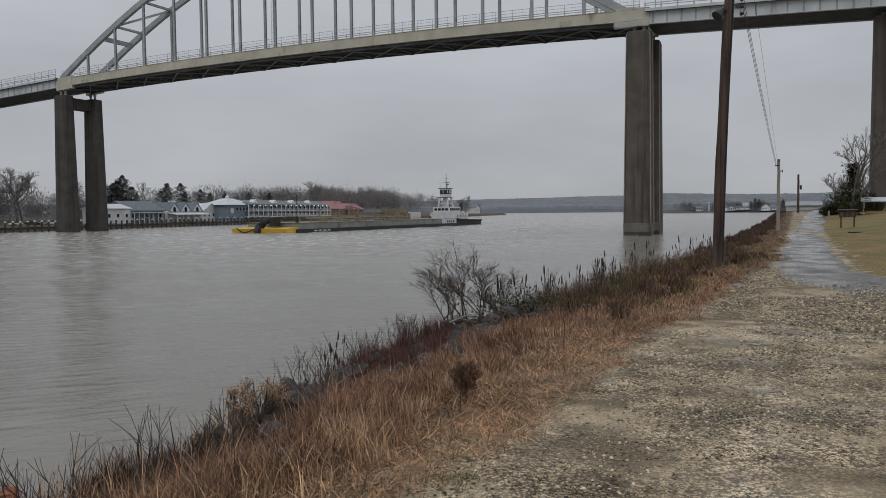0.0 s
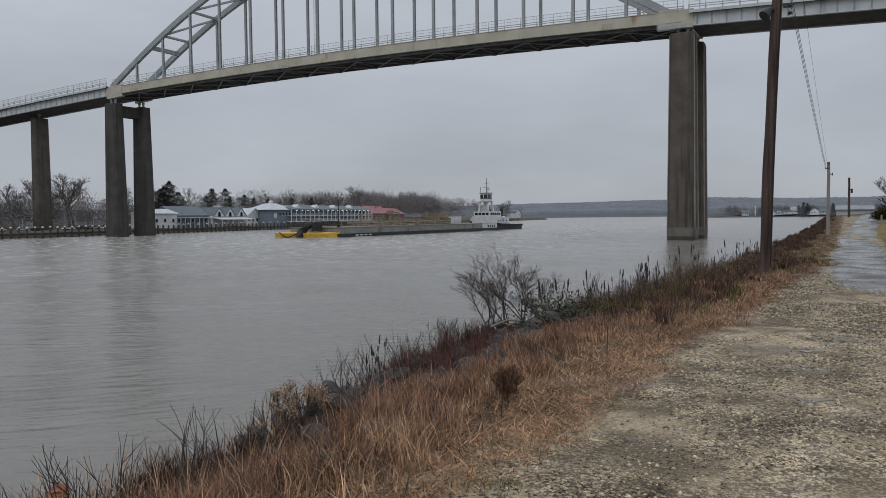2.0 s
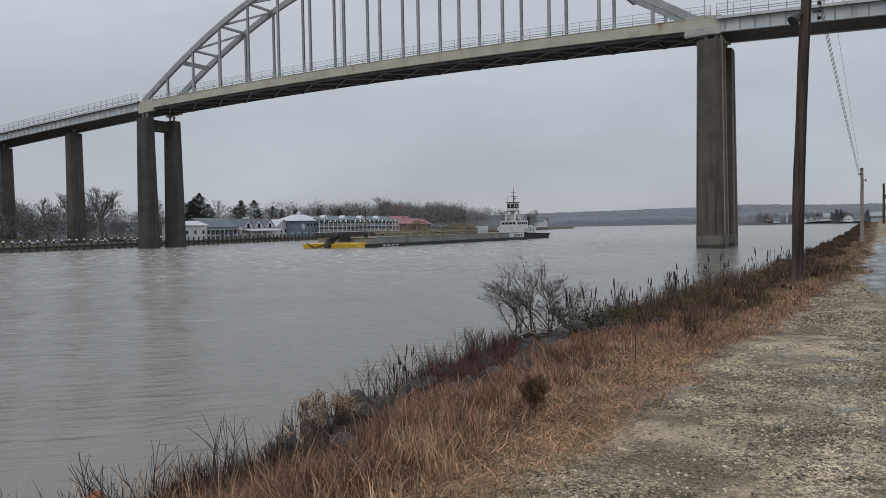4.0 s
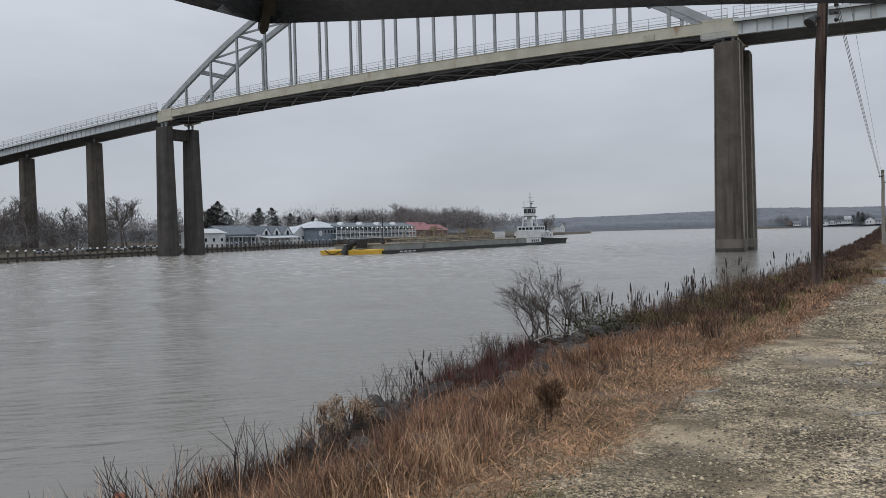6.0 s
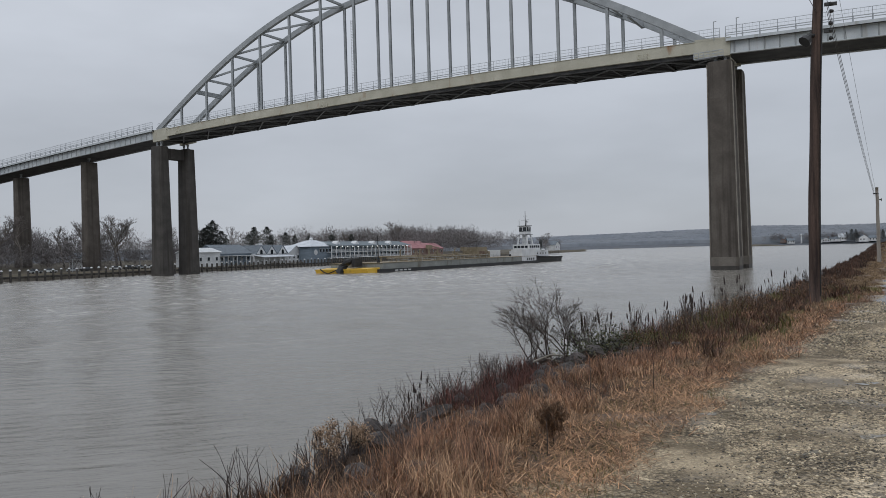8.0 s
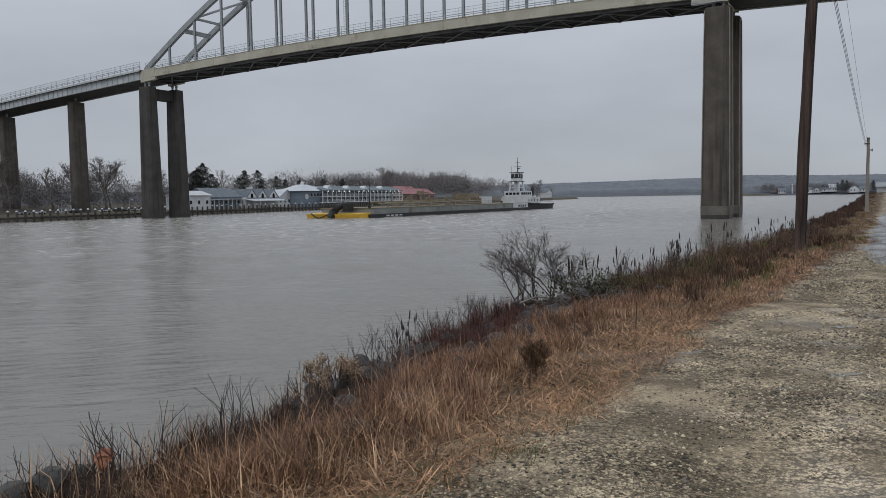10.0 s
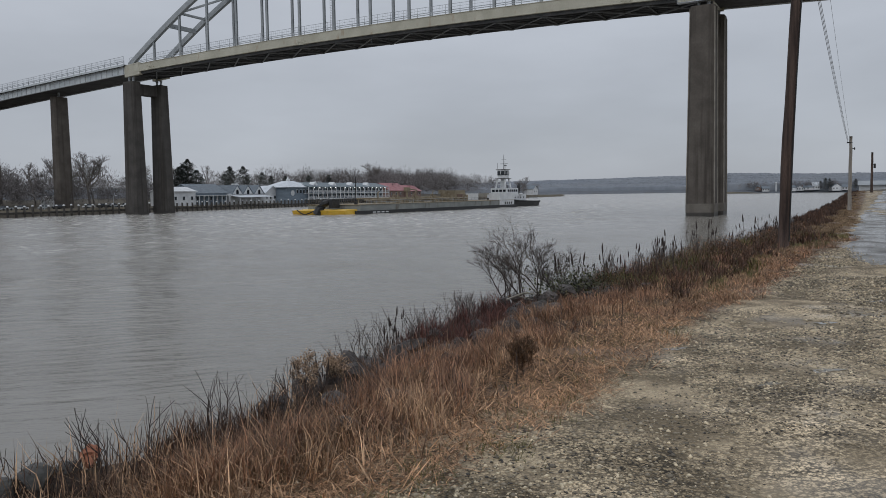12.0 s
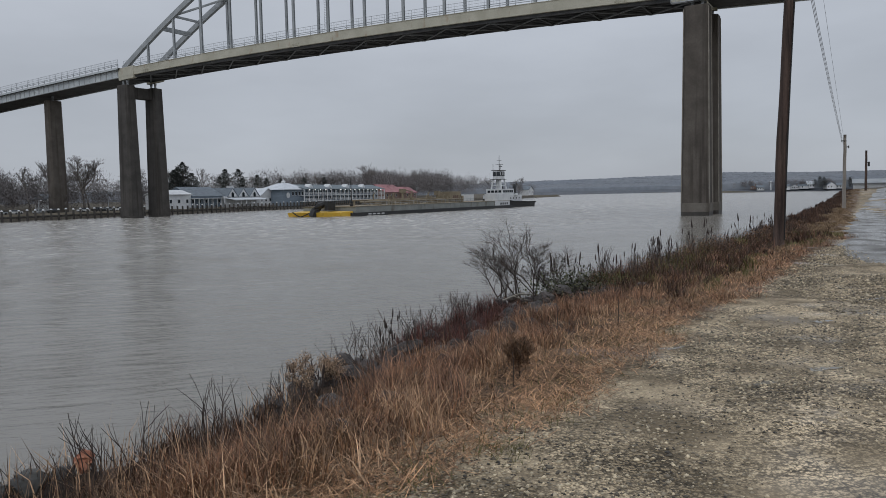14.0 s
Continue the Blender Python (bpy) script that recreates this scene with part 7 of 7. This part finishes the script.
# ---- the umbrella held over the camera ----
UC0 = Vector((0.155, -0.195, 1.60))
UR, RIM = 0.504, 0.068
UA = radians(113.0 + 6.45)
UT = radians(6.45)         # it hangs a little lower on this side
umb = thing("umbrella", "black cloth umbrella held open overhead", "umbrella", Matrix.Translation((UC0.x, UC0.y, UC0.z)))


def umb_point(a, q):
    """q: 0 at the crown, 1 at the rim; the rim is scalloped up and in between ribs."""
    k = (a - UA) / (math.pi / 4)
    sag = math.sin(math.pi * (k - math.floor(k)))
    rad = UR * q * (1 - 0.075 * sag * q * q) * (1 - 0.03 * sag)
    z = RIM + 0.20 * (1 - q ** 1.9) + 0.003 * sag * q ** 3
    x, y = math.cos(a) * rad, math.sin(a) * rad
    return Vector((x, y, z - 0.022 * ((x - UR * math.cos(UA)) * math.cos(UT) + (y - UR * math.sin(UA)) * math.sin(UT))))


for k in range(8):
    bm = B()
    grid = [[bm.verts.new(umb_point(UA + (k + i / 14) * math.pi / 4, max(0.03, j / 14))) for i in range(15)] for j in range(15)]
    for j in range(14):
        for i in range(14):
            bm.faces.new((grid[j][i], grid[j + 1][i], grid[j + 1][i + 1], grid[j][i + 1]))
    bmesh.ops.solidify(bm, geom=bm.faces[:], thickness=0.0012)
    part("canopy_panel", bm, CANVAS, umb, "black cloth panel", smooth=True)
    bm = B()
    a = UA + k * math.pi / 4
    tube(bm, [umb_point(a, 0.04 + 0.94 * i / 12) - Vector((0, 0, 0.006)) for i in range(13)], 0.0022, 6)
    rib = part("rib", bm, DARKR, umb)
    bm = B()
    e = umb_point(a, 1.0)
    d = (umb_point(a, 1.0) - umb_point(a, 0.93)).normalized()
    tube(bm, [e - d * 0.012, e - d * 0.004, e + d * 0.002, e + d * 0.004], [0.0016, 0.0021, 0.0020, 0.0009], 8)
    part("rib_tip", bm, BLACKM, rib, "black plastic rib tip")
bm = B()
tube(bm, [(0, 0, 0.32), (0, 0, RIM + 0.20), (0, 0, -0.55)], [0.004, 0.006, 0.006], 10)
part("shaft", bm, BLACKM, umb)
bm = B()
tube(bm, [(0, 0, -0.55), (0, 0, -0.57), (0, 0, -0.70), (0, 0, -0.72)], [0.012, 0.018, 0.018, 0.012], 12)
part("handle", bm, DARKR, umb)
